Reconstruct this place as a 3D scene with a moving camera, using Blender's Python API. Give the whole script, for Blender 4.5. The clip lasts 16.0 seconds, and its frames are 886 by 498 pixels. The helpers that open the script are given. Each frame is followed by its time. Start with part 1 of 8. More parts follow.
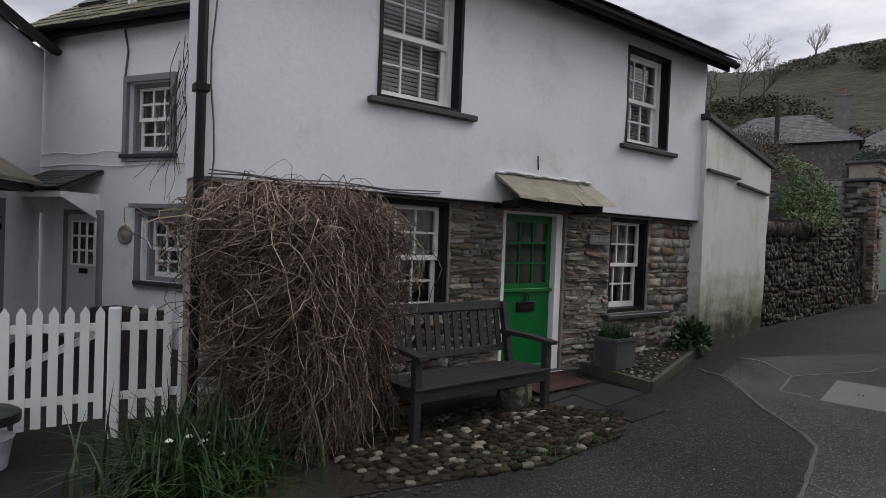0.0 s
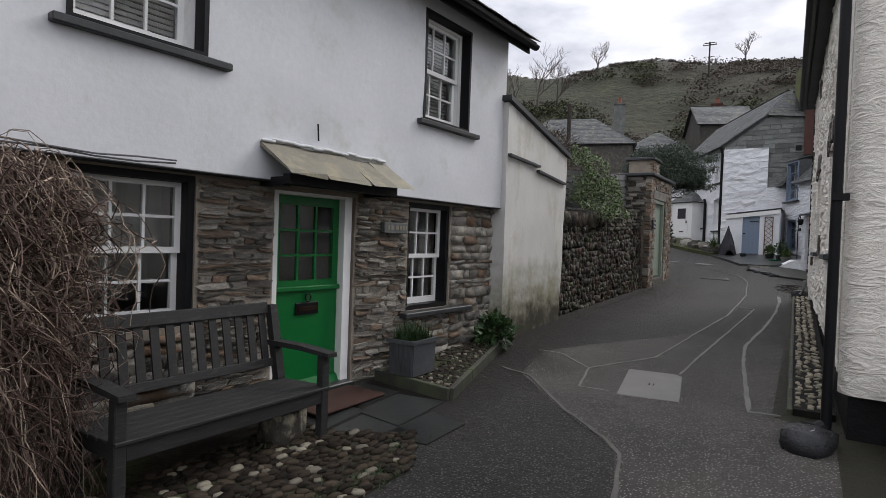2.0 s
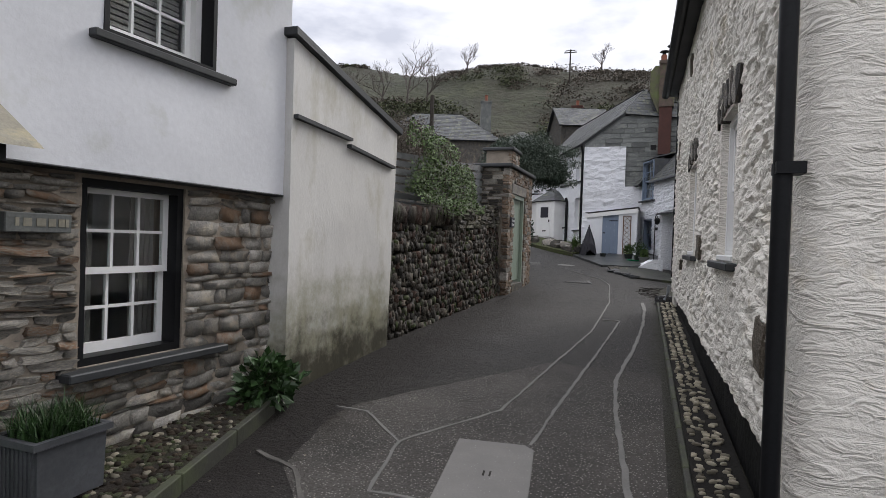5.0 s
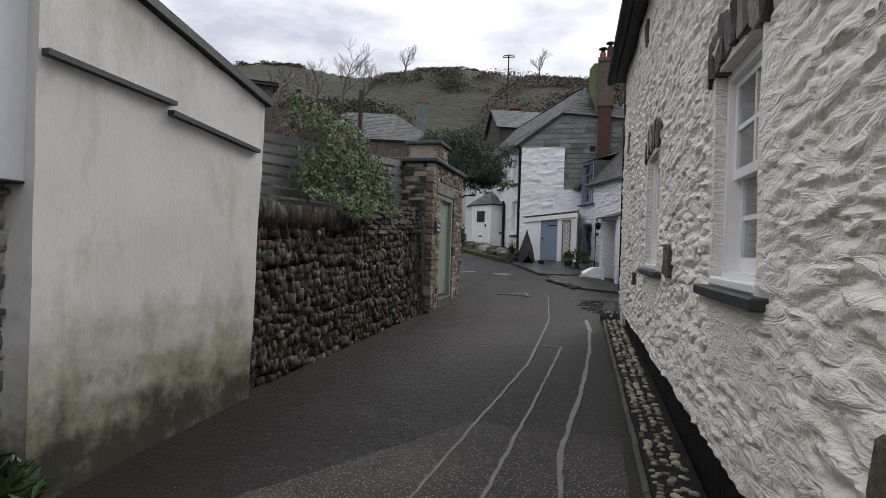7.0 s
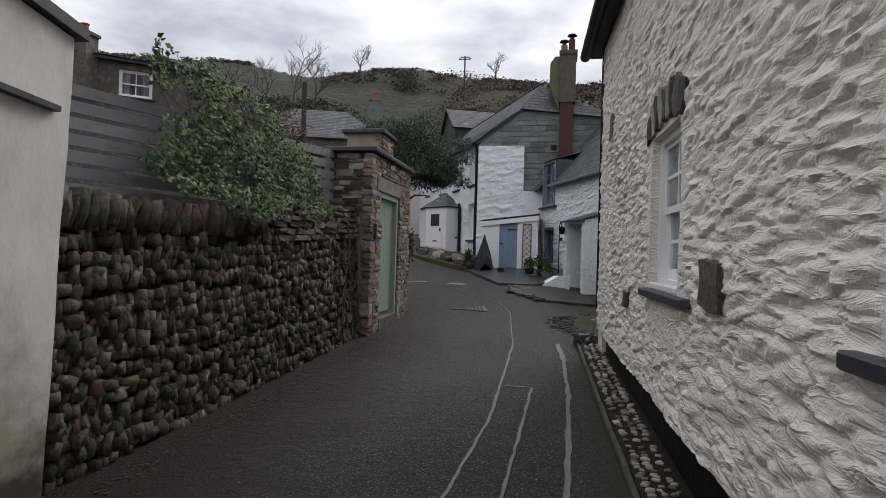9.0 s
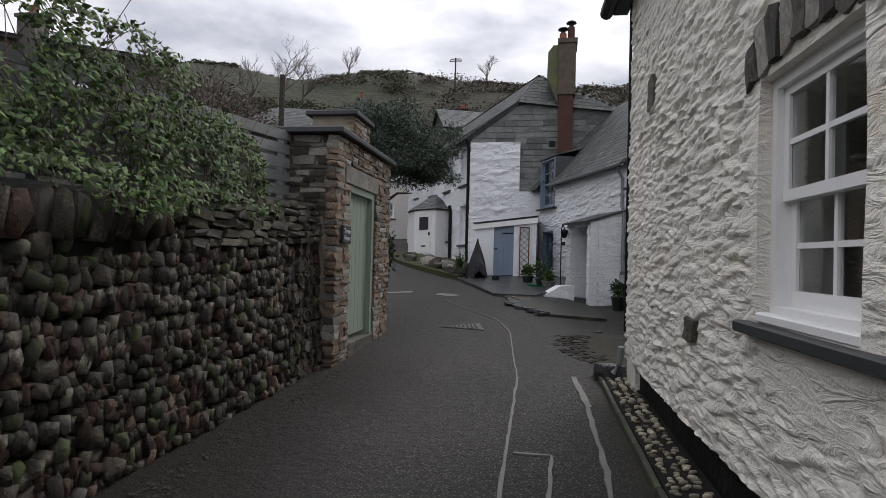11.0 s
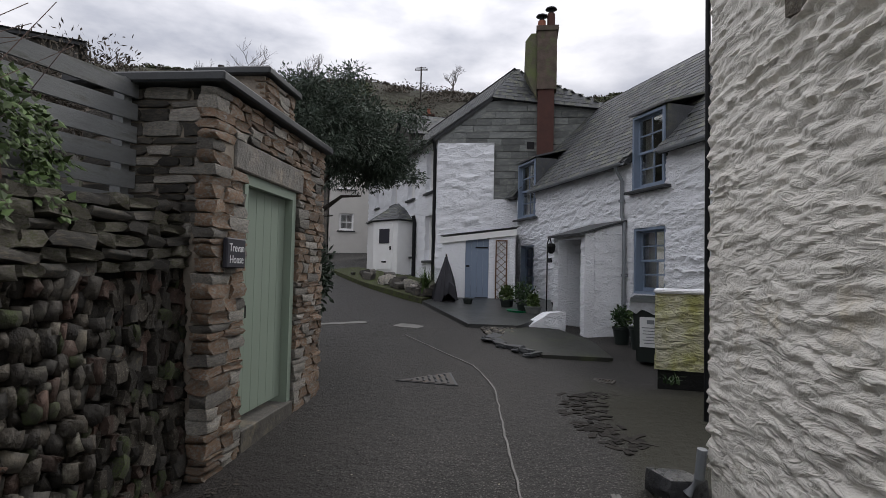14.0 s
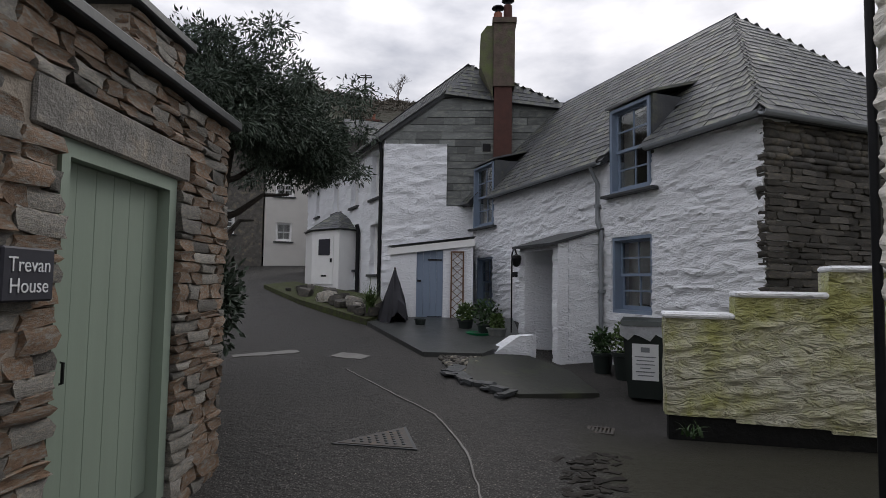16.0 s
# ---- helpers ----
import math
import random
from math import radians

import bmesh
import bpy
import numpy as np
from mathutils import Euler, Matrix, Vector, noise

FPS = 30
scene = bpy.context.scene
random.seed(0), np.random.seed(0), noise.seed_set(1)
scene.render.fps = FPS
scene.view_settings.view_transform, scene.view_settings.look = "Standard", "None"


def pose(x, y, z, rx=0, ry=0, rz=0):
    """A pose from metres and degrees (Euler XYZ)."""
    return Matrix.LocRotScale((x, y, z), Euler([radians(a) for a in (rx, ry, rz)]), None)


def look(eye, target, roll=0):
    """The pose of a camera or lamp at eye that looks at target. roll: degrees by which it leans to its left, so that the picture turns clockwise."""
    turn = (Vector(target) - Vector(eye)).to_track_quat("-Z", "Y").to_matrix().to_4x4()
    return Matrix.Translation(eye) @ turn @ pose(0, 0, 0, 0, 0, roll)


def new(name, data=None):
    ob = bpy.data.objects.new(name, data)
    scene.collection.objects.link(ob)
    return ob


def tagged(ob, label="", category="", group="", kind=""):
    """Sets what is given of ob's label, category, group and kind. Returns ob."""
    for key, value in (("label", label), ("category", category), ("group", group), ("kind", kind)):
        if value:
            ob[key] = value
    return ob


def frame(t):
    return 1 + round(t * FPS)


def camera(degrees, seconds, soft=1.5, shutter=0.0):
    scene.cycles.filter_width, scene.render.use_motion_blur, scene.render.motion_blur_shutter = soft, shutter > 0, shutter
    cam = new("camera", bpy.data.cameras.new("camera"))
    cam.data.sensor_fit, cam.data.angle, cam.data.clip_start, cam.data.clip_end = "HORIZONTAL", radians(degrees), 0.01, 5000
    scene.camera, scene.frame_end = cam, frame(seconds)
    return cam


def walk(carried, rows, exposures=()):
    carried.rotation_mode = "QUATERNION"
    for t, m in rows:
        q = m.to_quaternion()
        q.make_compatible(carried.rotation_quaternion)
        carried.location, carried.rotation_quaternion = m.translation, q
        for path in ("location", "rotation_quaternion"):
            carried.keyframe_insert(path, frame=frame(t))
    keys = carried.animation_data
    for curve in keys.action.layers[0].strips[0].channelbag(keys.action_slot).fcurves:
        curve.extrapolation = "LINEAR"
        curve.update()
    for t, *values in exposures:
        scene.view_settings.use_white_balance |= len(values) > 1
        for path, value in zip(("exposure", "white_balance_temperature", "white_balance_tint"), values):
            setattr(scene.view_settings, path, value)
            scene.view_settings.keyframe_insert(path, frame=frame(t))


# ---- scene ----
cam = camera(75.4, 16.0, 0.85)
METRES, EYE, TILT, LEAN, TURN = 13.2, 1.45, 0.0, 0.0, -39.8
ROWS = [
    (0.0, 0.0, 0.0, 0.0, 0.04, -1.03, -2.17),
    (0.5, 0.007, 0.0138, -0.0005, -2.5, -1.02, -2.15),
    (1.0, 0.012, 0.032, -0.0024, -8.17, -1.03, -2.04),
    (1.5, 0.0196, 0.0519, -0.0028, -12.66, -1.09, -2.04),
    (2.0, 0.0366, 0.0747, -0.0023, -17.94, -1.13, -2.02),
    (2.5, 0.05, 0.0992, -0.0035, -20.64, -1.08, -1.95),
    (3.0, 0.0677, 0.1221, -0.0023, -22.57, -1.02, -1.94),
    (3.5, 0.0917, 0.1434, 0.0001, -25.16, -1.04, -2.03),
    (4.0, 0.1133, 0.167, -0.0008, -26.95, -0.96, -1.96),
    (4.5, 0.1371, 0.1891, -0.0002, -28.6, -0.82, -1.95),
    (5.0, 0.1633, 0.2118, 0.0019, -30.3, -0.8, -1.94),
    (7.5, 0.2866, 0.3347, 0.0079, -37.38, 0.03, -1.79),
    (8.0, 0.3084, 0.3609, 0.0086, -38.51, 0.17, -1.78),
    (8.5, 0.3301, 0.3851, 0.0106, -39.51, 0.38, -1.75),
    (9.0, 0.3563, 0.407, 0.0131, -40.43, 0.4, -1.69),
    (11.5, 0.4665, 0.5236, 0.0179, -41.38, 1.02, -1.49),
    (12.0, 0.4902, 0.5439, 0.0214, -41.49, 1.22, -1.5),
    (12.5, 0.5112, 0.57, 0.0234, -41.83, 1.47, -1.41),
    (13.0, 0.5345, 0.5926, 0.0234, -42.47, 1.71, -1.4),
    (13.5, 0.557, 0.6159, 0.0246, -43.48, 1.94, -1.36),
    (14.0, 0.5779, 0.6429, 0.0274, -44.66, 2.3, -1.28),
    (14.5, 0.6014, 0.6664, 0.0293, -45.89, 2.67, -1.25),
    (15.0, 0.6197, 0.6924, 0.0296, -47.31, 2.97, -1.08),
    (15.5, 0.6384, 0.7168, 0.0319, -48.76, 3.29, -0.99),
    (16.0, 0.6626, 0.7366, 0.0338, -50.18, 3.56, -0.89),
]
walk(cam, [(t, pose(0, 0, EYE, TILT, LEAN, TURN) @ pose(METRES * x, METRES * y, METRES * z, 90 + pitch, roll, yaw)) for t, x, y, z, yaw, pitch, roll in ROWS],
     [(0.0, 0.82), (1.5, 1.05), (3.5, 1.25), (5.0, 1.3), (7.5, 1.09), (9.0, 0.95), (12.5, 0.99), (16.0, 0.74)])

# ---- sky and light: overcast day, bright low cloud ----
world = bpy.data.worlds.new("overcast_sky")
scene.world = world
world.use_nodes = True
wn, wl = world.node_tree.nodes, world.node_tree.links
wn.clear()
SUN_EL, SUN_ROT = radians(38), radians(115)
sky = wn.new("ShaderNodeTexSky")
sky.sky_type, sky.sun_disc = "NISHITA", False
sky.sun_elevation, sky.sun_rotation = SUN_EL, SUN_ROT
coord = wn.new("ShaderNodeTexCoord")
stretch = wn.new("ShaderNodeMapping")
stretch.inputs["Scale"].default_value = (1.0, 1.0, 2.6)
wl.new(coord.outputs["Generated"], stretch.inputs["Vector"])
cloud = wn.new("ShaderNodeTexNoise")
cloud.inputs["Scale"].default_value, cloud.inputs["Detail"].default_value = 3.2, 7
cloud.inputs["Roughness"].default_value = 0.52
wl.new(stretch.outputs["Vector"], cloud.inputs["Vector"])
ramp = wn.new("ShaderNodeValToRGB")
ramp.color_ramp.elements[0].position, ramp.color_ramp.elements[0].color = 0.38, (5.1, 5.25, 6.0, 1)
ramp.color_ramp.elements[1].position, ramp.color_ramp.elements[1].color = 0.62, (10.75, 10.6, 11.05, 1)
wl.new(cloud.outputs["Fac"], ramp.inputs["Fac"])
veil = wn.new("ShaderNodeMix")
veil.data_type = "RGBA"
veil.inputs["Factor"].default_value = 0.93
wl.new(sky.outputs["Color"], veil.inputs["A"])
wl.new(ramp.outputs["Color"], veil.inputs["B"])
glow = wn.new("ShaderNodeBackground")
glow.inputs["Strength"].default_value = 0.1
# an overcast dome: the zenith three times as bright as the horizon
up = wn.new("ShaderNodeSeparateXYZ")
wl.new(coord.outputs["Generated"], up.inputs["Vector"])
dome = wn.new("ShaderNodeMapRange")
dome.inputs["From Min"].default_value, dome.inputs["From Max"].default_value = 0.0, 1.0
dome.inputs["To Min"].default_value, dome.inputs["To Max"].default_value = 0.36, 1.0
wl.new(up.outputs["Z"], dome.inputs["Value"])
lit = wn.new("ShaderNodeVectorMath")
lit.operation = "SCALE"
wl.new(veil.outputs["Result"], lit.inputs[0])
wl.new(dome.outputs["Result"], lit.inputs["Scale"])
wl.new(lit.outputs["Vector"], glow.inputs["Color"])
wout = wn.new("ShaderNodeOutputWorld")
wl.new(glow.outputs["Background"], wout.inputs["Surface"])

sun = new("sun", bpy.data.lights.new("sun", "SUN"))
sun.data.energy, sun.data.angle, sun.data.color = 0.75, radians(25), (1.0, 0.97, 0.93)
SUN_DIR = Vector((math.sin(SUN_ROT) * math.cos(SUN_EL), math.cos(SUN_ROT) * math.cos(SUN_EL), math.sin(SUN_EL)))
sun.matrix_world = look(SUN_DIR * 50, (0, 0, 0))

# ---- materials ----
def shade(c, k):
    return tuple(min(1.0, v * k) for v in c[:3]) + (1.0,)


def surface(name, base, rough=0.8, var=0.12, scale=2.0, grain=45.0, bump=0.25, depth=0.01, stain=None, stain_at=0.6, stain_scale=1.2,
            stretch=(1, 1, 1), metal=0.0, rand=0.0, island=False, spec=0.35, fleck=None, fleck_scale=60.0, fleck_at=0.2, strokes=0.0, slant=14.0):
    m = bpy.data.materials.new(name)
    m.use_nodes = True
    n, l = m.node_tree.nodes, m.node_tree.links
    p = n["Principled BSDF"]
    p.inputs["Metallic"].default_value, p.inputs["Specular IOR Level"].default_value = metal, spec
    tc = n.new("ShaderNodeTexCoord")
    mp = n.new("ShaderNodeMapping")
    mp.inputs["Scale"].default_value = stretch
    l.new(tc.outputs["Object"], mp.inputs["Vector"])
    vec = mp.outputs["Vector"]
    info = None
    if rand or island:
        info = n.new("ShaderNodeNewGeometry" if island else "ShaderNodeObjectInfo")
        rnd = info.outputs["Random Per Island" if island else "Random"]
        add = n.new("ShaderNodeVectorMath")
        add.operation = "MULTIPLY_ADD"
        add.inputs[0].default_value = (17.0, 31.0, 9.0)
        l.new(rnd, add.inputs[1])
        l.new(vec, add.inputs[2])
        vec = add.outputs["Vector"]

    def noise_at(s, detail, r=0.55):
        t = n.new("ShaderNodeTexNoise")
        t.inputs["Scale"].default_value, t.inputs["Detail"].default_value, t.inputs["Roughness"].default_value = s, detail, r
        l.new(vec, t.inputs["Vector"])
        return t.outputs["Fac"]

    def mix(fac, a, b):
        t = n.new("ShaderNodeMix")
        t.data_type = "RGBA"
        for key, v in (("Factor", fac), ("A", a), ("B", b)):
            if hasattr(v, "links"):
                l.new(v, t.inputs[key])
            else:
                t.inputs[key].default_value = v
        return t.outputs["Result"]

    def steep(v, lo, hi):
        t = n.new("ShaderNodeMapRange")
        t.inputs["From Min"].default_value, t.inputs["From Max"].default_value = lo, hi
        l.new(v, t.inputs["Value"])
        return t.outputs["Result"]

    large, fine = noise_at(scale, 5), noise_at(grain, 4, 0.65)
    col = mix(steep(large, 0.3, 0.7), shade(base, 1 - var), shade(base, 1 + var))
    col = mix(steep(fine, 0.3, 0.7), col, mix(0.5, col, shade(base, 1 - 2.2 * var)))
    if stain:
        col = mix(steep(noise_at(stain_scale, 7, 0.68), stain_at - 0.05, stain_at + 0.13), col, (*stain, 1))
    if fleck:
        v = n.new("ShaderNodeTexVoronoi")
        v.inputs["Scale"].default_value = fleck_scale
        l.new(vec, v.inputs["Vector"])
        col = mix(steep(v.outputs["Distance"], fleck_at, fleck_at * 0.5), col, (*fleck, 1))
    if rand or island:
        hsv = n.new("ShaderNodeHueSaturation")
        mr = n.new("ShaderNodeMapRange")
        mr.inputs["To Min"].default_value, mr.inputs["To Max"].default_value = 1 - rand, 1 + rand
        l.new(rnd, mr.inputs["Value"])
        l.new(mr.outputs["Result"], hsv.inputs["Value"])
        l.new(col, hsv.inputs["Color"])
        col = hsv.outputs["Color"]
    l.new(col, p.inputs["Base Color"])
    rr = n.new("ShaderNodeMapRange")
    rr.inputs["To Min"].default_value, rr.inputs["To Max"].default_value = max(0.02, rough - 0.12), min(1, rough + 0.1)
    l.new(large, rr.inputs["Value"])
    l.new(rr.outputs["Result"], p.inputs["Roughness"])
    if bump:
        b = n.new("ShaderNodeBump")
        b.inputs["Strength"].default_value, b.inputs["Distance"].default_value = bump, depth
        sm = n.new("ShaderNodeMath")
        sm.operation = "MULTIPLY_ADD"
        sm.inputs[1].default_value = 1.6
        l.new(noise_at(grain * 0.22, 5), sm.inputs[0])
        l.new(fine, sm.inputs[2])
        height = sm.outputs["Value"]
        if strokes:
            drag = n.new("ShaderNodeMapping")
            drag.inputs["Rotation"].default_value = (radians(slant), radians(slant), 0)
            drag.inputs["Scale"].default_value = (5.0, 5.0, 15.0)
            l.new(tc.outputs["Object"], drag.inputs["Vector"])
            t = n.new("ShaderNodeTexNoise")
            t.inputs["Scale"].default_value, t.inputs["Detail"].default_value, t.inputs["Roughness"].default_value, t.inputs["Distortion"].default_value = 1.0, 4, 0.55, 1.0
            l.new(drag.outputs["Vector"], t.inputs["Vector"])
            off = n.new("ShaderNodeMath")
            off.operation = "SUBTRACT"
            off.inputs[1].default_value = 0.5
            l.new(t.outputs["Fac"], off.inputs[0])
            crease = n.new("ShaderNodeMath")
            crease.operation = "ABSOLUTE"
            l.new(off.outputs["Value"], crease.inputs[0])
            fold = n.new("ShaderNodeMath")
            fold.operation = "MULTIPLY_ADD"
            fold.inputs[1].default_value = 2.4
            l.new(crease.outputs["Value"], fold.inputs[0])
            l.new(t.outputs["Fac"], fold.inputs[2])
            more = n.new("ShaderNodeMath")
            more.operation = "MULTIPLY_ADD"
            more.inputs[1].default_value = strokes
            l.new(fold.outputs["Value"], more.inputs[0])
            l.new(height, more.inputs[2])
            height = more.outputs["Value"]
        l.new(height, b.inputs["Height"])
        l.new(b.outputs["Normal"], p.inputs["Normal"])
    return m


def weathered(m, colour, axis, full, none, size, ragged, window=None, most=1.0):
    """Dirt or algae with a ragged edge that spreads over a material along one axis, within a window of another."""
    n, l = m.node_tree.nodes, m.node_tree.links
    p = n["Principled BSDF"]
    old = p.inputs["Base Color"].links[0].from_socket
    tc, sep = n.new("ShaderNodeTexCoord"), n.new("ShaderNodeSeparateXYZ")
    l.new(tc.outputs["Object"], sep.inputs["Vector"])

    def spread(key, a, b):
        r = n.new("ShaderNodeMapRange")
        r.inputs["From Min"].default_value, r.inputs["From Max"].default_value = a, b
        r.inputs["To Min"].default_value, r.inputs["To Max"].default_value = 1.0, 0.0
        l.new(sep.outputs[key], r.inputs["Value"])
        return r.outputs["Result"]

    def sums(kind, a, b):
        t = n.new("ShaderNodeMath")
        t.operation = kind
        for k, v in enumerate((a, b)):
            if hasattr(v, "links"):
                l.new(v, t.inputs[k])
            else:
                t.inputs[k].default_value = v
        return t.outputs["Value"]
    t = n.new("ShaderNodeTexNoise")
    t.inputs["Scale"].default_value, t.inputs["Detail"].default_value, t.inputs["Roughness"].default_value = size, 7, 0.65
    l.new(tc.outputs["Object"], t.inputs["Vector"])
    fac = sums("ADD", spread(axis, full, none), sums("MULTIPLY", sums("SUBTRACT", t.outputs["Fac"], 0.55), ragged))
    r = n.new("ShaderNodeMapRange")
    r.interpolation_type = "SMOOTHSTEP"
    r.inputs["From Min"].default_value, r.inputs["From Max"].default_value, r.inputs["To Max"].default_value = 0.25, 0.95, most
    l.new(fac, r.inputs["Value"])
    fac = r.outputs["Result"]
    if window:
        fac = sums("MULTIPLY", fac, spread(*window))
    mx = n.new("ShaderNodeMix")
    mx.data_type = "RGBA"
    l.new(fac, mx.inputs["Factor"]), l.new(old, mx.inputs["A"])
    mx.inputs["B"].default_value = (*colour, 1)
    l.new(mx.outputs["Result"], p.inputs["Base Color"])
    return m


TWIN = {}


def pieced(name, *args, **kw):
    """A material for single pieces, varied by object, and its twin for joined ones, varied by island."""
    m = surface(name, *args, **kw)
    TWIN[m.name] = surface(name + "_joined", *args, island=True, **kw)
    return m


WHITE = surface("white_limewash", (0.65, 0.66, 0.685), 0.85, 0.07, 0.9, 22, 0.13, 0.012, stain=(0.50, 0.51, 0.48), stain_at=0.6, stain_scale=1.6)
# the yard houses' white, raised in colour to make up for missing light there
BRIGHTENED_WHITE = surface("white_render_brightened", (0.85, 0.86, 0.88), 0.8, 0.05, 1.0, 24, 0.3, 0.012, stain=(0.6, 0.6, 0.56), stain_at=0.62, stain_scale=1.8)
CREAM = surface("cream_limewash", (0.79, 0.755, 0.685), 0.85, 0.08, 0.8, 34, 0.65, 0.014, stain=(0.52, 0.44, 0.29), stain_at=0.62, stain_scale=1.6, strokes=2.2, slant=8)
LEANTO = surface("stained_render", (0.60, 0.59, 0.565), 0.85, 0.08, 1.2, 40, 0.25, 0.01, stain=(0.42, 0.40, 0.33), stain_at=0.56, stain_scale=1.5, stretch=(1.3, 1.3, 0.6))
weathered(LEANTO, (0.19, 0.185, 0.10), "Z", 0.5, 1.7, 2.6, 1.5, None, 0.75)
weathered(LEANTO, (0.05, 0.046, 0.03), "Z", 0.3, 0.95, 3.6, 1.9)
COTTAGE_WHITE = surface("thick_limewash", (0.775, 0.79, 0.82), 0.8, 0.06, 1.3, 30, 0.6, 0.016, stain=(0.46, 0.47, 0.45), stain_at=0.66, strokes=3.0)
MOSSY_WHITE = surface("mossy_limewash", (0.62, 0.61, 0.49), 0.85, 0.1, 1.5, 30, 0.8, 0.026, stain=(0.38, 0.38, 0.15), stain_at=0.47, stain_scale=1.5, strokes=4.5, slant=24)
BLACK = surface("black_paint", (0.009, 0.0095, 0.011), 0.5, 0.3, 3, 50, 0.15, 0.004, spec=0.2)
TAR = surface("tarred_plinth", (0.008, 0.0085, 0.009), 0.65, 0.3, 3, 25, 0.5, 0.02, stain=(0.04, 0.042, 0.03), stain_at=0.66, spec=0.2)
GREY_PAINT = surface("grey_paint", (0.20, 0.215, 0.23), 0.6, 0.08, 3, 60, 0.12, 0.003)
SASH = surface("white_gloss", (0.80, 0.80, 0.79), 0.4, 0.04, 4, 60, 0.08, 0.002)
GREEN = surface("green_gloss", (0.004, 0.128, 0.028), 0.38, 0.06, 3, 50, 0.08, 0.002, spec=0.4)
SAGE = surface("sage_paint", (0.235, 0.285, 0.23), 0.5, 0.06, 2, 60, 0.1, 0.002, stretch=(6, 6, 0.7))
BLUE = surface("slate_blue_paint", (0.19, 0.24, 0.32), 0.5, 0.06, 2, 60, 0.1, 0.002)
PALE_GREY = surface("pale_door_paint", (0.52, 0.54, 0.56), 0.5, 0.05, 2, 60, 0.08, 0.002)
STONE = pieced("killas_stone", (0.285, 0.27, 0.243), 0.75, 0.35, 8, 70, 0.8, 0.014, stain=(0.38, 0.33, 0.26), stain_at=0.56, stain_scale=7, rand=0.6)
WARM_STONE = pieced("warm_stone", (0.205, 0.132, 0.084), 0.8, 0.3, 7, 60, 0.6, 0.012, stain=(0.21, 0.21, 0.19), stain_at=0.52, stain_scale=5, rand=0.4)
DARK_STONE = pieced("dark_beach_stone", (0.062, 0.053, 0.042), 0.7, 0.45, 9, 60, 0.8, 0.014, stain=(0.20, 0.19, 0.15), stain_at=0.60, stain_scale=7, rand=0.75)
RUSTY_STONE = pieced("rusty_stone", (0.088, 0.055, 0.042), 0.75, 0.4, 9, 60, 0.8, 0.012, stain=(0.24, 0.22, 0.18), stain_at=0.62, stain_scale=7, rand=0.6)
MOSSY_STONE = pieced("mossy_stone", (0.05, 0.05, 0.034), 0.85, 0.35, 7, 50, 0.7, 0.012, stain=(0.055, 0.075, 0.022), stain_at=0.5, stain_scale=9, rand=0.45)
DARK_SLATESTONE = pieced("dark_slate_stone", (0.075, 0.07, 0.062), 0.75, 0.35, 6, 50, 0.6, 0.012, stain=(0.14, 0.12, 0.085), stain_at=0.57, stain_scale=4, rand=0.5)
BARE_STONE = surface("bare_wall_stone", (0.12, 0.1, 0.075), 0.8, 0.35, 8, 70, 0.8, 0.014, stain=(0.22, 0.2, 0.16), stain_at=0.55, stain_scale=9, rand=0.3)
MORTAR = surface("lime_mortar", (0.30, 0.258, 0.21), 0.9, 0.2, 5, 50, 0.6, 0.012)
DARK_MORTAR = surface("earth_joint", (0.014, 0.013, 0.011), 0.95, 0.3, 5, 40, 0.6, 0.02)
LEDGE_STONE = pieced("ledge_stone", (0.19, 0.175, 0.142), 0.8, 0.35, 8, 60, 0.8, 0.014, stain=(0.085, 0.095, 0.04), stain_at=0.54, stain_scale=5, rand=0.55)
GREY_BLOCK = pieced("grey_block", (0.165, 0.174, 0.168), 0.85, 0.25, 3, 50, 0.5, 0.008, stain=(0.22, 0.225, 0.19), stain_at=0.58, stain_scale=3, rand=0.34)
GULLY = surface("dark_gully_stone", (0.033, 0.03, 0.026), 0.9, 0.4, 6, 50, 0.6, 0.01, rand=0.5, spec=0.2)
SLATE = pieced("roof_slate", (0.068, 0.072, 0.078), 0.6, 0.22, 4, 40, 0.4, 0.006, stain=(0.13, 0.137, 0.095), stain_at=0.54, stain_scale=1.8, rand=0.32)
MOSSY_SLATE = pieced("mossy_slate", (0.165, 0.155, 0.11), 0.8, 0.25, 4, 40, 0.5, 0.008, stain=(0.14, 0.14, 0.05), stain_at=0.5, stain_scale=3, rand=0.3)
LICHEN_SLATE = surface("lichened_slate_slab", (0.24, 0.225, 0.18), 0.8, 0.2, 4, 50, 0.5, 0.008, stain=(0.33, 0.29, 0.19), stain_at=0.55, stain_scale=5, rand=0.15)
SILL = surface("slate_sill", (0.042, 0.045, 0.048), 0.5, 0.2, 5, 60, 0.25, 0.004, rand=0.1)
WET_CONCRETE = surface("wet_concrete", (0.048, 0.048, 0.039), 0.72, 0.2, 1.5, 40, 0.4, 0.008, stain=(0.065, 0.075, 0.04), stain_at=0.52, stain_scale=2.2, spec=0.4)
DARK_IRON = surface("cast_iron", (0.07, 0.062, 0.055), 0.6, 0.25, 8, 60, 0.4, 0.003, stain=(0.12, 0.075, 0.045), stain_at=0.58, stain_scale=9)
WET_SLAB = surface("wet_dark_slab", (0.026, 0.027, 0.022), 0.6, 0.35, 1.5, 40, 0.5, 0.008, stain=(0.04, 0.046, 0.024), stain_at=0.55, stain_scale=2.4, spec=0.35)
PAVE = surface("wet_slate_flag", (0.03, 0.032, 0.031), 0.4, 0.25, 3, 40, 0.35, 0.006, rand=0.3, spec=0.5)
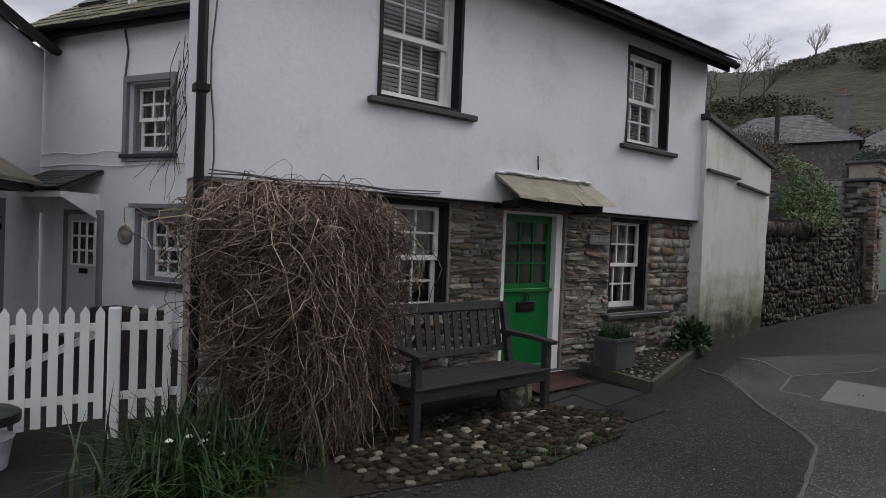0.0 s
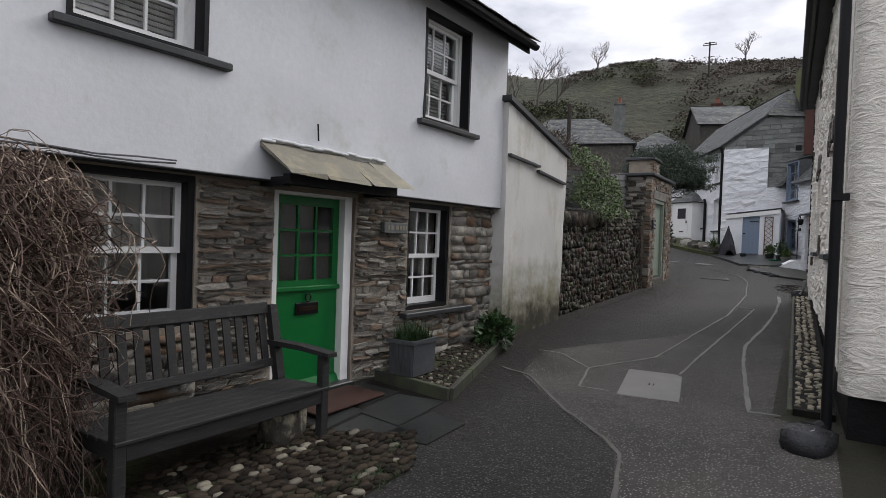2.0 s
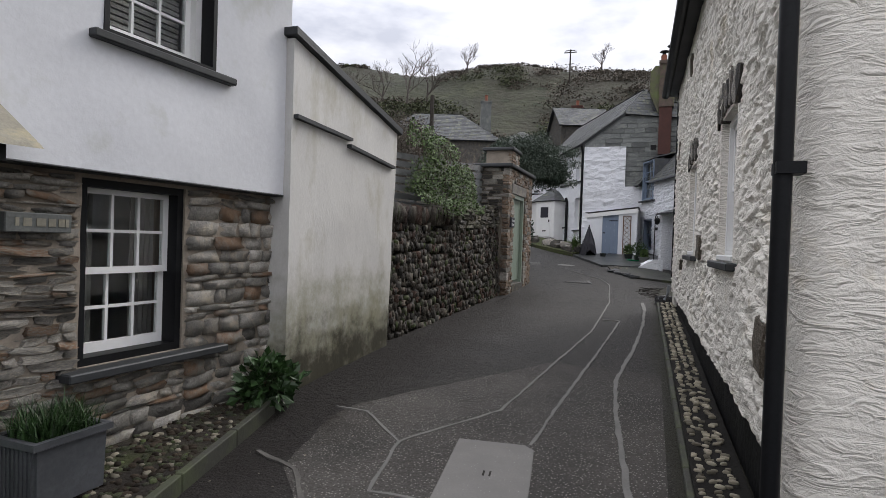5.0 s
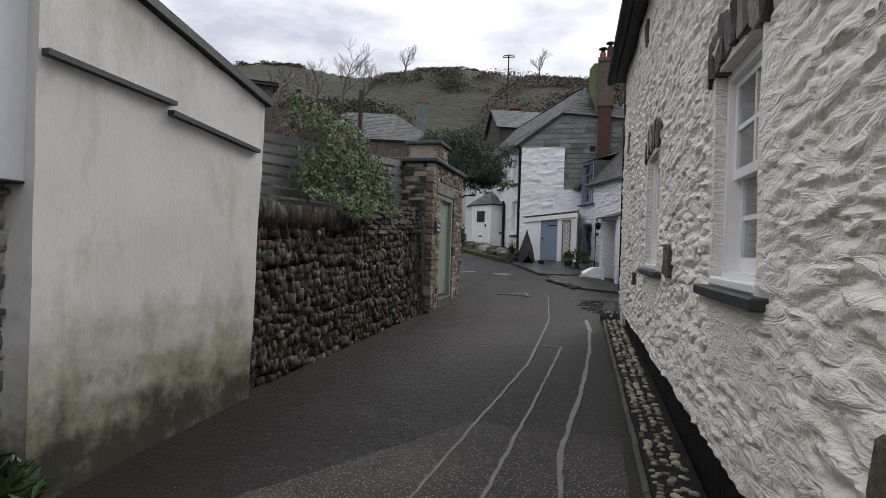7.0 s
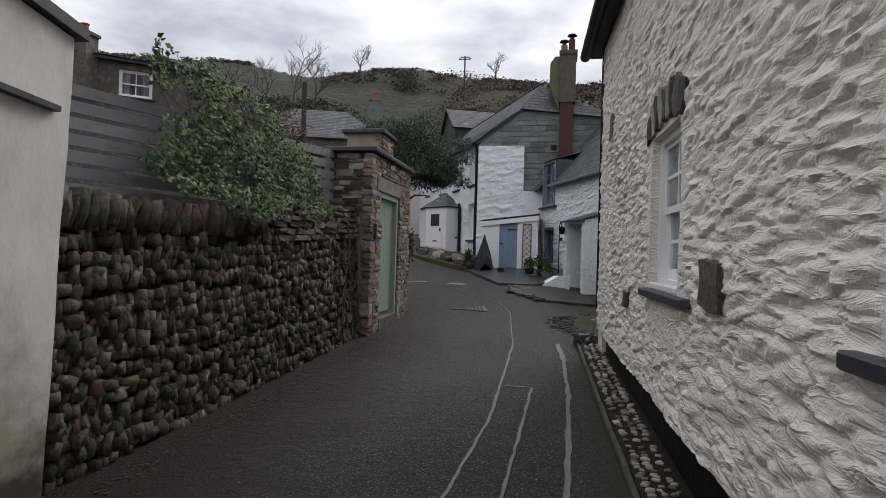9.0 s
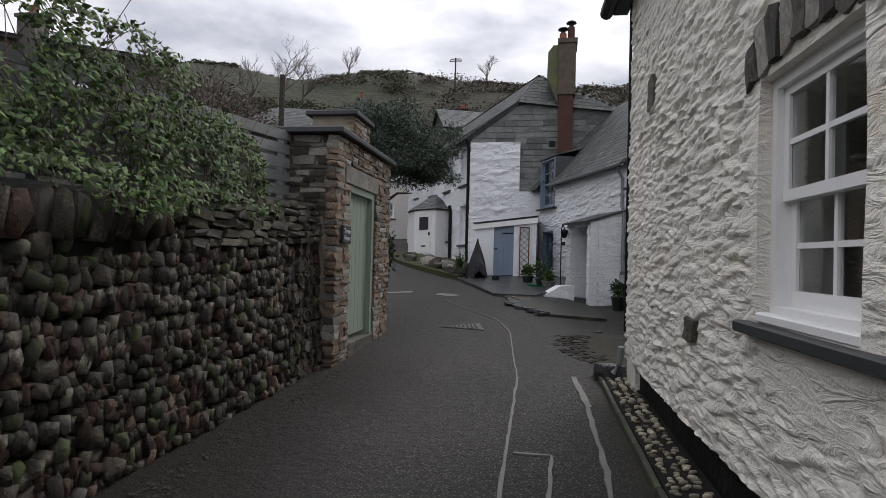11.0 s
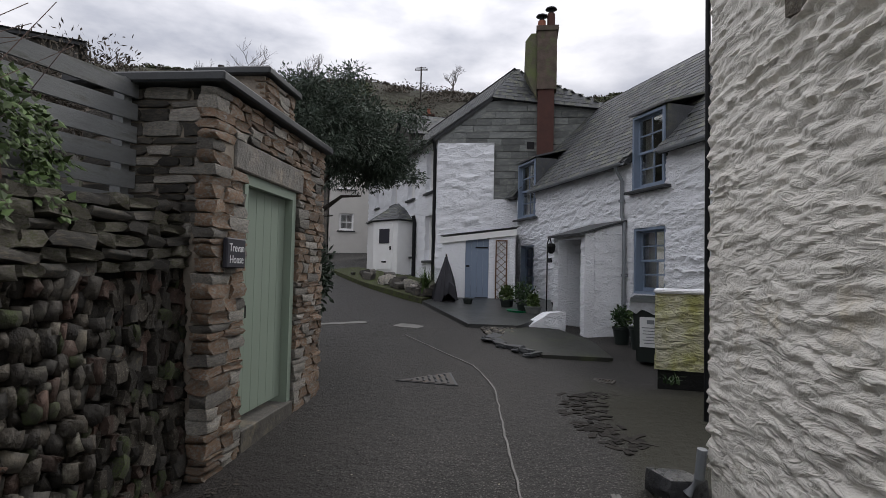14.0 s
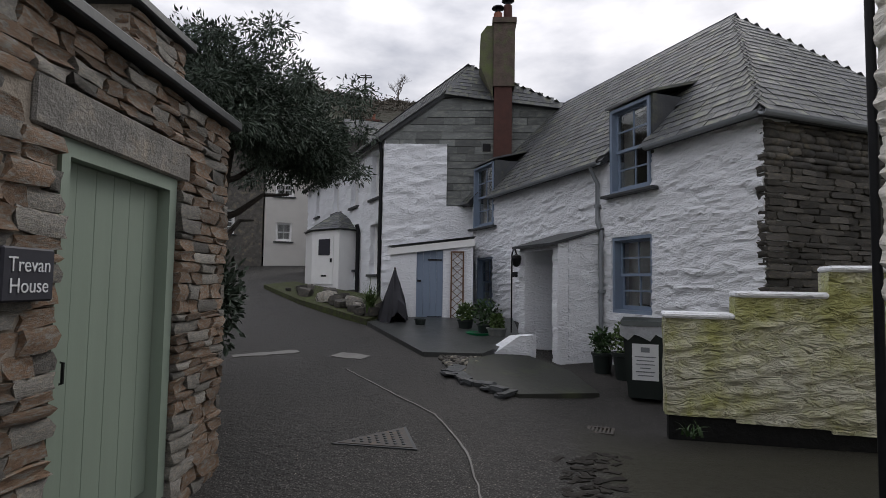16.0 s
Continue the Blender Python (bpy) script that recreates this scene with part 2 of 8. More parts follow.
CONCRETE = surface("concrete_cover", (0.2, 0.193, 0.18), 0.8, 0.12, 4, 80, 0.3, 0.004, fleck=(0.36, 0.36, 0.34), fleck_scale=30, fleck_at=0.12)
JOINT = surface("tar_joint_worn", (0.185, 0.18, 0.168), 0.8, 0.2, 5, 60, 0.3, 0.004)
JOINT_DIM = surface("sunken_joint", (0.135, 0.127, 0.115), 0.85, 0.3, 5, 60, 0.4, 0.004)
ASPHALT = surface("asphalt", (0.034, 0.0315, 0.029), 0.72, 0.5, 0.7, 55, 1.0, 0.02, stain=(0.02, 0.019, 0.017), stain_at=0.52, stain_scale=0.45, fleck=(0.115, 0.108, 0.098), fleck_scale=46, fleck_at=0.36, spec=0.3)
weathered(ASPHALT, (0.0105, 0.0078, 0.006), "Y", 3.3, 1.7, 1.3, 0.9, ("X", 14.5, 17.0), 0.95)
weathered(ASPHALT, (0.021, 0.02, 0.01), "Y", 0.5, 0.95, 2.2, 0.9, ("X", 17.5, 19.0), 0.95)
OLD_ASPHALT = surface("older_asphalt", (0.083, 0.077, 0.069), 0.78, 0.36, 0.9, 50, 1.0, 0.02, stain=(0.042, 0.04, 0.036), stain_at=0.52, stain_scale=0.6, fleck=(0.28, 0.265, 0.24), fleck_scale=48, fleck_at=0.32, spec=0.3)
weathered(OLD_ASPHALT, (0.033, 0.0305, 0.028), "X", 10.2, 8.3, 1.6, 0.8)
weathered(OLD_ASPHALT, (0.02, 0.015, 0.011), "Y", 3.3, 2.4, 1.6, 1.4, None, 0.85)
EARTH = surface("earth", (0.022, 0.017, 0.012), 0.95, 0.3, 3, 30, 0.8, 0.03, stain=(0.05, 0.06, 0.02), stain_at=0.55)
HILL = surface("rough_pasture", (0.039, 0.042, 0.022), 0.95, 0.45, 0.12, 0.9, 0.8, 0.5, stain=(0.034, 0.03, 0.02), stain_at=0.5, stain_scale=0.05, fleck=(0.024, 0.03, 0.014), fleck_scale=0.25, fleck_at=0.25)
PEBBLE = pieced("beach_pebble", (0.036, 0.027, 0.019), 0.8, 0.35, 12, 70, 0.4, 0.004, stain=(0.17, 0.14, 0.095), stain_at=0.64, stain_scale=9, rand=0.7, spec=0.15)
STRIP_PEBBLE = pieced("cream_pebble", (0.42, 0.38, 0.29), 0.6, 0.2, 12, 70, 0.3, 0.004, rand=0.3)
PEBBLE_PALE = pieced("pale_pebble", (0.2, 0.18, 0.135), 0.6, 0.2, 12, 70, 0.3, 0.004, rand=0.35)
TEAK = surface("weathered_bench_wood", (0.025, 0.0245, 0.025), 0.7, 0.3, 4, 50, 0.4, 0.004, stain=(0.055, 0.055, 0.046), stain_at=0.6, stain_scale=6, stretch=(1.5, 8, 8))
FENCE_WOOD = surface("grey_fence_board", (0.18, 0.188, 0.19), 0.8, 0.2, 3, 50, 0.4, 0.004, stain=(0.10, 0.105, 0.09), stain_at=0.58, stain_scale=3, stretch=(1, 6, 6), rand=0.15)
TWIG = surface("dry_stem", (0.105, 0.068, 0.055), 0.8, 0.3, 6, 40, 0.3, 0.003, stain=(0.19, 0.14, 0.11), stain_at=0.58, stain_scale=5, island=True, rand=0.55)
TWIG_PALE = surface("straw_stem", (0.31, 0.245, 0.19), 0.8, 0.3, 6, 40, 0.3, 0.003, island=True, rand=0.4)
BARK = surface("bark", (0.05, 0.042, 0.035), 0.9, 0.3, 8, 40, 0.6, 0.01)
BARE = surface("bare_far_twig", (0.10, 0.085, 0.075), 0.9, 0.2, 8, 40, 0.0)
LEAF = surface("shrub_leaf", (0.088, 0.136, 0.046), 0.6, 0.35, 3, 30, 0.0, island=True, rand=0.6, spec=0.2)
LEAF_DARK = surface("evergreen_leaf", (0.058, 0.082, 0.058), 0.65, 0.3, 3, 30, 0.0, island=True, rand=0.35)
LEAF_FRESH = surface("blade_leaf", (0.03, 0.066, 0.019), 0.45, 0.3, 5, 30, 0.0, island=True, rand=0.45)
SCRUB = surface("scrub", (0.072, 0.082, 0.042), 0.95, 0.3, 0.6, 4, 0.0, island=True, rand=0.6)
SCRUB_BROWN = surface("brown_scrub", (0.105, 0.09, 0.072), 0.95, 0.3, 0.6, 4, 0.0, island=True, rand=0.5)
MOSS = surface("moss", (0.06, 0.075, 0.02), 0.95, 0.4, 8, 60, 0.8, 0.02, stain=(0.035, 0.03, 0.02), stain_at=0.5, stain_scale=7)
STACK = surface("weathered_stack", (0.125, 0.095, 0.078), 0.9, 0.3, 5, 50, 0.6, 0.015, stain=(0.10, 0.115, 0.055), stain_at=0.55, stain_scale=4)
BRICK = surface("red_brick", (0.105, 0.047, 0.038), 0.85, 0.2, 6, 60, 0.4, 0.006, rand=0.3)
BRICK_MOSS = surface("mossy_chimney", (0.13, 0.122, 0.085), 0.9, 0.3, 3, 40, 0.5, 0.02, stain=(0.12, 0.14, 0.06), stain_at=0.53, stain_scale=2)
POT = surface("terracotta", (0.25, 0.095, 0.06), 0.8, 0.15, 6, 40, 0.2, 0.004)
LEAD = surface("lead_grey_trough", (0.115, 0.12, 0.13), 0.5, 0.2, 4, 40, 0.25, 0.004, metal=0.4)
IRON = surface("black_iron", (0.012, 0.012, 0.013), 0.5, 0.2, 5, 60, 0.2, 0.003, metal=0.6)
BRONZE = surface("dark_bronze", (0.05, 0.032, 0.02), 0.45, 0.2, 5, 60, 0.2, 0.003, metal=0.8)
PLASTIC_DARK = surface("dark_bin_plastic", (0.018, 0.024, 0.022), 0.45, 0.1, 4, 60, 0.1, 0.002)
PLASTIC_GREEN = surface("green_plastic", (0.01, 0.22, 0.085), 0.4, 0.1, 4, 60, 0.1, 0.002)
SACK = surface("black_sack", (0.03, 0.031, 0.034), 0.3, 0.2, 5, 25, 0.5, 0.02)
BAG = surface("white_bag_film", (0.68, 0.7, 0.73), 0.35, 0.15, 5, 25, 0.5, 0.02)
CLOTH = surface("dark_parasol_cloth", (0.028, 0.028, 0.034), 0.8, 0.2, 5, 60, 0.3, 0.005)
MAT_RED = surface("door_mat", (0.06, 0.029, 0.022), 0.95, 0.25, 4, 120, 0.6, 0.006)
LABEL = surface("white_label", (0.7, 0.71, 0.72), 0.5, 0.05, 4, 60, 0.0)
INK = surface("dark_ink", (0.03, 0.03, 0.04), 0.6, 0.1, 4, 60, 0.0)
CURTAIN = surface("net_curtain", (0.42, 0.41, 0.39), 0.9, 0.1, 6, 60, 0.2, 0.004, stretch=(9, 1, 0.4))
ROOM = surface("dim_room", (0.10, 0.09, 0.08), 0.9, 0.2, 3, 40, 0.0)
TRELLIS = surface("brown_trellis", (0.15, 0.08, 0.045), 0.7, 0.2, 5, 50, 0.2, 0.003)
CABLE = surface("grey_cable", (0.10, 0.10, 0.105), 0.6, 0.1, 5, 50, 0.0)

GLASS = bpy.data.materials.new("window_glass")
GLASS.use_nodes = True
gp = GLASS.node_tree.nodes["Principled BSDF"]
gp.inputs["Base Color"].default_value, gp.inputs["Roughness"].default_value = (0.93, 0.96, 0.95, 1), 0.02
gp.inputs["Transmission Weight"].default_value, gp.inputs["IOR"].default_value = 1.0, 1.45

# ---- building blocks ----
def thing(name, m, label, category, group="", kind=""):
    ob = new(name)
    ob.empty_display_size = 0.1
    ob.matrix_world = m
    return tagged(ob, label, category, group, kind)


def part(name, bm, material, parent, label="", m=None, smooth=False, kind=""):
    me = bm
    if isinstance(bm, bmesh.types.BMesh):
        me = bpy.data.meshes.new(name)
        bmesh.ops.recalc_face_normals(bm, faces=bm.faces)
        bm.to_mesh(me)
        bm.free()
    if not me.materials:
        me.materials.append(material)
    if smooth:
        me.shade_smooth()
        me.set_sharp_from_angle(angle=radians(50))
    ob = new(name, me)
    ob.parent = parent
    if m is not None:
        ob.matrix_local = m
    return tagged(ob, label, kind=kind)


def raw(name, verts, faces, material=None):
    me = bpy.data.meshes.new(name)
    me.from_pydata(verts, [], faces)
    if material:
        me.materials.append(material)
    return me


def pane_mesh(w, h):
    bm = box(bmesh.new(), 0, w, 0, 0.004, 0, h)
    bmesh.ops.recalc_face_normals(bm, faces=bm.faces)
    me = bpy.data.meshes.new("pane")
    bm.to_mesh(me)
    bm.free()
    me.materials.append(GLASS)
    return me


def box(bm, x0, x1, y0, y1, z0, z1, m=None, bevel=0.0):
    vs = [bm.verts.new(Vector(p) if m is None else m @ Vector(p)) for p in
          ((x0, y0, z0), (x1, y0, z0), (x1, y1, z0), (x0, y1, z0), (x0, y0, z1), (x1, y0, z1), (x1, y1, z1), (x0, y1, z1))]
    fs = [bm.faces.new([vs[i] for i in f]) for f in ((3, 2, 1, 0), (4, 5, 6, 7), (0, 1, 5, 4), (1, 2, 6, 5), (2, 3, 7, 6), (3, 0, 4, 7))]
    if bevel:
        es = list({e for f in fs for e in f.edges})
        bmesh.ops.bevel(bm, geom=es, offset=bevel, segments=1, affect="EDGES")
    return bm


def boxes(*rows, bevel=0.0):
    bm = bmesh.new()
    for r in rows:
        box(bm, *r, bevel=bevel)
    return bm


def prism(bm, pts, axis, a, b):
    """Extrudes a polygon from a to b; pts are the two other coordinates in x, y, z order."""
    def at(p, c):
        q = list(p)
        q.insert("xyz".index(axis), c)
        return q
    lo, hi = [bm.verts.new(at(p, a)) for p in pts], [bm.verts.new(at(p, b)) for p in pts]
    bm.faces.new(lo), bm.faces.new(hi[::-1])
    for i in range(len(pts)):
        j = (i + 1) % len(pts)
        bm.faces.new((lo[i], hi[i], hi[j], lo[j]))
    return bm


def tube(bm, pts, r, sides=6, taper=None):
    """A round bar along the points."""
    rings = []
    for i, p in enumerate(pts):
        d = (Vector(pts[min(i + 1, len(pts) - 1)]) - Vector(pts[max(i - 1, 0)])).normalized()
        u = d.orthogonal().normalized()
        if abs(d.z) < 0.9:
            u = Vector((0, 0, 1)).cross(d).normalized()
        v, rr = d.cross(u), r if taper is None else r + (taper - r) * i / (len(pts) - 1)
        rings.append([bm.verts.new(Vector(p) + rr * (math.cos(k * math.tau / sides) * u + math.sin(k * math.tau / sides) * v)) for k in range(sides)])
    for a, b in zip(rings, rings[1:]):
        for k in range(sides):
            bm.faces.new((a[k], a[(k + 1) % sides], b[(k + 1) % sides], b[k]))
    bm.faces.new(rings[0][::-1]), bm.faces.new(rings[-1])
    return bm


def lathe(bm, profile, sides=16, cx=0, cy=0):
    rings = [[bm.verts.new((cx + r * math.cos(k * math.tau / sides), cy + r * math.sin(k * math.tau / sides), z)) for k in range(sides)] for r, z in profile]
    for a, b in zip(rings, rings[1:]):
        for k in range(sides):
            bm.faces.new((a[k], a[(k + 1) % sides], b[(k + 1) % sides], b[k]))
    bm.faces.new(rings[0][::-1]), bm.faces.new(rings[-1])
    return bm


def wall_mesh(name, s0, s1, z0, z1, holes=(), thick=0.35, step=0.2, relief=None, foot=None, top=None, material=None, zstep=None):
    """An upright wall along x, outer face at y = 0, with openings through it and an uneven face."""
    def cuts(a, b, marks, step):
        marks = sorted({a, b, *(c for c in marks if a < c < b)})
        out = [a]
        for p, q in zip(marks, marks[1:]):
            k = max(1, math.ceil((q - p) / step))
            out += [p + (q - p) * i / k for i in range(1, k + 1)]
        return out
    xs = cuts(s0, s1, [v for h in holes for v in h[:2]], step)
    zs = cuts(z0, z1, [v for h in holes for v in h[2:]], zstep or step)

    def solid(i, j):
        if not (0 <= i < len(xs) - 1 and 0 <= j < len(zs) - 1):
            return False
        x, z = (xs[i] + xs[i + 1]) / 2, (zs[j] + zs[j + 1]) / 2
        return not any(h[0] < x < h[1] and h[2] < z < h[3] for h in holes)
    verts, faces, index = [], [], {}

    def vert(i, j, back):
        key = (i, j, back)
        if key not in index:
            x, z = xs[i], zs[j]
            k = (z - z0) / (z1 - z0)
            lo, hi = foot(x) if foot else z0, top(x) if top else z1
            if foot or top:
                z = lo + (hi - lo) * k
            y = thick if back else (relief(x, z) if relief else 0.0)
            index[key] = len(verts)
            verts.append((x, y, z))
        return index[key]
    for i in range(len(xs) - 1):
        for j in range(len(zs) - 1):
            if not solid(i, j):
                continue
            faces.append((vert(i, j, 0), vert(i + 1, j, 0), vert(i + 1, j + 1, 0), vert(i, j + 1, 0)))
            faces.append((vert(i, j, 1), vert(i, j + 1, 1), vert(i + 1, j + 1, 1), vert(i + 1, j, 1)))
            for di, dj, a, b in ((-1, 0, (0, 0), (0, 1)), (1, 0, (1, 1), (1, 0)), (0, -1, (1, 0), (0, 0)), (0, 1, (0, 1), (1, 1))):
                if not solid(i + di, j + dj):
                    p, q = (i + a[0], j + a[1]), (i + b[0], j + b[1])
                    faces.append((vert(*p, 0), vert(*q, 0), vert(*q, 1), vert(*p, 1)))
    return raw(name, verts, faces, material)


def lumps(amount, size, seed=0.0, flat=1.0):
    """An uneven face: soft lumps of a size in metres."""
    def f(x, z):
        return -amount * (noise.noise((x / size + seed, z / size * flat, seed)) + 0.5 * noise.noise((x * 2.3 / size, z * 2.3 / size * flat, seed + 5)))
    return f


def stone_mesh(name, seed, square=0.6, material=None):
    """One rough stone that fills a unit cube; 48 triangles."""
    rng = random.Random(seed)
    bm = bmesh.new()
    bmesh.ops.create_cube(bm, size=1)
    bmesh.ops.subdivide_edges(bm, edges=bm.edges[:], cuts=1, use_grid_fill=True)
    for v in bm.verts:
        r = v.co.length
        v.co = v.co.lerp(v.co / r * 0.56, 1 - square)
        v.co += Vector([rng.uniform(-1, 1) * (0.055 if square < 0.6 else 0.1 if square < 0.84 else 0.08) for _ in range(3)])
    bmesh.ops.recalc_face_normals(bm, faces=bm.faces)
    me = bpy.data.meshes.new(name)
    bm.to_mesh(me)
    bm.free()
    if square < 0.84:
        me.shade_smooth()
        if square >= 0.5:
            me.set_sharp_from_angle(angle=radians(30))
    me.materials.append(material)
    return me


def pieces(name, parent, items, shapes, keep=300, rest=""):
    """Lays pieces: items are matrices in the parent's space. The first keep are objects, the rest one joined mesh."""
    for k, m in enumerate(items[:keep]):
        ob = new(name, shapes[k % len(shapes)])
        ob.parent, ob.matrix_local = parent, m
    if len(items) > keep:
        verts, faces, slots, data = [], [], [], []
        mats = []
        for sh in shapes:
            twin = TWIN.get(sh.materials[0].name, sh.materials[0])
            if twin not in mats:
                mats.append(twin)
            co = np.empty(len(sh.vertices) * 3)
            sh.vertices.foreach_get("co", co)
            data.append((np.c_[co.reshape(-1, 3), np.ones(len(sh.vertices))], [tuple(p.vertices) for p in sh.polygons], mats.index(twin)))
        for k, m in enumerate(items[keep:]):
            co, fs, slot = data[k % len(data)]
            base = len(verts)
            verts += (co @ np.array(m).T)[:, :3].tolist()
            faces += [tuple(base + i for i in f) for f in fs]
            slots += [slot] * len(fs)
        me = raw(rest or name + "_rest", verts, faces)
        for m in mats:
            me.materials.append(m)
        me.polygons.foreach_set("material_index", slots)
        if shapes[0].polygons[0].use_smooth:
            me.shade_smooth()
        ob = new(rest or name + "_rest", me)
        ob.parent = parent
        ob["kind"] = "stuff"


def trs(x, y, z, sx, sy, sz, rx=0, ry=0, rz=0):
    return pose(x, y, z, rx, ry, rz) @ Matrix.Diagonal((sx, sy, sz, 1))


def front(x0, y0, x1, y1, z=0.0):
    """The frame of a wall from one corner to the next: x along it, y into the house."""
    return pose(x0, y0, z, 0, 0, math.degrees(math.atan2(y1 - y0, x1 - x0)))


def ground_z(x):
    return float(np.interp(x, [-60, -10, 0, 7, 10, 14, 17, 19, 21, 25, 30, 40, 50], [-1.5, -0.4, -0.17, 0.05, 0.2, 0.36, 0.5, 0.66, 0.84, 1.14, 1.7, 2.75, 4.0]))


def coursed(rng, s0, s1, z0, z1, y, course=(0.05, 0.1), length=(0.12, 0.3), depth=0.14, gap=0.012, skip=None, tilt=3, proud=0.02):
    """Matrices of stones laid in courses over a stretch of wall."""
    out, z = [], z0
    while z < z1 - 0.02:
        h = min(rng.uniform(*course), z1 - z)
        s = s0
        while s < s1 - 0.02:
            w = min(rng.uniform(*length), s1 - s)
            if s1 - s - w < 0.06:
                w = s1 - s
            if not (skip and skip(s + w / 2, z + h / 2)):
                out.append(trs(s + w / 2, y + depth / 2 - rng.uniform(0, proud), z + h / 2, (w - gap) * 1.04, depth, (h - gap * 0.8) * 1.1, 0, rng.uniform(-tilt, tilt), rng.uniform(-tilt, tilt)))
            s += w
        z += h
    return out


def slate_shape(name, material):
    shapes = []
    for k in range(3):
        rng = random.Random(40 + k)
        bm = bmesh.new()
        box(bm, -0.5, 0.5, -0.5, 0.5, -0.5, 0.5)
        for v in bm.verts:
            v.co.x += rng.uniform(-0.02, 0.02)
            v.co.y += rng.uniform(-0.03, 0.03)
        me = bpy.data.meshes.new(name)
        bm.to_mesh(me)
        bm.free()
        me.materials.append(material)
        shapes.append(me)
    return shapes


SLATES, MOSSY_SLATES = slate_shape("slate", SLATE), slate_shape("slate", MOSSY_SLATE)


def roof_plane(parent, name, e0, e1, r1, r0, width=0.25, row=0.17, keep=0, shapes=SLATES, seed=1, thick=0.09, label="", notches=()):
    """A slated slope between eave corners e0, e1 and ridge corners r1, r0: a solid slab with overlapping slates on it."""
    e0, e1, r1, r0 = map(Vector, (e0, e1, r1, r0))
    nrm = (e1 - e0).cross(r0 - e0 if (r0 - e0).length > 0.01 else r1 - e0).normalized()
    if nrm.z < 0:
        nrm = -nrm
    bm = bmesh.new()
    along = (e1 - e0).normalized()
    rising = nrm.cross(along)
    mouth = [e0 + along * x + rising * h for a, b, d in sorted(notches) for x, h in ((a, 0), (a, d), (b, d), (b, 0))]
    tops = [e0, *mouth, e1, r1, r0] if (r1 - r0).length > 0.01 else [e0, *mouth, e1, r1]
    up, dn = [bm.verts.new(p) for p in tops], [bm.verts.new(p - nrm * thick) for p in tops]
    bm.faces.new(up), bm.faces.new(dn[::-1])
    for i in range(len(up)):
        j = (i + 1) % len(up)
        bm.faces.new((up[i], dn[i], dn[j], up[j]))
    slab = part(name, bm, SILL, parent, label)
    rng = random.Random(seed)
    rise = ((r0 + r1) / 2 - (e0 + e1) / 2).length
    count = max(2, round(rise / row))
    out = []
    for i in range(count):
        v = (i + 0.45) / count
        a, b = e0.lerp(r0, v), e1.lerp(r1, v)
        run = (b - a).length
        if run < 0.15:
            continue
        u = (b - a) / run
        w = nrm.cross(u)
        s = -width * (0.5 if i % 2 else 0.0)
        while s < run - 0.03:
            d = width * rng.uniform(0.8, 1.2)
            lo, hi = max(0.0, s), min(run, s + d)
            s += d
            if hi - lo < 0.05:
                continue
            c = a + u * (lo + hi) / 2 + nrm * (0.018 + rng.uniform(0, 0.006))
            if any(x0 < (c - e0).dot(along) < x1 and (c - e0).dot(rising) < h for x0, x1, h in notches):
                continue
            t = math.sin(radians(3.2 + rng.uniform(-0.8, 0.8)))
            w2, n2 = (w - nrm * t).normalized(), (nrm + w * t).normalized()
            m = Matrix(((u.x, w2.x, n2.x, c.x), (u.y, w2.y, n2.y, c.y), (u.z, w2.z, n2.z, c.z), (0, 0, 0, 1)))
            out.append(m @ Matrix.Diagonal((hi - lo - 0.006, row * 1.5, 0.009, 1)))
    if keep:
        rng.shuffle(out)
    pieces("slate", slab, out, shapes, keep, "slate_rest")
    return slab


def gutter(parent, a, b, material=BLACK, r=0.055, name="gutter"):
    bm = bmesh.new()
    a, b = Vector(a), Vector(b)
    d = (b - a).normalized()
    out = Vector((d.y, -d.x, 0))
    prof = [(math.cos(t) * r, math.sin(t) * r) for t in [math.pi + i * math.pi / 6 for i in range(7)]]
    prof += [(p * 0.82, q * 0.82) for p, q in reversed(prof)]
    ra, rb = [[bm.verts.new(c + out * p + Vector((0, 0, q))) for p, q in prof] for c in (a, b)]
    for i in range(len(prof)):
        j = (i + 1) % len(prof)
        bm.faces.new((ra[i], rb[i], rb[j], ra[j]))
    bm.faces.new(ra), bm.faces.new(rb[::-1])
    return part(name, bm, material, parent)


PANES = {}


def ring_frame(bm, s0, s1, z0, z1, y0, y1, t):
    """A closed rectangular frame, upright in x and z."""
    loops = [[bm.verts.new((x, y, z)) for x, z in ((a, c), (b, c), (b, d), (a, d))]
             for y in (y0, y1) for a, b, c, d in ((s0, s1, z0, z1), (s0 + t, s1 - t, z0 + t, z1 - t))]
    fo, fi, bo, bi = loops
    for k in range(4):
        j = (k + 1) % 4
        for p, q in ((fo, fi), (fi, bi), (bi, bo), (bo, fo)):
            bm.faces.new((p[k], p[j], q[j], q[k]))


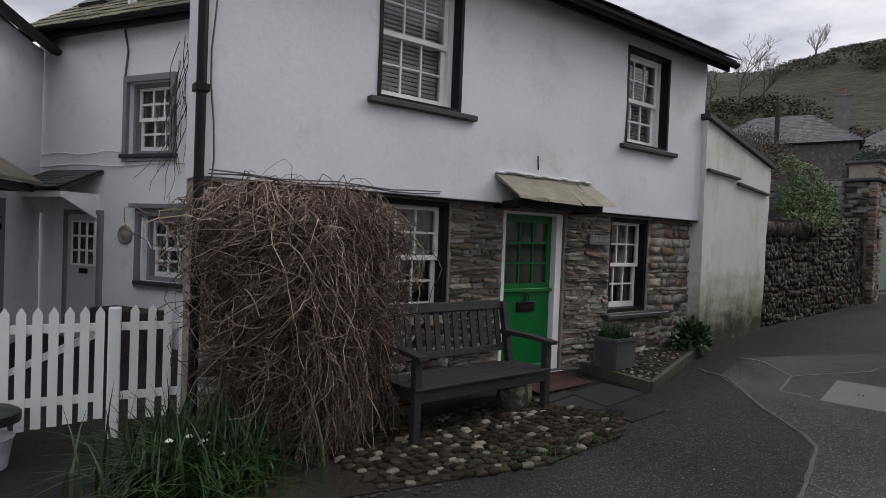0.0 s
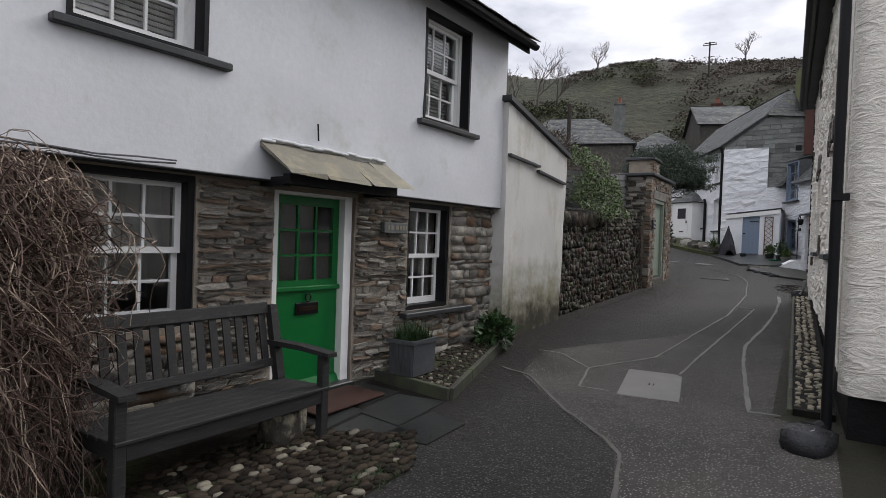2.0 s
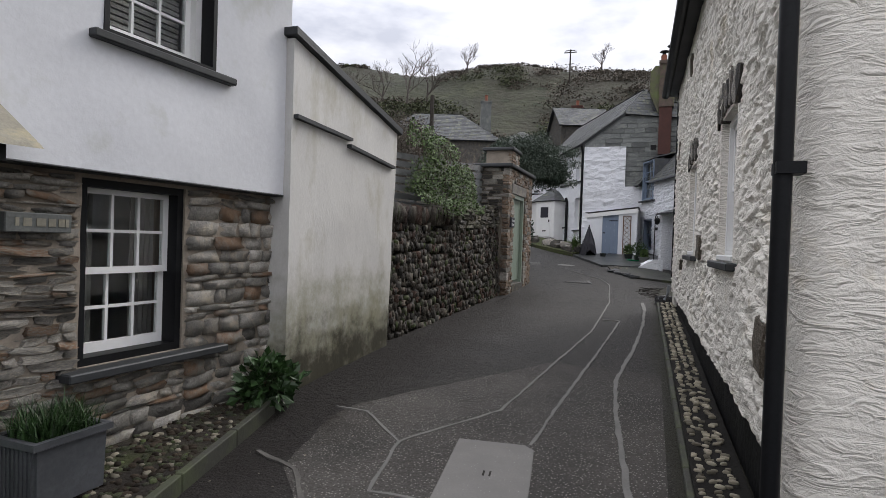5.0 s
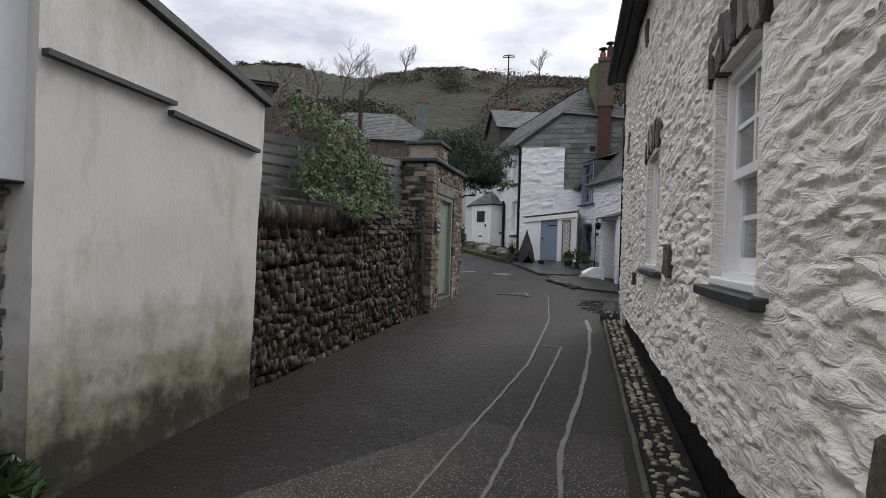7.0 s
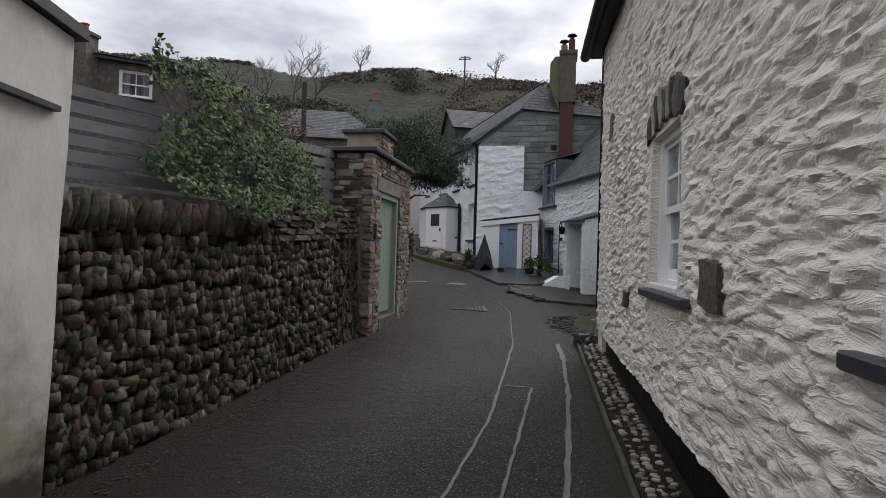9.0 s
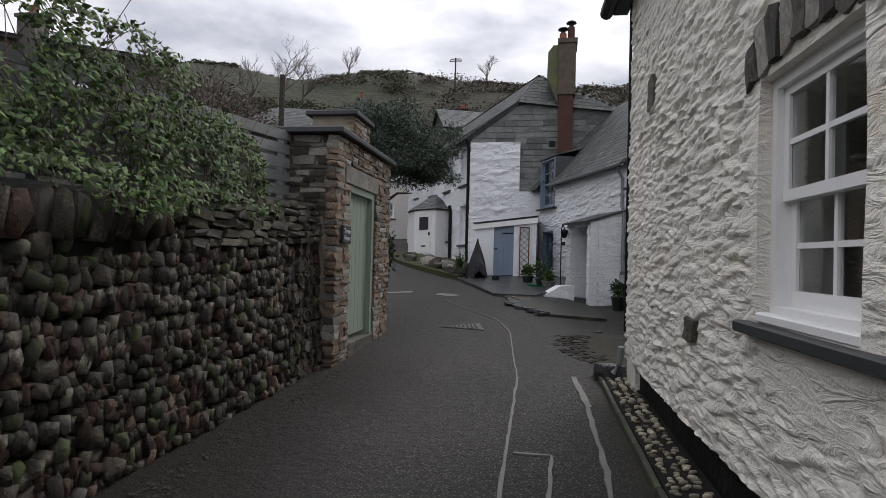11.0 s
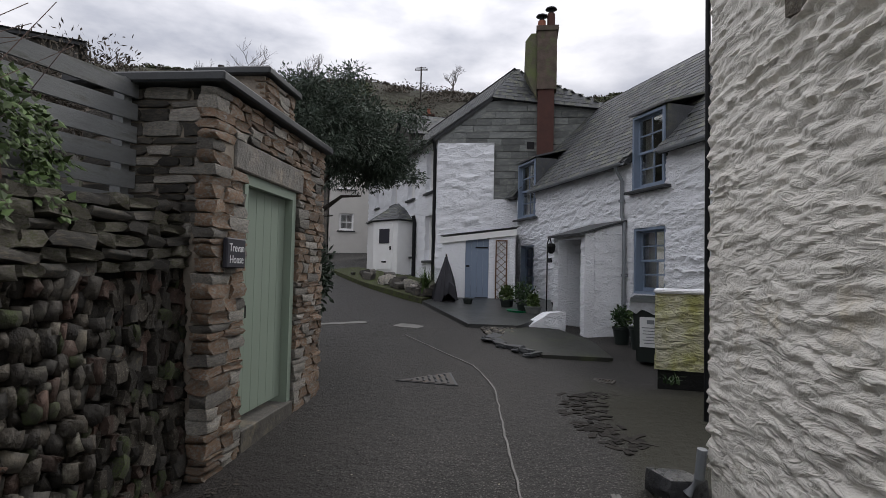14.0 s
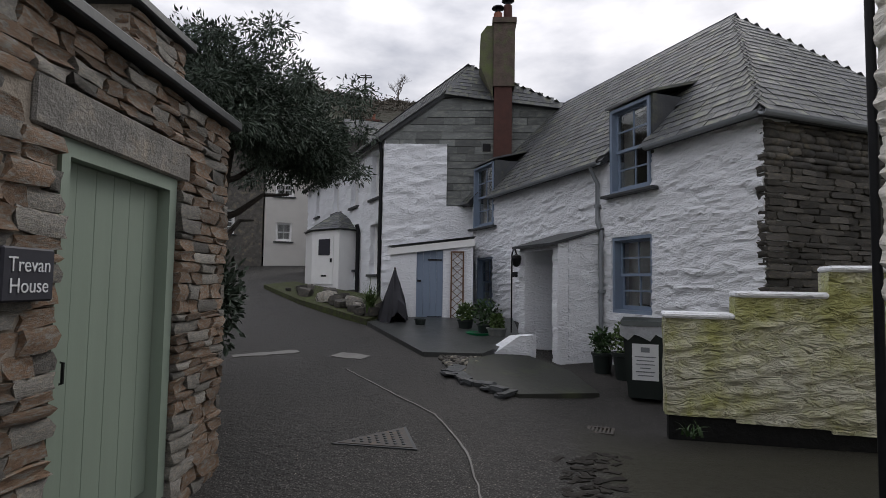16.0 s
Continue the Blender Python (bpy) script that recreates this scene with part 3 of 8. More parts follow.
def sash_window(parent, s0, s1, z0, z1, y, cols=3, rows=(2, 2), frame_material=SASH, casing=None, casing_depth=0.1, curtain=None, name="window", bar=0.018, frame=0.045):
    """A sliding sash window: casing, two sashes with glazing bars, panes, a curtain or blind behind."""
    cas = 0.05 if casing else 0.0
    bm = bmesh.new()
    if casing:
        ring_frame(bm, s0, s1, z0, z1, y - casing_depth, y + 0.09, cas)
    else:
        ring_frame(bm, s0, s1, z0, z1, y - 0.01, y + 0.09, 0.02)
        cas = 0.02
    win = part(name, bm, casing or frame_material, parent)
    a0, a1, b0, b1 = s0 + cas, s1 - cas, z0 + cas, z1 - cas
    mid = (b0 + b1) / 2
    for k, (lo, hi, yy, n) in enumerate(((mid - 0.02, b1, y, rows[0]), (b0, mid + 0.02, y + 0.04, rows[1]))):
        yy = y + (0.0 if k == 0 else 0.036)
        bm = bmesh.new()
        low = frame * (1.0 if k == 0 else 1.5)
        box(bm, a0, a0 + frame, yy, yy + 0.034, lo, hi)
        box(bm, a1 - frame, a1, yy, yy + 0.034, lo, hi)
        box(bm, a0 + frame, a1 - frame, yy, yy + 0.034, hi - frame * 0.8, hi)
        box(bm, a0 + frame, a1 - frame, yy, yy + 0.034, lo, lo + low)
        gx0, gx1, gz0, gz1 = a0 + frame, a1 - frame, lo + low, hi - frame * 0.8
        for i in range(1, cols):
            x = gx0 + (gx1 - gx0) * i / cols
            box(bm, x - bar / 2, x + bar / 2, yy + 0.004, yy + 0.03, gz0, gz1)
        for j in range(1, n):
            z = gz0 + (gz1 - gz0) * j / n
            box(bm, gx0, gx1, yy + 0.005, yy + 0.029, z - bar / 2, z + bar / 2)
        part("upper_sash" if k == 0 else "lower_sash", bm, frame_material, win)
        w, h = (gx1 - gx0) / cols, (gz1 - gz0) / n
        key = (round(w, 3), round(h, 3))
        if key not in PANES:
            PANES[key] = pane_mesh(w, h)
        for i in range(cols):
            for j in range(n):
                pane = new("pane", PANES[key])
                pane.parent = win
                pane.matrix_local = pose(gx0 + w * i, yy + 0.015, gz0 + h * j, random.uniform(-0.5, 0.5), 0, random.uniform(-0.5, 0.5))
                pane.visible_shadow = False
    if curtain == "blind":
        bm = bmesh.new()
        z = b0 + 0.03
        while z < b1 - 0.02:
            box(bm, a0 + 0.02, a1 - 0.02, y + 0.13, y + 0.15, z, z + 0.028)
            z += 0.04
        part("blind", bm, CURTAIN, win, "pale slatted blind")
    elif curtain:
        for lo, hi in ((a0, a0 + (a1 - a0) * 0.3), (a1 - (a1 - a0) * 0.28, a1)) if curtain == "pair" else ((a0, a1),):
            n = 14
            zz0 = b0 if curtain != "half" else mid
            bm = bmesh.new()
            cols2 = [(lo + (hi - lo) * i / n, y + 0.16 + 0.012 * math.sin(i * 2.1)) for i in range(n + 1)]
            rows2 = [[bm.verts.new((x, yy, z)) for x, yy in cols2] for z in (zz0, b1)]
            for i in range(n):
                bm.faces.new((rows2[0][i], rows2[0][i + 1], rows2[1][i + 1], rows2[1][i]))
            bmesh.ops.solidify(bm, geom=bm.faces[:], thickness=0.004)
            part("curtain", bm, CURTAIN, win)
    return win


def slab_part(name, parent, s0, s1, y0, y1, z0, z1, material, bevel=0.008, label=""):
    return part(name, box(bmesh.new(), s0, s1, y0, y1, z0, z1, bevel=bevel), material, parent, label)


def flat_wall(parent, name, s0, s1, z0, z1, material, m=None, relief=0.0, step=0.25, thick=0.3, holes=(), foot=None, top=None, size=0.5, seed=0.0):
    me = wall_mesh(name, s0, s1, z0, z1, holes, thick, step, lumps(relief, size, seed) if relief else None, foot, top, material)
    return part(name, me, material, parent, m=m, smooth=relief > 0)


# ---- ground and road ----
def hill_z(x, y):
    r = math.hypot(x - 5, 0.85 * y)
    h = float(np.interp(r, [0, 38, 48, 60, 75, 88, 98, 110, 160, 400], [0, 0, 2.0, 7.5, 16, 22.5, 27.0, 27.8, 28.5, 20]))
    face = max(0.0, min(1.0, (x + 0.35 * abs(y) + 10) / 60)) if x > -40 else 0.0
    return h * face


def dip(x, y):
    """The lane's edge falls towards the dormer cottage."""
    return -0.24 * max(0.0, min(1.0, (1.3 - y) / 1.3)) * max(0.0, min(1.0, (x - 17.5) / 1.5)) * max(0.0, min(1.0, (25.0 - x) / 2.0))


def terrain_z(x, y):
    n = 1.2 * noise.noise((x / 22, y / 22, 3.3)) + 0.5 * noise.noise((x / 7, y / 7, 1.3))
    h = hill_z(x, y)
    return ground_z(min(x, 50)) + dip(x, y) - 0.1 + h * (1 + 0.03 * n) + n * min(1.0, h / 6)


gx = [-300, -150, -80, -45, -20] + [i * 2.0 for i in range(-8, 20)] + [40 + i * 2.5 for i in range(0, 34)] + [130, 160, 220, 320, 500]
gy = [-400, -220, -140] + [-100 + i * 4 for i in range(0, 22)] + [i * 2.0 for i in range(-6, 13)] + [27 + i * 3 for i in range(0, 30)] + [130, 180, 260, 420]
verts = [(x, y, terrain_z(x, y)) for x in gx for y in gy]
faces = [(i * len(gy) + j, (i + 1) * len(gy) + j, (i + 1) * len(gy) + j + 1, i * len(gy) + j + 1) for i in range(len(gx) - 1) for j in range(len(gy) - 1)]
ground = part("ground", raw("ground", verts, faces), HILL, None, smooth=True)
tagged(ground, "rough green and brown hillside pasture behind the village", "ground", kind="structure")

rx = [-14 + 0.5 * i for i in range(0, 123)]
ry = [-7 + 0.5 * i for i in range(0, 47)]
verts = [(x, y, ground_z(x) + dip(x, y) + 0.008 * noise.noise((x * 0.8, y * 0.8, 0))) for x in rx for y in ry]
faces = [(i * len(ry) + j, (i + 1) * len(ry) + j, (i + 1) * len(ry) + j + 1, i * len(ry) + j + 1) for i in range(len(rx) - 1) for j in range(len(ry) - 1)]
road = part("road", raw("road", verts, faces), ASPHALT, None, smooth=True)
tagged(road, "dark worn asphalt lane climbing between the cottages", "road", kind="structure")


def road_z(x, y):
    return ground_z(x) + dip(x, y) + 0.008 * noise.noise((x * 0.8, y * 0.8, 0))


# an older, paler patch of surface at the foot of the lane
verts, faces = [], []
cols = [2.2 + 0.25 * i for i in range(31)]
for x in cols:
    lo = 0.2 if x < 6.3 else 0.62
    hi = min(float(np.interp(x, [2.2, 3.2, 4.2, 5.0, 5.7, 6.5, 7.6, 8.4, 9.7], [0.9, 1.1, 1.3, 1.5, 2.2, 2.9, 3.1, 2.6, 1.75])), 3.2) + 0.04 * noise.noise((x * 3, 0, 0))
    for j in range(9):
        y = lo + (hi - lo) * j / 8
        verts.append((x, y, road_z(x, y) + 0.004))
faces = [(i * 9 + j, (i + 1) * 9 + j, (i + 1) * 9 + j + 1, i * 9 + j + 1) for i in range(len(cols) - 1) for j in range(8)]
patch_ob = part("road_patch", raw("road_patch", verts, faces), OLD_ASPHALT, None, smooth=True)
tagged(patch_ob, "older paler coarse asphalt patch in the lane", "road patch", kind="structure")


def ribbon(name, pts, width, material, label, category, lift=0.011, wobble=0.007):
    """A flat strip that lies on the road along a line."""
    rng = random.Random(len(pts) * 7 + int(pts[0][0] * 10))
    dense = []
    for (ax, ay), (bx, by) in zip(pts, pts[1:]):
        k = max(1, int(math.hypot(bx - ax, by - ay) / 0.12))
        dense += [(ax + (bx - ax) * i / k, ay + (by - ay) * i / k) for i in range(k)]
    dense.append(pts[-1])
    bm = bmesh.new()
    prev = None
    for i, (x, y) in enumerate(dense):
        a, b = dense[max(0, i - 1)], dense[min(len(dense) - 1, i + 1)]
        d = Vector((b[0] - a[0], b[1] - a[1])).normalized()
        w = width / 2 * rng.uniform(0.7, 1.3)
        o = rng.uniform(-wobble, wobble)
        row = []
        for k, up in ((-1, -0.02), (-1, lift), (1, lift), (1, -0.02)):
            px, py = x - d.y * (k * w + o), y + d.x * (k * w + o)
            row.append(bm.verts.new((px, py, road_z(px, py) + up)))
        if prev:
            for k in range(3):
                bm.faces.new((prev[k], row[k], row[k + 1], prev[k + 1]))
        prev = row
    ob = part(name, bm, material, None)
    return tagged(ob, label, category, "joints in the road", "structure")


JL = "pale worn tar joint line across the asphalt lane"
ribbon("road_joint", [(3.2, 1.1), (4.18, 1.28), (4.94, 1.45), (5.16, 1.62), (5.7, 2.17), (6.46, 2.78), (6.6, 3.17)], 0.028, JOINT_DIM, JL, "road joint")
ribbon("road_joint", [(4.18, 1.28), (4.0, 0.6)], 0.026, JOINT_DIM, JL, "road joint")
ribbon("road_joint", [(6.4, 1.95), (6.37, 2.23), (7.12, 2.38), (8.02, 1.87), (10.05, 1.66), (11.76, 1.5), (14.95, 1.47)], 0.023, JOINT, JL, "road joint")
ribbon("road_joint", [(14.95, 1.47), (16.0, 1.55), (17.03, 1.61), (17.66, 1.66), (18.61, 1.93), (19.28, 2.37), (20.4, 3.1)], 0.016, JOINT, "worn grey seam curving across the asphalt", "road joint")
ribbon("road_joint", [(7.12, 2.38), (7.58, 2.86), (7.59, 3.15)], 0.019, JOINT, JL, "road joint")
ribbon("road_joint", [(7.39, 1.5), (8.3, 1.45), (10.44, 1.3), (12.79, 1.18), (12.8, 1.44)], 0.024, JOINT, JL, "road joint")
ribbon("road_joint", [(6.5, 0.56), (6.47, 0.79), (8.24, 0.98), (9.24, 1.04), (10.72, 0.92), (12.6, 0.83), (14.02, 0.83), (15.1, 0.89)], 0.037, JOINT, JL, "road joint")
ribbon("road_joint", [(15.1, 0.86), (14.0, 0.8)], 0.03, JOINT, JL, "road joint")
WL = "worn white paint mark on the asphalt"
ribbon("road_marking", [(21.05, 4.81), (21.5, 4.0)], 0.22, JOINT, WL, "road marking")
ribbon("road_marking", [(21.3, 3.4), (21.1, 2.95)], 0.3, JOINT, WL, "road marking")

cover = thing("concrete_cover", pose(6.82, 1.66, road_z(6.82, 1.66), 0, -2.0, 8), "pale grey concrete access cover set in the lane", "cover")
part("slab", box(bmesh.new(), -0.44, 0.56, -0.27, 0.27, -0.05, 0.012, bevel=0.006), CONCRETE, cover)
for y in (-0.02, 0.02):
    part("lifting_slot", boxes((0.0, 0.07, y - 0.006, y + 0.006, 0.011, 0.0135)), GULLY, cover, "dark lifting slot")


# ---- the white cottage with the green door ----
F = front(1.25, 4.19, 7.7, 3.80)
white_house = thing("cottage", F, "white rendered cottage with stone lower storey and green door", "house")
UP_HOLES = [(1.40, 2.25, 2.62, 3.85), (4.76, 5.60, 2.66, 3.82)]
LOW_HOLES = [(1.45, 2.30, 0.72, 1.80), (2.99, 3.925, -0.2, 1.77), (4.73, 5.51, 0.62, 1.79)]
flat_wall(white_house, "upper_wall", 0, 6.5, 1.83, 4.0, WHITE, relief=0.016, step=0.12, thick=0.45, holes=UP_HOLES, size=0.7, seed=2)
low = flat_wall(white_house, "stone_wall", 0.02, 6.6, -0.3, 1.83, MORTAR, pose(0, 0.13, 0), 0.012, 0.12, 0.35, [(a, b, c, d) for a, b, c, d in LOW_HOLES], size=0.2)
slab_part("drip_strip", white_house, 0.6, 6.5, -0.012, 0.14, 1.815, 1.829, SILL)
SIDE = pose(0.02, 0.03, 0, 0, 0, 70)
flat_wall(white_house, "side_wall", -5.6, -0.1, -0.3, 4.0, WHITE, SIDE @ pose(0, 0, 0, 0, 0, 180), 0.02, 0.3, 0.3)
flat_wall(white_house, "end_wall", 0.47, 5.9, -0.3, 4.0, WHITE, pose(6.5, 0.02, 0, 0, 0, 90), 0.02, 0.3, 0.3)
flat_wall(white_house, "back_wall", 2.1, 6.2, -0.3, 4.0, WHITE, pose(0, 5.2, 0), 0.0, 0.5, 0.3)
roof_plane(white_house, "roof", (-0.1, -0.28, 4.0), (6.75, -0.28, 4.0), (6.75, 2.9, 5.9), (1.05, 2.9, 5.9), keep=60, seed=3)
roof_plane(white_house, "roof", (6.75, 6.1, 4.0), (2.2, 6.1, 4.0), (1.05, 2.9, 5.9), (6.75, 2.9, 5.9), seed=4)
part("gable", prism(bmesh.new(), [(0.05, 3.98), (5.8, 3.98), (2.9, 5.75)], "x", 6.42, 6.52), WHITE, white_house)
part("gable", prism(bmesh.new(), [(0.1, 3.98), (6.0, 3.98), (3.0, 5.7)], "y", -0.12, 0.0), WHITE, white_house, m=SIDE)
slab_part("fascia", white_house, -0.08, 6.72, -0.2, -0.17, 3.86, 4.0, BLACK)
gutter(white_house, (-0.1, -0.27, 3.95), (6.75, -0.27, 3.95))
for k, (s0, s1, z0, z1) in enumerate(UP_HOLES):
    sash_window(white_house, s0 + 0.006, s1 - 0.006, z0, z1 - 0.006, 0.13, 3, (2, 2), SASH, SASH, 0.02, "blind", bar=0.018)
    bm = bmesh.new()
    ring_frame(bm, s0 - 0.012, s1 + 0.03, z0 - 0.002, z1 + 0.01, -0.012, 0.108, 0.034)
    part("window_surround", bm, BLACK, white_house, "black painted reveal")
    slab_part("sill", white_house, s0 - 0.1, s1 + 0.2, -0.06, 0.14, z0 - 0.055, z0 - 0.002, SILL, label="dark slate window sill")
for k in (0, 2):
    s0, s1, z0, z1 = LOW_HOLES[k]
    sash_window(white_house, s0, s1, z0, z1, 0.24, 3, (2, 2), SASH, BLACK, 0.09, "pair" if k else "half", bar=0.02)
slab_part("sill", white_house, 4.6, 5.85, 0.0, 0.24, 0.56, 0.615, SILL, label="grey slate window sill")

# ---- lean-to, stone garden wall and gate house on the same side ----
L = front(7.7, 3.73, 9.86, 3.73)
lean = thing("lean_to", L, "stained pale rendered lean-to against the cottage end", "outbuilding")
flat_wall(lean, "wall", -0.02, 2.15, -0.2, 3.19, LEANTO, None, 0.015, 0.12, 0.4, top=lambda x: 3.19 - 0.2 * max(0, min(2.15, x)), size=0.5, seed=4)
for v in lean.children[0].data.vertices:
    v.co.x -= 0.045 * max(0.0, 2.7 - v.co.z) * max(0.0, v.co.x - 1.2) / 0.95
flat_wall(lean, "end_wall", 0.42, 3.4, -0.2, 2.7, LEANTO, pose(2.15, 0, 0, 0, 0, 90), 0.01, 0.3, 0.25)
part("roof", prism(bmesh.new(), [(-0.06, 3.21), (2.2, 2.76), (2.2, 2.825), (-0.06, 3.275)], "y", -0.055, 3.4), SILL, lean, "dark slate verge")
part("drip_ledge", prism(bmesh.new(), [(0.0, 2.50), (0.98, 2.47), (0.98, 2.50), (0.0, 2.535)], "y", -0.05, 0.05), SILL, lean)
part("drip_ledge", prism(bmesh.new(), [(0.95, 2.40), (2.03, 2.32), (2.03, 2.35), (0.95, 2.435)], "y", -0.05, 0.05), SILL, lean)

SWF = front(9.86, 3.78, 15.0, 3.60)


def sw_top(s):
    return float(np.interp(s, [0, 1, 2.5, 2.6, 4, 5.2], [1.95, 1.97, 2.02, 2.12, 2.18, 2.24]))


garden_wall = thing("garden_wall", SWF, "dark rubble stone garden wall with stones set on edge", "wall")
gw = flat_wall(garden_wall, "core", 0, 5.2, 0, 2.0, DARK_MORTAR, pose(0, 0.10, 0, -4.0, 0, 0), 0.02, 0.2, 0.35, foot=lambda s: -0.1, top=lambda s: sw_top(s) - 0.08)

G = front(14.93, 3.52, 17.3, 3.50)
gate_house = thing("gate_house", G, "warm stone gateway with slab lintel and slate coping", "gateway")
GH = [(0.49, 1.55, 0.3, 2.52)]
gate_core = flat_wall(gate_house, "core", 0.06, 2.3, 0.2, 3.03, MORTAR, pose(0, 0.05, 0), 0.008, 0.15, 0.6, GH)
gate_side = flat_wall(gate_house, "side_core", -1.0, -0.02, 0.2, 3.03, MORTAR, pose(0.05, 0, 0, 0, 0, -90), 0.008, 0.15, 0.3)
slab_part("coping", gate_house, -0.08, 2.35, -0.07, 0.75, 3.04, 3.11, SILL, 0.012, "slate coping slab")
slab_part("coping", gate_house, -0.08, 0.5, 0.752, 1.1, 3.04, 3.11, SILL, 0.012, "slate coping slab")
flat_wall(gate_house, "upstand", 0.0, 0.7, 3.0, 3.62, MORTAR, pose(1.5, 0.35, 0), 0.01, 0.15, 0.6)
slab_part("coping", gate_house, 1.42, 2.28, 0.27, 1.03, 3.62, 3.69, SILL, 0.012, "slate coping slab")
slab_part("lintel", gate_house, 0.27, 1.66, -0.0, 0.25, 2.52, 2.74, STONE, 0.012, "grey stone slab lintel")

# ---- the rough white house on the other side ----
R = front(14.9, 0.37, 6.15, 0.2)
RL = math.hypot(14.9 - 6.15, 0.17)
rough_house = thing("rough_cottage", R, "cream whitewashed rubble house with black plinth", "house")


def daubed(x, z, size, flat, swirl, deep, seed):
    """Limewashed rubble: stretched stones with worn grooves between, each a little proud or tilted."""
    a = swirl
    u, v = (x * math.cos(a) + z * math.sin(a)) / size, (z * math.cos(a) - x * math.sin(a)) / (size * flat)
    w = 0.55 * noise.noise((u * 0.6, v * 0.35, seed)) + 0.2 * noise.noise((u * 2.0, v * 2.0, seed))
    dist, pts = noise.voronoi((u + w, v + w, seed))
    groove = min(1.0, (dist[1] - dist[0]) / 0.32)
    groove = groove * groove * (3 - 2 * groove)
    cell = noise.cell(pts[0] * 7.3)
    lean = (v + w - pts[0].y) * (0.5 + 0.5 * noise.cell(pts[0] * 3.1))
    return -deep * (0.62 * groove + 0.38 * cell - 0.75 * lean * groove - 0.3)


R_HOLES = [(3.30, 4.13, 1.43, 2.52), (6.25, 7.03, 1.42, 2.52)]


def rough_relief(x, z):
    edge = min(1.0, max(0.0, (RL - 0.1 - x) / 0.5))
    for a, b, c, d in R_HOLES:
        dx, dz = max(a - x, x - b, 0.0), max(c - 0.28 - z if a < x < b else c - z, z - d, 0.0)
        edge = min(edge, max(0.06, (math.hypot(dx, dz) - 0.03) / 0.09))
    k = noise.noise((x * 1.1, z * 1.4, 2.0))
    swell = 0.8 + 0.5 * noise.noise((x * 0.9, z * 0.9, 7.0))
    w = 0.05 * noise.noise((x * 2.1, z * 3.0, 5.0)) + 0.02 * noise.noise((x * 6.0, z * 8.0, 6.0))
    drag = noise.ridged_multi_fractal((x * 2.5 + 6.0 * w, (z + w + 0.1 * x) * 14.0, 4.0), 1.0, 2.1, 3, 0.95, 1.7)
    return (-0.021 * (drag - 1.0) + daubed(x, z, 0.3, 0.24, 0.12, 0.022, 0.7)) * swell * edge - 0.014 * k


def plinth_top(s):
    return 0.68 - 0.021 * s


me = wall_mesh("wall", 0, RL - 0.16, 0.7, 4.45, R_HOLES, 0.45, 0.018, rough_relief, None, None, CREAM, 0.0115)
for v in me.vertices:
    if v.co.z < 1.3:
        v.co.z = plinth_top(v.co.x) + (v.co.z - 0.7) * (1.3 - plinth_top(v.co.x)) / 0.6
part("wall", me, CREAM, rough_house, smooth=True)


def turned_corner(r, z0, z1, step=0.03, amount=0.02):
    """The rounded house corner and the side wall that goes on from it."""
    line = [(RL - 0.16 + r * math.sin(a), r - r * math.cos(a)) for a in [i * math.pi / 16 for i in range(9)]] + [(RL - 0.16 + r, r + 0.06 * i) for i in range(1, 62)]
    zs = [z0 + (z1 - z0) * j / int((z1 - z0) / step) for j in range(int((z1 - z0) / step) + 1)]
    verts, faces = [], []
    for i, (x, y) in enumerate(line):
        for z in zs:
            k = amount * noise.ridged_multi_fractal((i * 0.16 + z * 1.4 + 0.6 * noise.noise((i * 0.12, z * 2.0, 1.0)), z * 4.2 - i * 0.07, 4.0), 0.9, 2.1, 3, 0.9, 2.0) * min(1, i / 8) - amount
            a = min(1, i / 8) * math.pi / 2
            verts.append((x + k * math.sin(a), y - k * math.cos(a), z))
    n = len(zs)
    for i in range(len(line) - 1):
        for j in range(n - 1):
            faces.append((i * n + j, (i + 1) * n + j, (i + 1) * n + j + 1, i * n + j + 1))
    return raw("corner_wall", verts, faces, CREAM)


corner = part("corner_wall", turned_corner(0.16, 0.36, 4.45, 0.03, 0.008), CREAM, rough_house, smooth=True)
part("plinth", prism(bmesh.new(), [(0.05, -0.2), (RL - 0.06, -0.2), (RL - 0.06, 0.52), (0.05, 0.72)], "y", 0.07, 0.5), TAR, rough_house, "black tarred plinth", smooth=False)
slab_part("plinth", rough_house, RL - 0.4, RL - 0.05, 0.502, 3.8, -0.2, 0.4, TAR, label="black tarred plinth")
flat_wall(rough_house, "far_end_wall", -6, -0.02, 0, 4.45, CREAM, pose(0.0, 0, 0, 0, 0, -90), 0.03, 0.15, 0.4)
flat_wall(rough_house, "back_wall", 0.3, RL - 0.3, 0, 4.45, CREAM, pose(0, 5.6, 0), 0, 0.6, 0.3)
flat_wall(rough_house, "near_wall", 3.7, 5.9, 0, 4.45, CREAM, pose(RL, 0, 0, 0, 0, 90), 0.02, 0.4, 0.3)
roof_plane(rough_house, "roof", (-0.3, -0.22, 4.44), (RL + 0.2, -0.22, 4.44), (RL + 0.2, 3.0, 6.3), (-0.3, 3.0, 6.3), seed=8)
roof_plane(rough_house, "roof", (RL + 0.2, 6.2, 4.44), (-0.3, 6.2, 4.44), (-0.3, 3.0, 6.3), (RL + 0.2, 3.0, 6.3), seed=9)
for s in (0.02, RL - 0.3):
    part("gable", prism(bmesh.new(), [(0.05, 4.43), (5.85, 4.43), (3.0, 6.15)], "x", s, s + 0.25), CREAM, rough_house)
gutter(rough_house, (-0.32, -0.22, 4.40), (RL + 0.2, -0.22, 4.40), BLACK, 0.07)
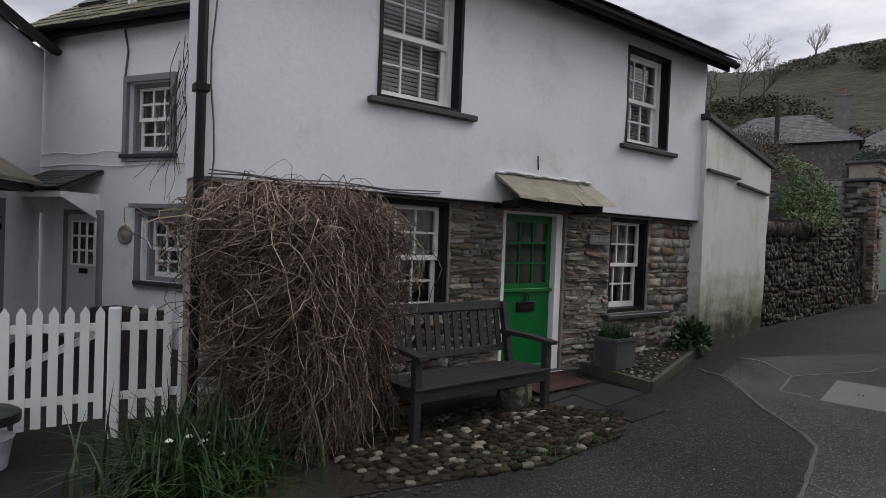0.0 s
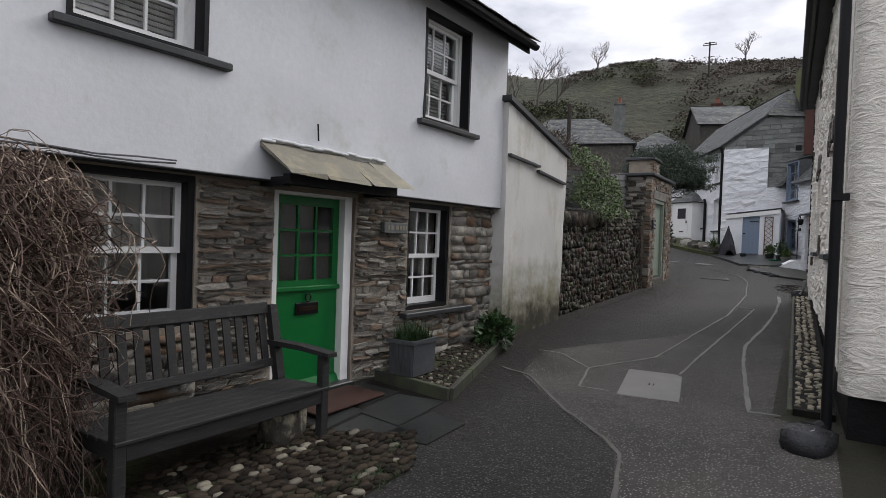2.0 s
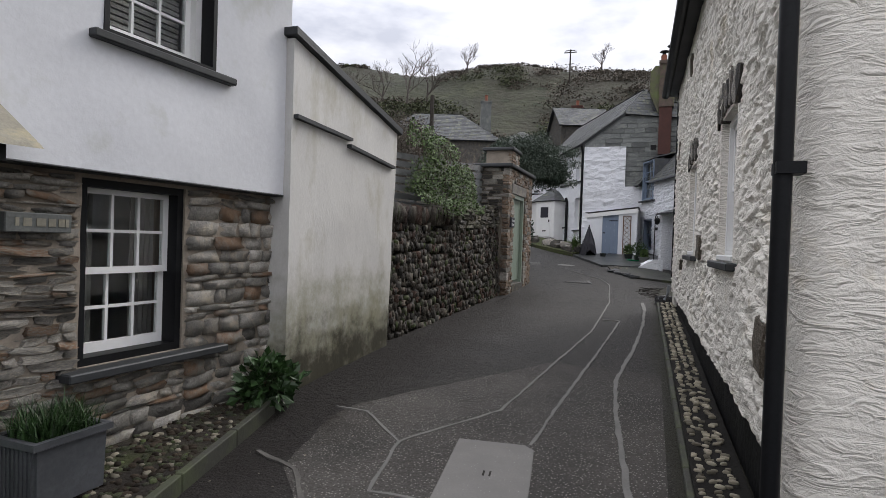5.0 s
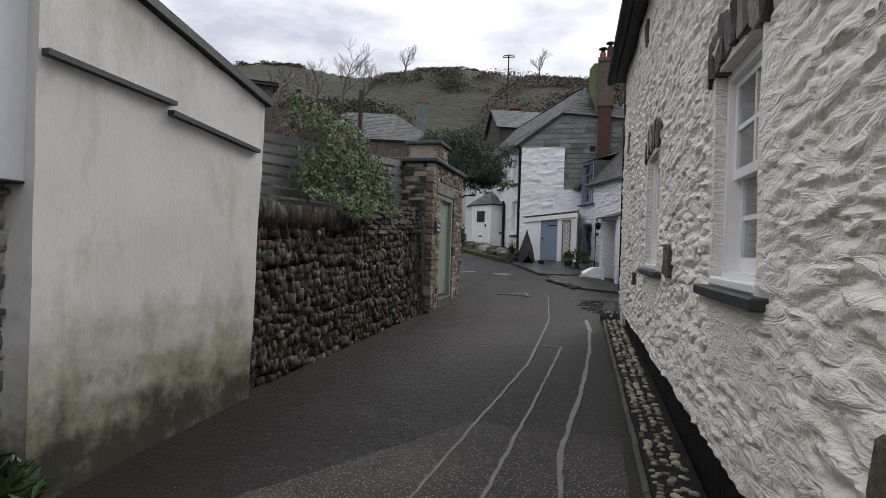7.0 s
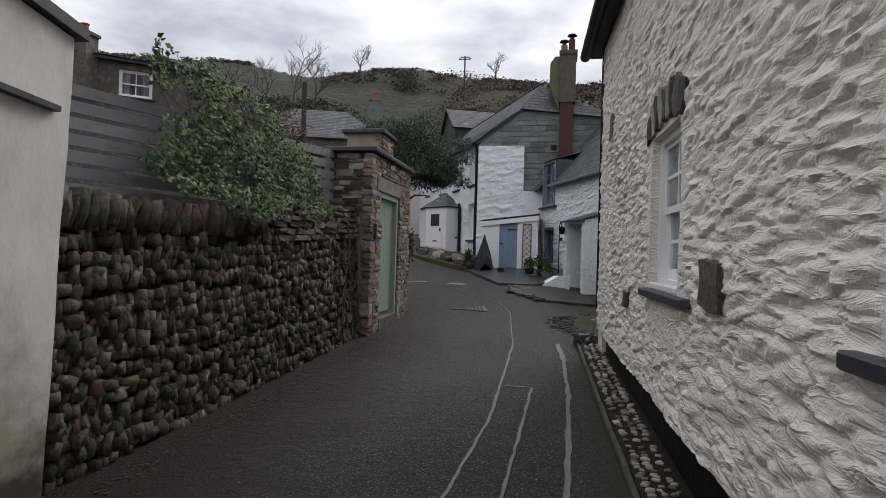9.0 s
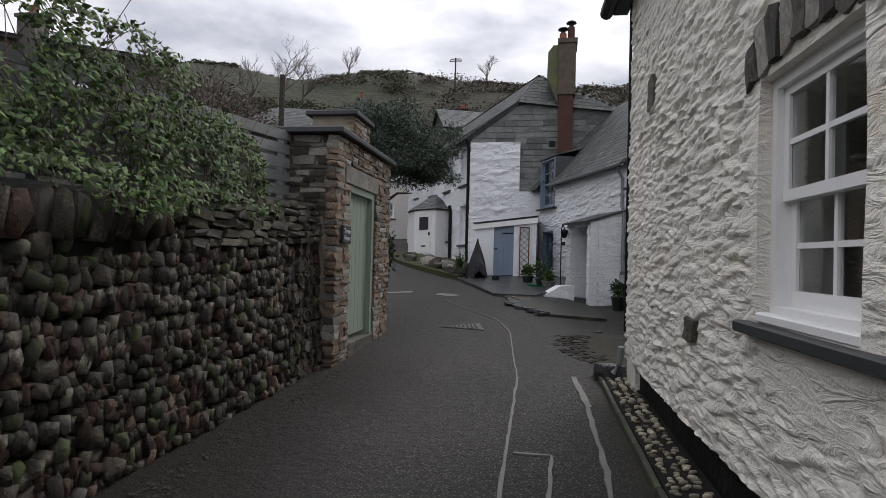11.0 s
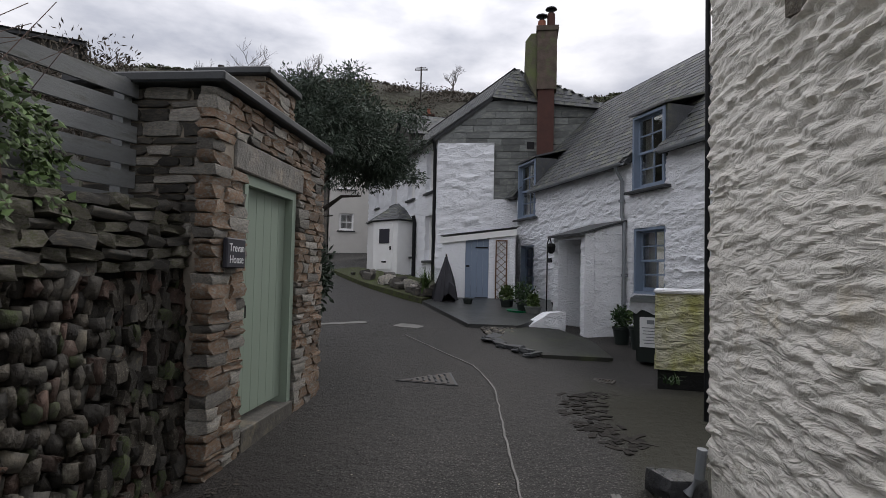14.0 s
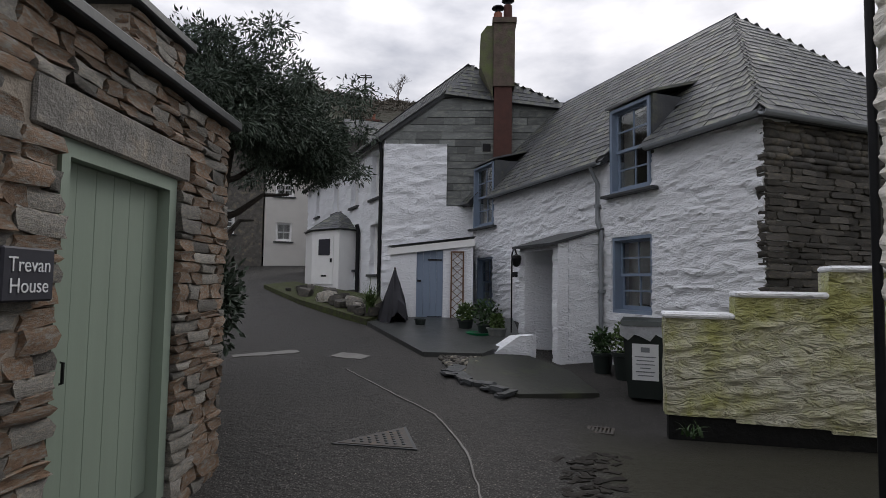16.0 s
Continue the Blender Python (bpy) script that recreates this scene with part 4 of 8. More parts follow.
slab_part("soffit", rough_house, -0.28, RL + 0.18, -0.15, 0.0, 4.36, 4.40, BLACK, 0.0)
for (s0, s1, z0, z1), (a, b) in zip(R_HOLES, ((3.16, 4.42), (6.10, 7.18))):
    sash_window(rough_house, s0, s1, z0, z1, 0.085, 2, (2, 2), SASH, SASH, 0.03, "pair", bar=0.025, frame=0.05)
    slab_part("sill", rough_house, a, b, -0.06, 0.06, z0 - 0.085, z0 - 0.03, SILL, label="dark slate window sill")
    slab_part("sill_board", rough_house, s0 + 0.002, s1 - 0.002, -0.01, 0.054, z0 - 0.026, z0 + 0.02, SASH, label="white painted timber sill")

# ---- the long white cottage with dormers ----
C = front(27.2, 1.16, 19.47, -1.79)
CL = math.hypot(7.73, 2.95)
dormer_house = thing("dormer_cottage", C, "thickly limewashed white cottage with blue dormer windows and slate roof", "house")
C_HOLES = [(0.25, 1.15, 1.95, 2.55), (0.25, 1.15, 1.4, 2.56), (5.50, 6.42, 1.50, 2.68), (5.50, 6.42, 3.36, 3.96), (0.1, 1.2, 3.28, 3.96)]
part("wall", wall_mesh("wall", 0, CL, 0.4, 3.92, C_HOLES[1:], 0.45, 0.035, lambda x, z: daubed(x, z, 0.42, 0.2, 0.06, 0.035, 6.1), None, None, COTTAGE_WHITE), COTTAGE_WHITE, dormer_house, smooth=True)
flat_wall(dormer_house, "stone_core", 0.46, 4.8, 0.4, 3.9, DARK_MORTAR, pose(CL - 0.02, 0.0, 0, 0, 0, 90), 0.0, 0.25, 0.3)
flat_wall(dormer_house, "back_wall", 0.3, CL - 0.3, 0.4, 3.9, COTTAGE_WHITE, pose(0, 4.5, 0), 0, 0.6, 0.3)
E0, E1 = (-1.0, -0.16, 3.93), (CL + 0.12, -0.16, 3.93)
roof_plane(dormer_house, "roof", E0, E1, (5.83, 2.3, 6.6), (-1.0, 2.3, 6.6), keep=260, seed=12, width=0.24, row=0.16, notches=((1.06, 2.24, 1.2), (6.46, 7.46, 1.1)))
roof_plane(dormer_house, "roof", E1, (CL + 0.12, 4.9, 3.93), (5.83, 2.31, 6.6), (5.83, 2.3, 6.6), keep=200, seed=13, width=0.24, row=0.16)
roof_plane(dormer_house, "roof", (CL + 0.12, 4.9, 3.93), (-1.0, 4.9, 3.93), (-1.0, 2.31, 6.6), (5.83, 2.31, 6.6), seed=14)
gutter(dormer_house, (1.25, -0.2, 3.91), (5.42, -0.2, 3.91), GREY_PAINT)
gutter(dormer_house, (6.52, -0.2, 3.91), (CL + 0.14, -0.2, 3.91), GREY_PAINT)
gutter(dormer_house, (CL + 0.16, -0.2, 3.91), (CL + 0.16, 4.85, 3.91), GREY_PAINT)


def dormer(s0, s1, z0, z1):
    sash_window(dormer_house, s0, s1, z0, z1, 0.06, 2, (2, 2), BLUE, BLUE, 0.09, "pair", "dormer_window", bar=0.025)
    depth = (z1 + 0.06 - 3.93) / (2.67 / 2.46) - 0.1
    for s in (s0 - 0.05, s1 + 0.0):
        part("cheek", prism(bmesh.new(), [(0.0, 3.85), (0.0, z1 + 0.02), (depth, z1 + 0.02)], "x", s, s + 0.05), SLATE, dormer_house)
    part("dormer_roof", prism(bmesh.new(), [(-0.07, z1 + 0.02), (depth + 0.6, z1 + 0.42), (depth + 0.6, z1 + 0.46), (-0.07, z1 + 0.06)], "x", s0 - 0.07, s1 + 0.07), SLATE, dormer_house)
    slab_part("sill", dormer_house, s0 - 0.12, s1 + 0.16, -0.13, 0.1, z0 - 0.05, z0 - 0.003, SILL)


dormer(5.50, 6.42, 3.36, 4.72)
dormer(0.1, 1.2, 3.28, 4.78)
sash_window(dormer_house, 5.50, 6.42, 1.50, 2.68, 0.14, 2, (2, 2), BLUE, BLUE, 0.12, "pair", bar=0.025)
sash_window(dormer_house, 0.25, 1.15, 1.4, 2.56, 0.14, 2, (2, 2), BLUE, BLUE, 0.12, "pair", bar=0.025)

# porch of the dormer cottage
PF = C @ pose(4.02, -0.85, 0)
PL = 1.25
porch = thing("porch", PF, "limewashed rubble porch with slate lean-to roof", "porch")


def porch_relief(x, z):
    return daubed(x, z, 0.4, 0.2, 0.06, 0.022, 9.3)


def porch_rake(s):
    return 2.56 + 0.3 * s


part("wall", wall_mesh("wall", 0, PL, 0.4, 2.6, [(0.2, 1.1, 0.3, 2.5)], 0.2, 0.04, porch_relief, None, None, COTTAGE_WHITE), COTTAGE_WHITE, porch, smooth=True)
part("side_wall", wall_mesh("side_wall", 0.205, 0.84, 0.4, 2.6, (), 0.2, 0.04, porch_relief, None, porch_rake, COTTAGE_WHITE), COTTAGE_WHITE, porch, m=pose(PL, 0, 0, 0, 0, 90), smooth=True)
part("side_wall", wall_mesh("side_wall", -0.84, -0.205, 0.4, 2.6, (), 0.2, 0.1, None, None, lambda s: porch_rake(-s), COTTAGE_WHITE), COTTAGE_WHITE, porch, m=pose(0, 0, 0, 0, 0, -90))
part("roof", prism(bmesh.new(), [(-0.12, 2.54), (0.84, 2.82), (0.84, 2.865), (-0.12, 2.585)], "x", -0.06, PL + 0.05), SILL, porch, "dark slate slab roof")
part("inner_door", boxes((0.25, 1.05, 0.86, 0.845, 0.5, 2.4)), PALE_GREY, porch)

# ---- shed with the blue door, in front of the gable ----
B = front(25.0, 3.0, 25.0, 0.3)
shed = thing("shed", B, "white lean-to shed with a blue plank door", "shed")
flat_wall(shed, "wall", 0, 1.75, 0.6, 2.72, COTTAGE_WHITE, None, 0.015, 0.15, 0.2, [(0.56, 1.12, 0.5, 2.62)], top=lambda s: 2.62 + 0.12 * s, size=0.4)
flat_wall(shed, "side_wall", -2.6, -0.2, 0.6, 2.6, COTTAGE_WHITE, pose(0, 0, 0, 0, 0, -90), 0.015, 0.2, 0.2)
roof = bmesh.new()
for a in ((-0.06, -0.09, 2.69), (1.8, -0.09, 2.92), (1.8, 2.55, 2.98), (-0.06, 2.55, 2.76)):
    roof.verts.new(a)
roof.faces.new(roof.verts[:])
bmesh.ops.solidify(roof, geom=roof.faces[:], thickness=0.06)
part("roof", roof, SILL, shed)
flat_wall(shed, "end_wall", 0.2, 1.8, 0.6, 2.8, COTTAGE_WHITE, pose(1.75, 0, 0, 0, 0, 90), 0.015, 0.2, 0.2)
part("fascia", prism(bmesh.new(), [(-0.05, 2.5), (1.78, 2.72), (1.78, 2.87), (-0.05, 2.64)], "y", -0.05, -0.02), SASH, shed)

# ---- the tall white house with the slate-hung gable ----
AU, AW = Vector((0.9063, 0.4226)), Vector((-0.2, -5.0))
A0 = Vector((27.7, 3.45))


def a_at(s, d, z):
    p = A0 + AU * s + AW * d
    return (p.x, p.y, z)


A_LEN = 9.5
far_a = A0 + AU * A_LEN
AF = front(far_a.x, far_a.y, A0.x, A0.y)
AI = AF.inverted()


def a_in(s, d, z):
    return AI @ Vector(a_at(s, d, z))


tall_house = thing("tall_house", AF, "tall white house with grey slate-hung gable and mossy chimney", "house")
A_WIN = [(0.32, 1.08, 4.2, 5.45), (2.3, 3.1, 4.2, 5.42), (4.6, 5.3, 4.25, 5.4), (0.32, 1.08, 2.15, 3.5), (2.4, 3.1, 2.3, 3.5), (7.4, 8.0, 4.4, 5.4)]
A_HOLES = [(A_LEN - b, A_LEN - a, c, d) for a, b, c, d in A_WIN]
part("front_wall", wall_mesh("front_wall", 0, A_LEN, 0.8, 5.65, A_HOLES, 0.4, 0.08, lambda x, z: daubed(x, z, 0.5, 0.28, 0.05, 0.04, 8.1), None, None, COTTAGE_WHITE), COTTAGE_WHITE, tall_house, smooth=True)
for s0, s1, z0, z1 in A_HOLES:
    sash_window(tall_house, s0, s1, z0, z1, 0.16, 2, (2, 2), SASH, SASH, 0.02, "pair", bar=0.03)
    slab_part("sill", tall_house, s0 - 0.08, s1 + 0.08, -0.08, 0.15, z0 - 0.07, z0 - 0.004, SILL)
g0, g1 = a_in(0, 0, 0), a_in(0, 1, 0)
GM = pose(g0.x, g0.y, 0, 0, 0, math.degrees(math.atan2(g1.y - g0.y, g1.x - g0.x)))


def gable_top(s):
    return float(np.interp(s, [0, 1.55, 4.75], [5.72, 6.82, 6.42]))


gable = flat_wall(tall_house, "gable_wall", 0, 4.75, 0.8, 5.7, GREY_BLOCK, GM @ pose(0, 0.02, 0), 0.0, 0.5, 0.35, top=gable_top)
white_gable = part("white_gable", wall_mesh("white_gable", 0.0, 1.63, 0.8, 5.52, (), 0.118, 0.06, lambda x, z: daubed(x, z, 0.55, 0.26, 0.1, 0.045, 5.3), None, None, COTTAGE_WHITE), COTTAGE_WHITE, tall_house, m=GM @ pose(0, -0.1, 0), smooth=True)
flat_wall(tall_house, "white_gable_foot", 1.63, 2.6, 0.8, 3.9, COTTAGE_WHITE, GM @ pose(0, -0.1, 0), 0.03, 0.12, 0.118, size=0.4, seed=5)
flat_wall(tall_house, "back_wall", -2.0, A_LEN + 0.3, 0.8, 6.3, GREY_BLOCK, pose(0.6, 4.4, 0), 0, 0.8, 0.3)


def a_roof(name, quad, keep, seed):
    roof_plane(tall_house, name, *[a_in(*q) for q in quad], keep=keep, seed=seed, width=0.3, row=0.22)


a_roof("roof", ((A_LEN, -0.04, 5.66), (-0.12, -0.04, 5.66), (-0.05, 0.30, 6.86), (A_LEN, 0.30, 6.86)), 150, 21)
a_roof("roof", ((A_LEN, 0.30, 6.86), (-0.05, 0.30, 6.86), (1.0, 0.52, 7.95), (A_LEN, 0.52, 7.95)), 120, 22)
a_roof("hip", ((-0.1, 0.30, 6.86), (-0.1, 0.96, 6.45), (1.0, 0.521, 7.95), (1.0, 0.52, 7.95)), 40, 23)
a_roof("roof", ((-0.1, 0.96, 6.45), (A_LEN, 0.96, 6.45), (A_LEN, 0.52, 7.95), (1.0, 0.52, 7.95)), 0, 24)
gutter(tall_house, (-0.1, -0.2, 5.62), (A_LEN + 0.1, -0.2, 5.62))

# ---- far closing houses ----
CREAM_WALL = surface("pale_cream_render", (0.52, 0.505, 0.475), 0.9, 0.06, 2, 30, 0.2, 0.01)


def far_house(name, m, w, d, eave, ridge, base, wall_material, label, windows=(), seed=1, hip=0.0, shapes=SLATES):
    h = thing(name, m, label, "house")
    flat_wall(h, "wall", 0, w, base, eave, wall_material, None, 0.02, 0.3, 0.3, [q[:4] for q in windows], size=0.5)
    for mm, ln in ((pose(w, 0, 0, 0, 0, 90), d), (pose(w, d, 0, 0, 0, 180), w), (pose(0, d, 0, 0, 0, -90), d)):
        flat_wall(h, "wall", 0.31, ln, base, eave, wall_material, mm, 0.02, 0.5, 0.3)
    o = 0.2
    roof_plane(h, "roof", (-o, -o, eave), (w + o, -o, eave), (w + o - hip, d / 2, ridge), (-o + hip, d / 2, ridge), 0.3, 0.22, 0, shapes, seed=seed)
    roof_plane(h, "roof", (w + o, d + o, eave), (-o, d + o, eave), (-o + hip, d / 2, ridge), (w + o - hip, d / 2, ridge), 0.3, 0.22, 0, shapes, seed=seed + 1)
    if hip:
        roof_plane(h, "hip", (w + o, -o, eave), (w + o, d + o, eave), (w + o - hip, d / 2 + 0.01, ridge), (w + o - hip, d / 2, ridge), 0.3, 0.22, 0, shapes, seed=seed + 2)
        roof_plane(h, "hip", (-o, d + o, eave), (-o, -o, eave), (-o + hip, d / 2, ridge), (-o + hip, d / 2 + 0.01, ridge), 0.3, 0.22, 0, shapes, seed=seed + 3)
    else:
        for s in (0.02, w - 0.22):
            part("gable", prism(bmesh.new(), [(0, eave - 0.02), (d, eave - 0.02), (d / 2, ridge - 0.1)], "x", s, s + 0.2), wall_material, h)
    for q in windows:
        sash_window(h, *q[:4], 0.12, q[4], (q[5], q[5]), SASH, q[6], 0.05, "pair", bar=0.03)
        slab_part("sill", h, q[0] - 0.1, q[1] + 0.1, -0.07, 0.1, q[2] - 0.06, q[2] - 0.003, SILL)
    return h


# neighbour across the little yard
NF = front(0.78, 10.3, 2.45, 7.15)
neighbour = far_house("yard_cottage", NF, 3.55, 4.5, 4.2, 6.1, -0.4, BRIGHTENED_WHITE, "white rendered cottage behind the yard with grey-framed windows",
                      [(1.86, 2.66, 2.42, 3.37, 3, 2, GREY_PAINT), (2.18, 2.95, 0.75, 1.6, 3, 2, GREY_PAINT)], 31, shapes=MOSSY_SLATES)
NWF = front(-2.1, 3.6, 0.83, 10.2)
side_house = far_house("side_cottage", NWF, 7.2, 4.0, 3.95, 5.8, -0.4, BRIGHTENED_WHITE, "white painted rubble cottage with a dark door", (), 35)

# ---- houses and chimneys further off ----
far_house("cream_house", front(38.75, 10.0, 39.4, 7.4), 2.7, 6.0, 7.1, 8.45, 1.8, CREAM_WALL, "cream rendered house closing the top of the lane",
          [(0.5, 1.2, 3.75, 4.6, 2, 1, SASH), (0.45, 1.25, 5.8, 6.9, 2, 2, SASH)], 51, hip=1.5)
far_house("stone_house", front(36.32, 17.7, 38.72, 10.04), 8.0, 6.0, 7.9, 10.15, 1.8, DARK_SLATESTONE, "brown rubble stone house at the top of the lane",
          [(6.3, 6.8, 4.0, 5.1, 1, 2, SASH)], 55, hip=2.6)
far_house("slate_house", front(47.6, 22.2, 50.3, 14.2), 8.4, 6.5, 10.0, 12.6, 3.0, DARK_SLATESTONE, "distant stone house under a hipped slate roof", (), 59, hip=2.3)
far_house("hip_house", front(42.8, 11.4, 43.5, 7.7), 3.7, 4.2, 8.2, 9.7, 3.0, CREAM_WALL, "small distant house with a pyramid slate roof", (), 63, hip=1.9)
far_house("gable_house", front(50.6, 5.4, 49.4, 8.6), 3.6, 5.0, 10.0, 11.8, 3.0, DARK_SLATESTONE, "distant slate-roofed house beyond the white house", (), 67)
far_house("upper_house", front(22.6, 17.0, 25.4, 13.2), 4.9, 5.0, 7.75, 7.95, 1.0, DARK_SLATESTONE, "dark slate-hung house on the bank with a white window",
          [(2.3, 3.3, 6.55, 7.45, 2, 1, SASH)], 71)


def chimney(m, w, d, z0, z1, label, material, pots=1, pot_h=0.5):
    t = thing("chimney", m, label, "chimney")
    b = boxes((-w / 2, w / 2, -d / 2, d / 2, z0, z1), (-w / 2 - 0.05, w / 2 + 0.05, -d / 2 - 0.05, d / 2 + 0.05, z1, z1 + 0.1))
    part("chimney_body", b, material, t)
    for k in range(pots):
        bm = lathe(bmesh.new(), [(0.16, z1 + 0.1), (0.13, z1 + 0.12), (0.11, z1 + pot_h), (0.14, z1 + pot_h + 0.05), (0.09, z1 + pot_h + 0.06)], 10)
        part("chimney_pot", bm, POT, t, m=pose((k - (pots - 1) / 2) * 0.4, 0, 0))
    return t


chimney(pose(47.3, 13.4, 0, 0, 0, 20), 0.7, 0.8, 8.5, 12.5, "grey rendered chimney with red pots on a far roof", GREY_BLOCK, 2)
chimney(pose(49.9, 6.6, 0), 0.8, 0.8, 10.0, 12.4, "red brick chimney with a terracotta pot", BRICK, 1)
chimney(pose(23.3, 15.9, 0), 0.5, 0.6, 6.5, 8.3, "dark chimney on the upper house", DARK_SLATESTONE, 1, 0.35)

# the chimney on the slate-hung gable
stack = thing("chimney", AF @ GM, "tall mossy chimney with a red brick flue on the gable", "chimney")
part("flue", boxes((2.82, 3.28, -0.2, 0.1, 5.15, 7.0)), BRICK, stack, "red brick flue")
part("mossy_shoulder", prism(bmesh.new(), [(2.44, 7.6), (2.79, 6.75), (2.79, 8.62), (2.62, 8.62), (2.46, 8.4)], "y", -0.16, 0.56), BRICK_MOSS, stack, "moss-streaked rendered shoulder")
part("chimney_body", boxes((2.792, 3.34, -0.24, 0.6, 7.002, 8.66), (2.76, 3.38, -0.28, 0.64, 8.662, 8.8)), STACK, stack, "weathered brown brick stack")
for x, z in ((2.92, 9.1), (3.18, 9.3)):
    part("chimney_pot", lathe(bmesh.new(), [(0.13, 8.8), (0.12, 8.86), (0.11, z), (0.1, z + 0.01)], 12, x, 0.16), POT if z < 9.2 else BRICK, stack)
    part("cowl", lathe(bmesh.new(), [(0.07, z), (0.07, z + 0.12), (0.17, z + 0.13), (0.15, z + 0.17), (0.04, z + 0.21)], 12, x, 0.16), IRON, stack)


# ---- poles and far trees ----
def pole(x, y, z0, z1, label, arms=True):
    t = thing("utility_pole", pose(x, y, 0), label, "pole")
    part("post", tube(bmesh.new(), [(0, 0, z0), (0, 0, z1)], 0.13, 8, 0.1), BARK, t)
    if not arms:
        return t
    part("crossarm", boxes((-0.06, 0.06, -0.9, 0.9, z1 - 0.5, z1 - 0.38)), BARK, t)
    part("crossarm", boxes((-0.06, 0.06, -0.7, 0.7, z1 - 0.2, z1 - 0.1)), BARK, t)
    for k in (-0.8, 0.8):
        part("insulator", lathe(bmesh.new(), [(0.04, z1 - 0.38), (0.06, z1 - 0.28), (0.03, z1 - 0.2)], 8, 0, k), BARK, t)
    return t


pole(90.2, 13.0, 20.0, 30.6, "distant wooden utility pole on the hill skyline")
pole(29.0, 10.8, 2.0, 8.4, "weathered wooden pole behind the garden wall", False)


def bare_tree(name, x, y, z, h, seed, label, material=BARE, thick=0.16):
    rng = random.Random(seed)
    t = thing(name, pose(x, y, z), label, "tree")
    trunk, twigs = bmesh.new(), bmesh.new()
    base = [Vector((0, 0, -0.5)), Vector((rng.uniform(-0.1, 0.1), rng.uniform(-0.1, 0.1), h * 0.25)), Vector((rng.uniform(-0.3, 0.3), rng.uniform(-0.3, 0.3), h * 0.5))]
    tube(trunk, base, thick, 7, thick * 0.6)

    def grow(p, d, length, r, level):
        pts = [p]
        for _ in range(3):
            d = (d + Vector([rng.uniform(-0.25, 0.25) for _ in range(3)]) + Vector((0, 0, 0.08))).normalized()
            p = p + d * length / 3
            pts.append(p)
        tube(twigs, pts, r, 4, r * 0.5)
        if level < 3:
            for q in (pts[1], pts[2], pts[3], pts[3]):
                s = (d + Vector((rng.uniform(-1, 1), rng.uniform(-1, 1), rng.uniform(-0.3, 0.7)))).normalized()
                grow(q, s, length * 0.62, r * 0.55, level + 1)
    for k in range(5):
        a = rng.uniform(0, math.tau)
        grow(base[1 + k % 2], Vector((math.cos(a) * 0.8, math.sin(a) * 0.8, 0.9)).normalized(), h * 0.36, thick * 0.45, 0)
    part("trunk", trunk, material, t)
    part("twig_mass", twigs, material, t, kind="stuff")
    return t


BL = "bare winter tree on the hillside"
for k, (x, y, z, h) in enumerate(((75, 32.5, 19.5, 7.5), (76.5, 30.2, 20, 6.0), (73.5, 35.5, 19, 5.5), (70.5, 39, 17.5, 5), (96, 31, 27, 4.2), (103, 9.5, 27.5, 4.0))):
    bare_tree("bare_tree", x, y, terrain_z(x, y), h, 200 + k, BL)


def clumps(name, spots, material, rng, label, category, per=26, leaf=0.28):
    """Far scrub: many small tilted leaf patches round each spot, as one mass."""
    verts, faces = [], []
    for x, y, z, r, h in spots:
        for _ in range(per):
            a, b, c = rng.gauss(0, 0.33), rng.gauss(0, 0.33), rng.random() ** 0.8
            p = Vector((x + a * r, y + b * r, z + c * h * (1.05 - 0.5 * (a * a + b * b))))
            u = Vector((rng.uniform(-1, 1), rng.uniform(-1, 1), rng.uniform(-0.6, 0.6))).normalized() * leaf * rng.uniform(0.5, 1.3)
            v = u.orthogonal().normalized() * leaf * rng.uniform(0.4, 0.9)
            v.rotate(Matrix.Rotation(rng.uniform(0, math.tau), 3, u))
            i = len(verts)
            verts += [p - u, p + v, p + u, p - v * 0.6]
            faces.append((i, i + 1, i + 2, i + 3))
    ob = part(name, raw(name, verts, faces, material), material, None)
    return tagged(ob, label, category, kind="stuff")


rng = random.Random(77)
green, brown = [], []
for _ in range(5200):
    ang, r = rng.uniform(-0.45, 1.1), rng.uniform(44, 112)
    x, y = 5 + r * math.cos(ang), r * math.sin(ang) / 0.85
    patch = noise.noise((x / 17, y / 17, 9.0)) + 0.5 * noise.noise((x / 6, y / 6, 2.0))
    meadow = 0.45 if 78 < r < 96 and y > 6 else 0.0
    if patch < (-0.16 if y > 14 else -0.45) + meadow:
        continue
    s = rng.uniform(0.9, 2.2) * (0.5 if r > 93 else 1.0)
    (green if noise.noise((x / 11, y / 11, 20.0)) > 0.05 else brown).append((x, y, terrain_z(x, y) - 0.2, s * 1.5, s * rng.uniform(0.4, 0.75)))
for _ in range(260):
    ang = rng.uniform(-0.4, 1.0)
    r = rng.uniform(97, 101)
    x, y = 5 + r * math.cos(ang), r * math.sin(ang) / 0.85
    brown.append((x, y, terrain_z(x, y) - 0.35, 1.5, rng.uniform(0.3, 0.6)))
clumps("green_scrub", green, SCRUB, rng, "dark green gorse and bramble scrub on the hillside", "scrub", 60, 0.2)
clumps("brown_scrub", brown, SCRUB_BROWN, rng, "brown winter scrub and hedge on the hillside", "scrub", 60, 0.19)
bm = boxes((-0.5, 2.6, -1.9, 1.9, -1, 0.7))
barn = part("hill_barn", bm, GREY_BLOCK, None, m=None)
barn.matrix_world = pose(99.4, 20.5, 29.4, 0, 0, 8)
tagged(barn, "pale low barn roof on the hill crest", "barn")


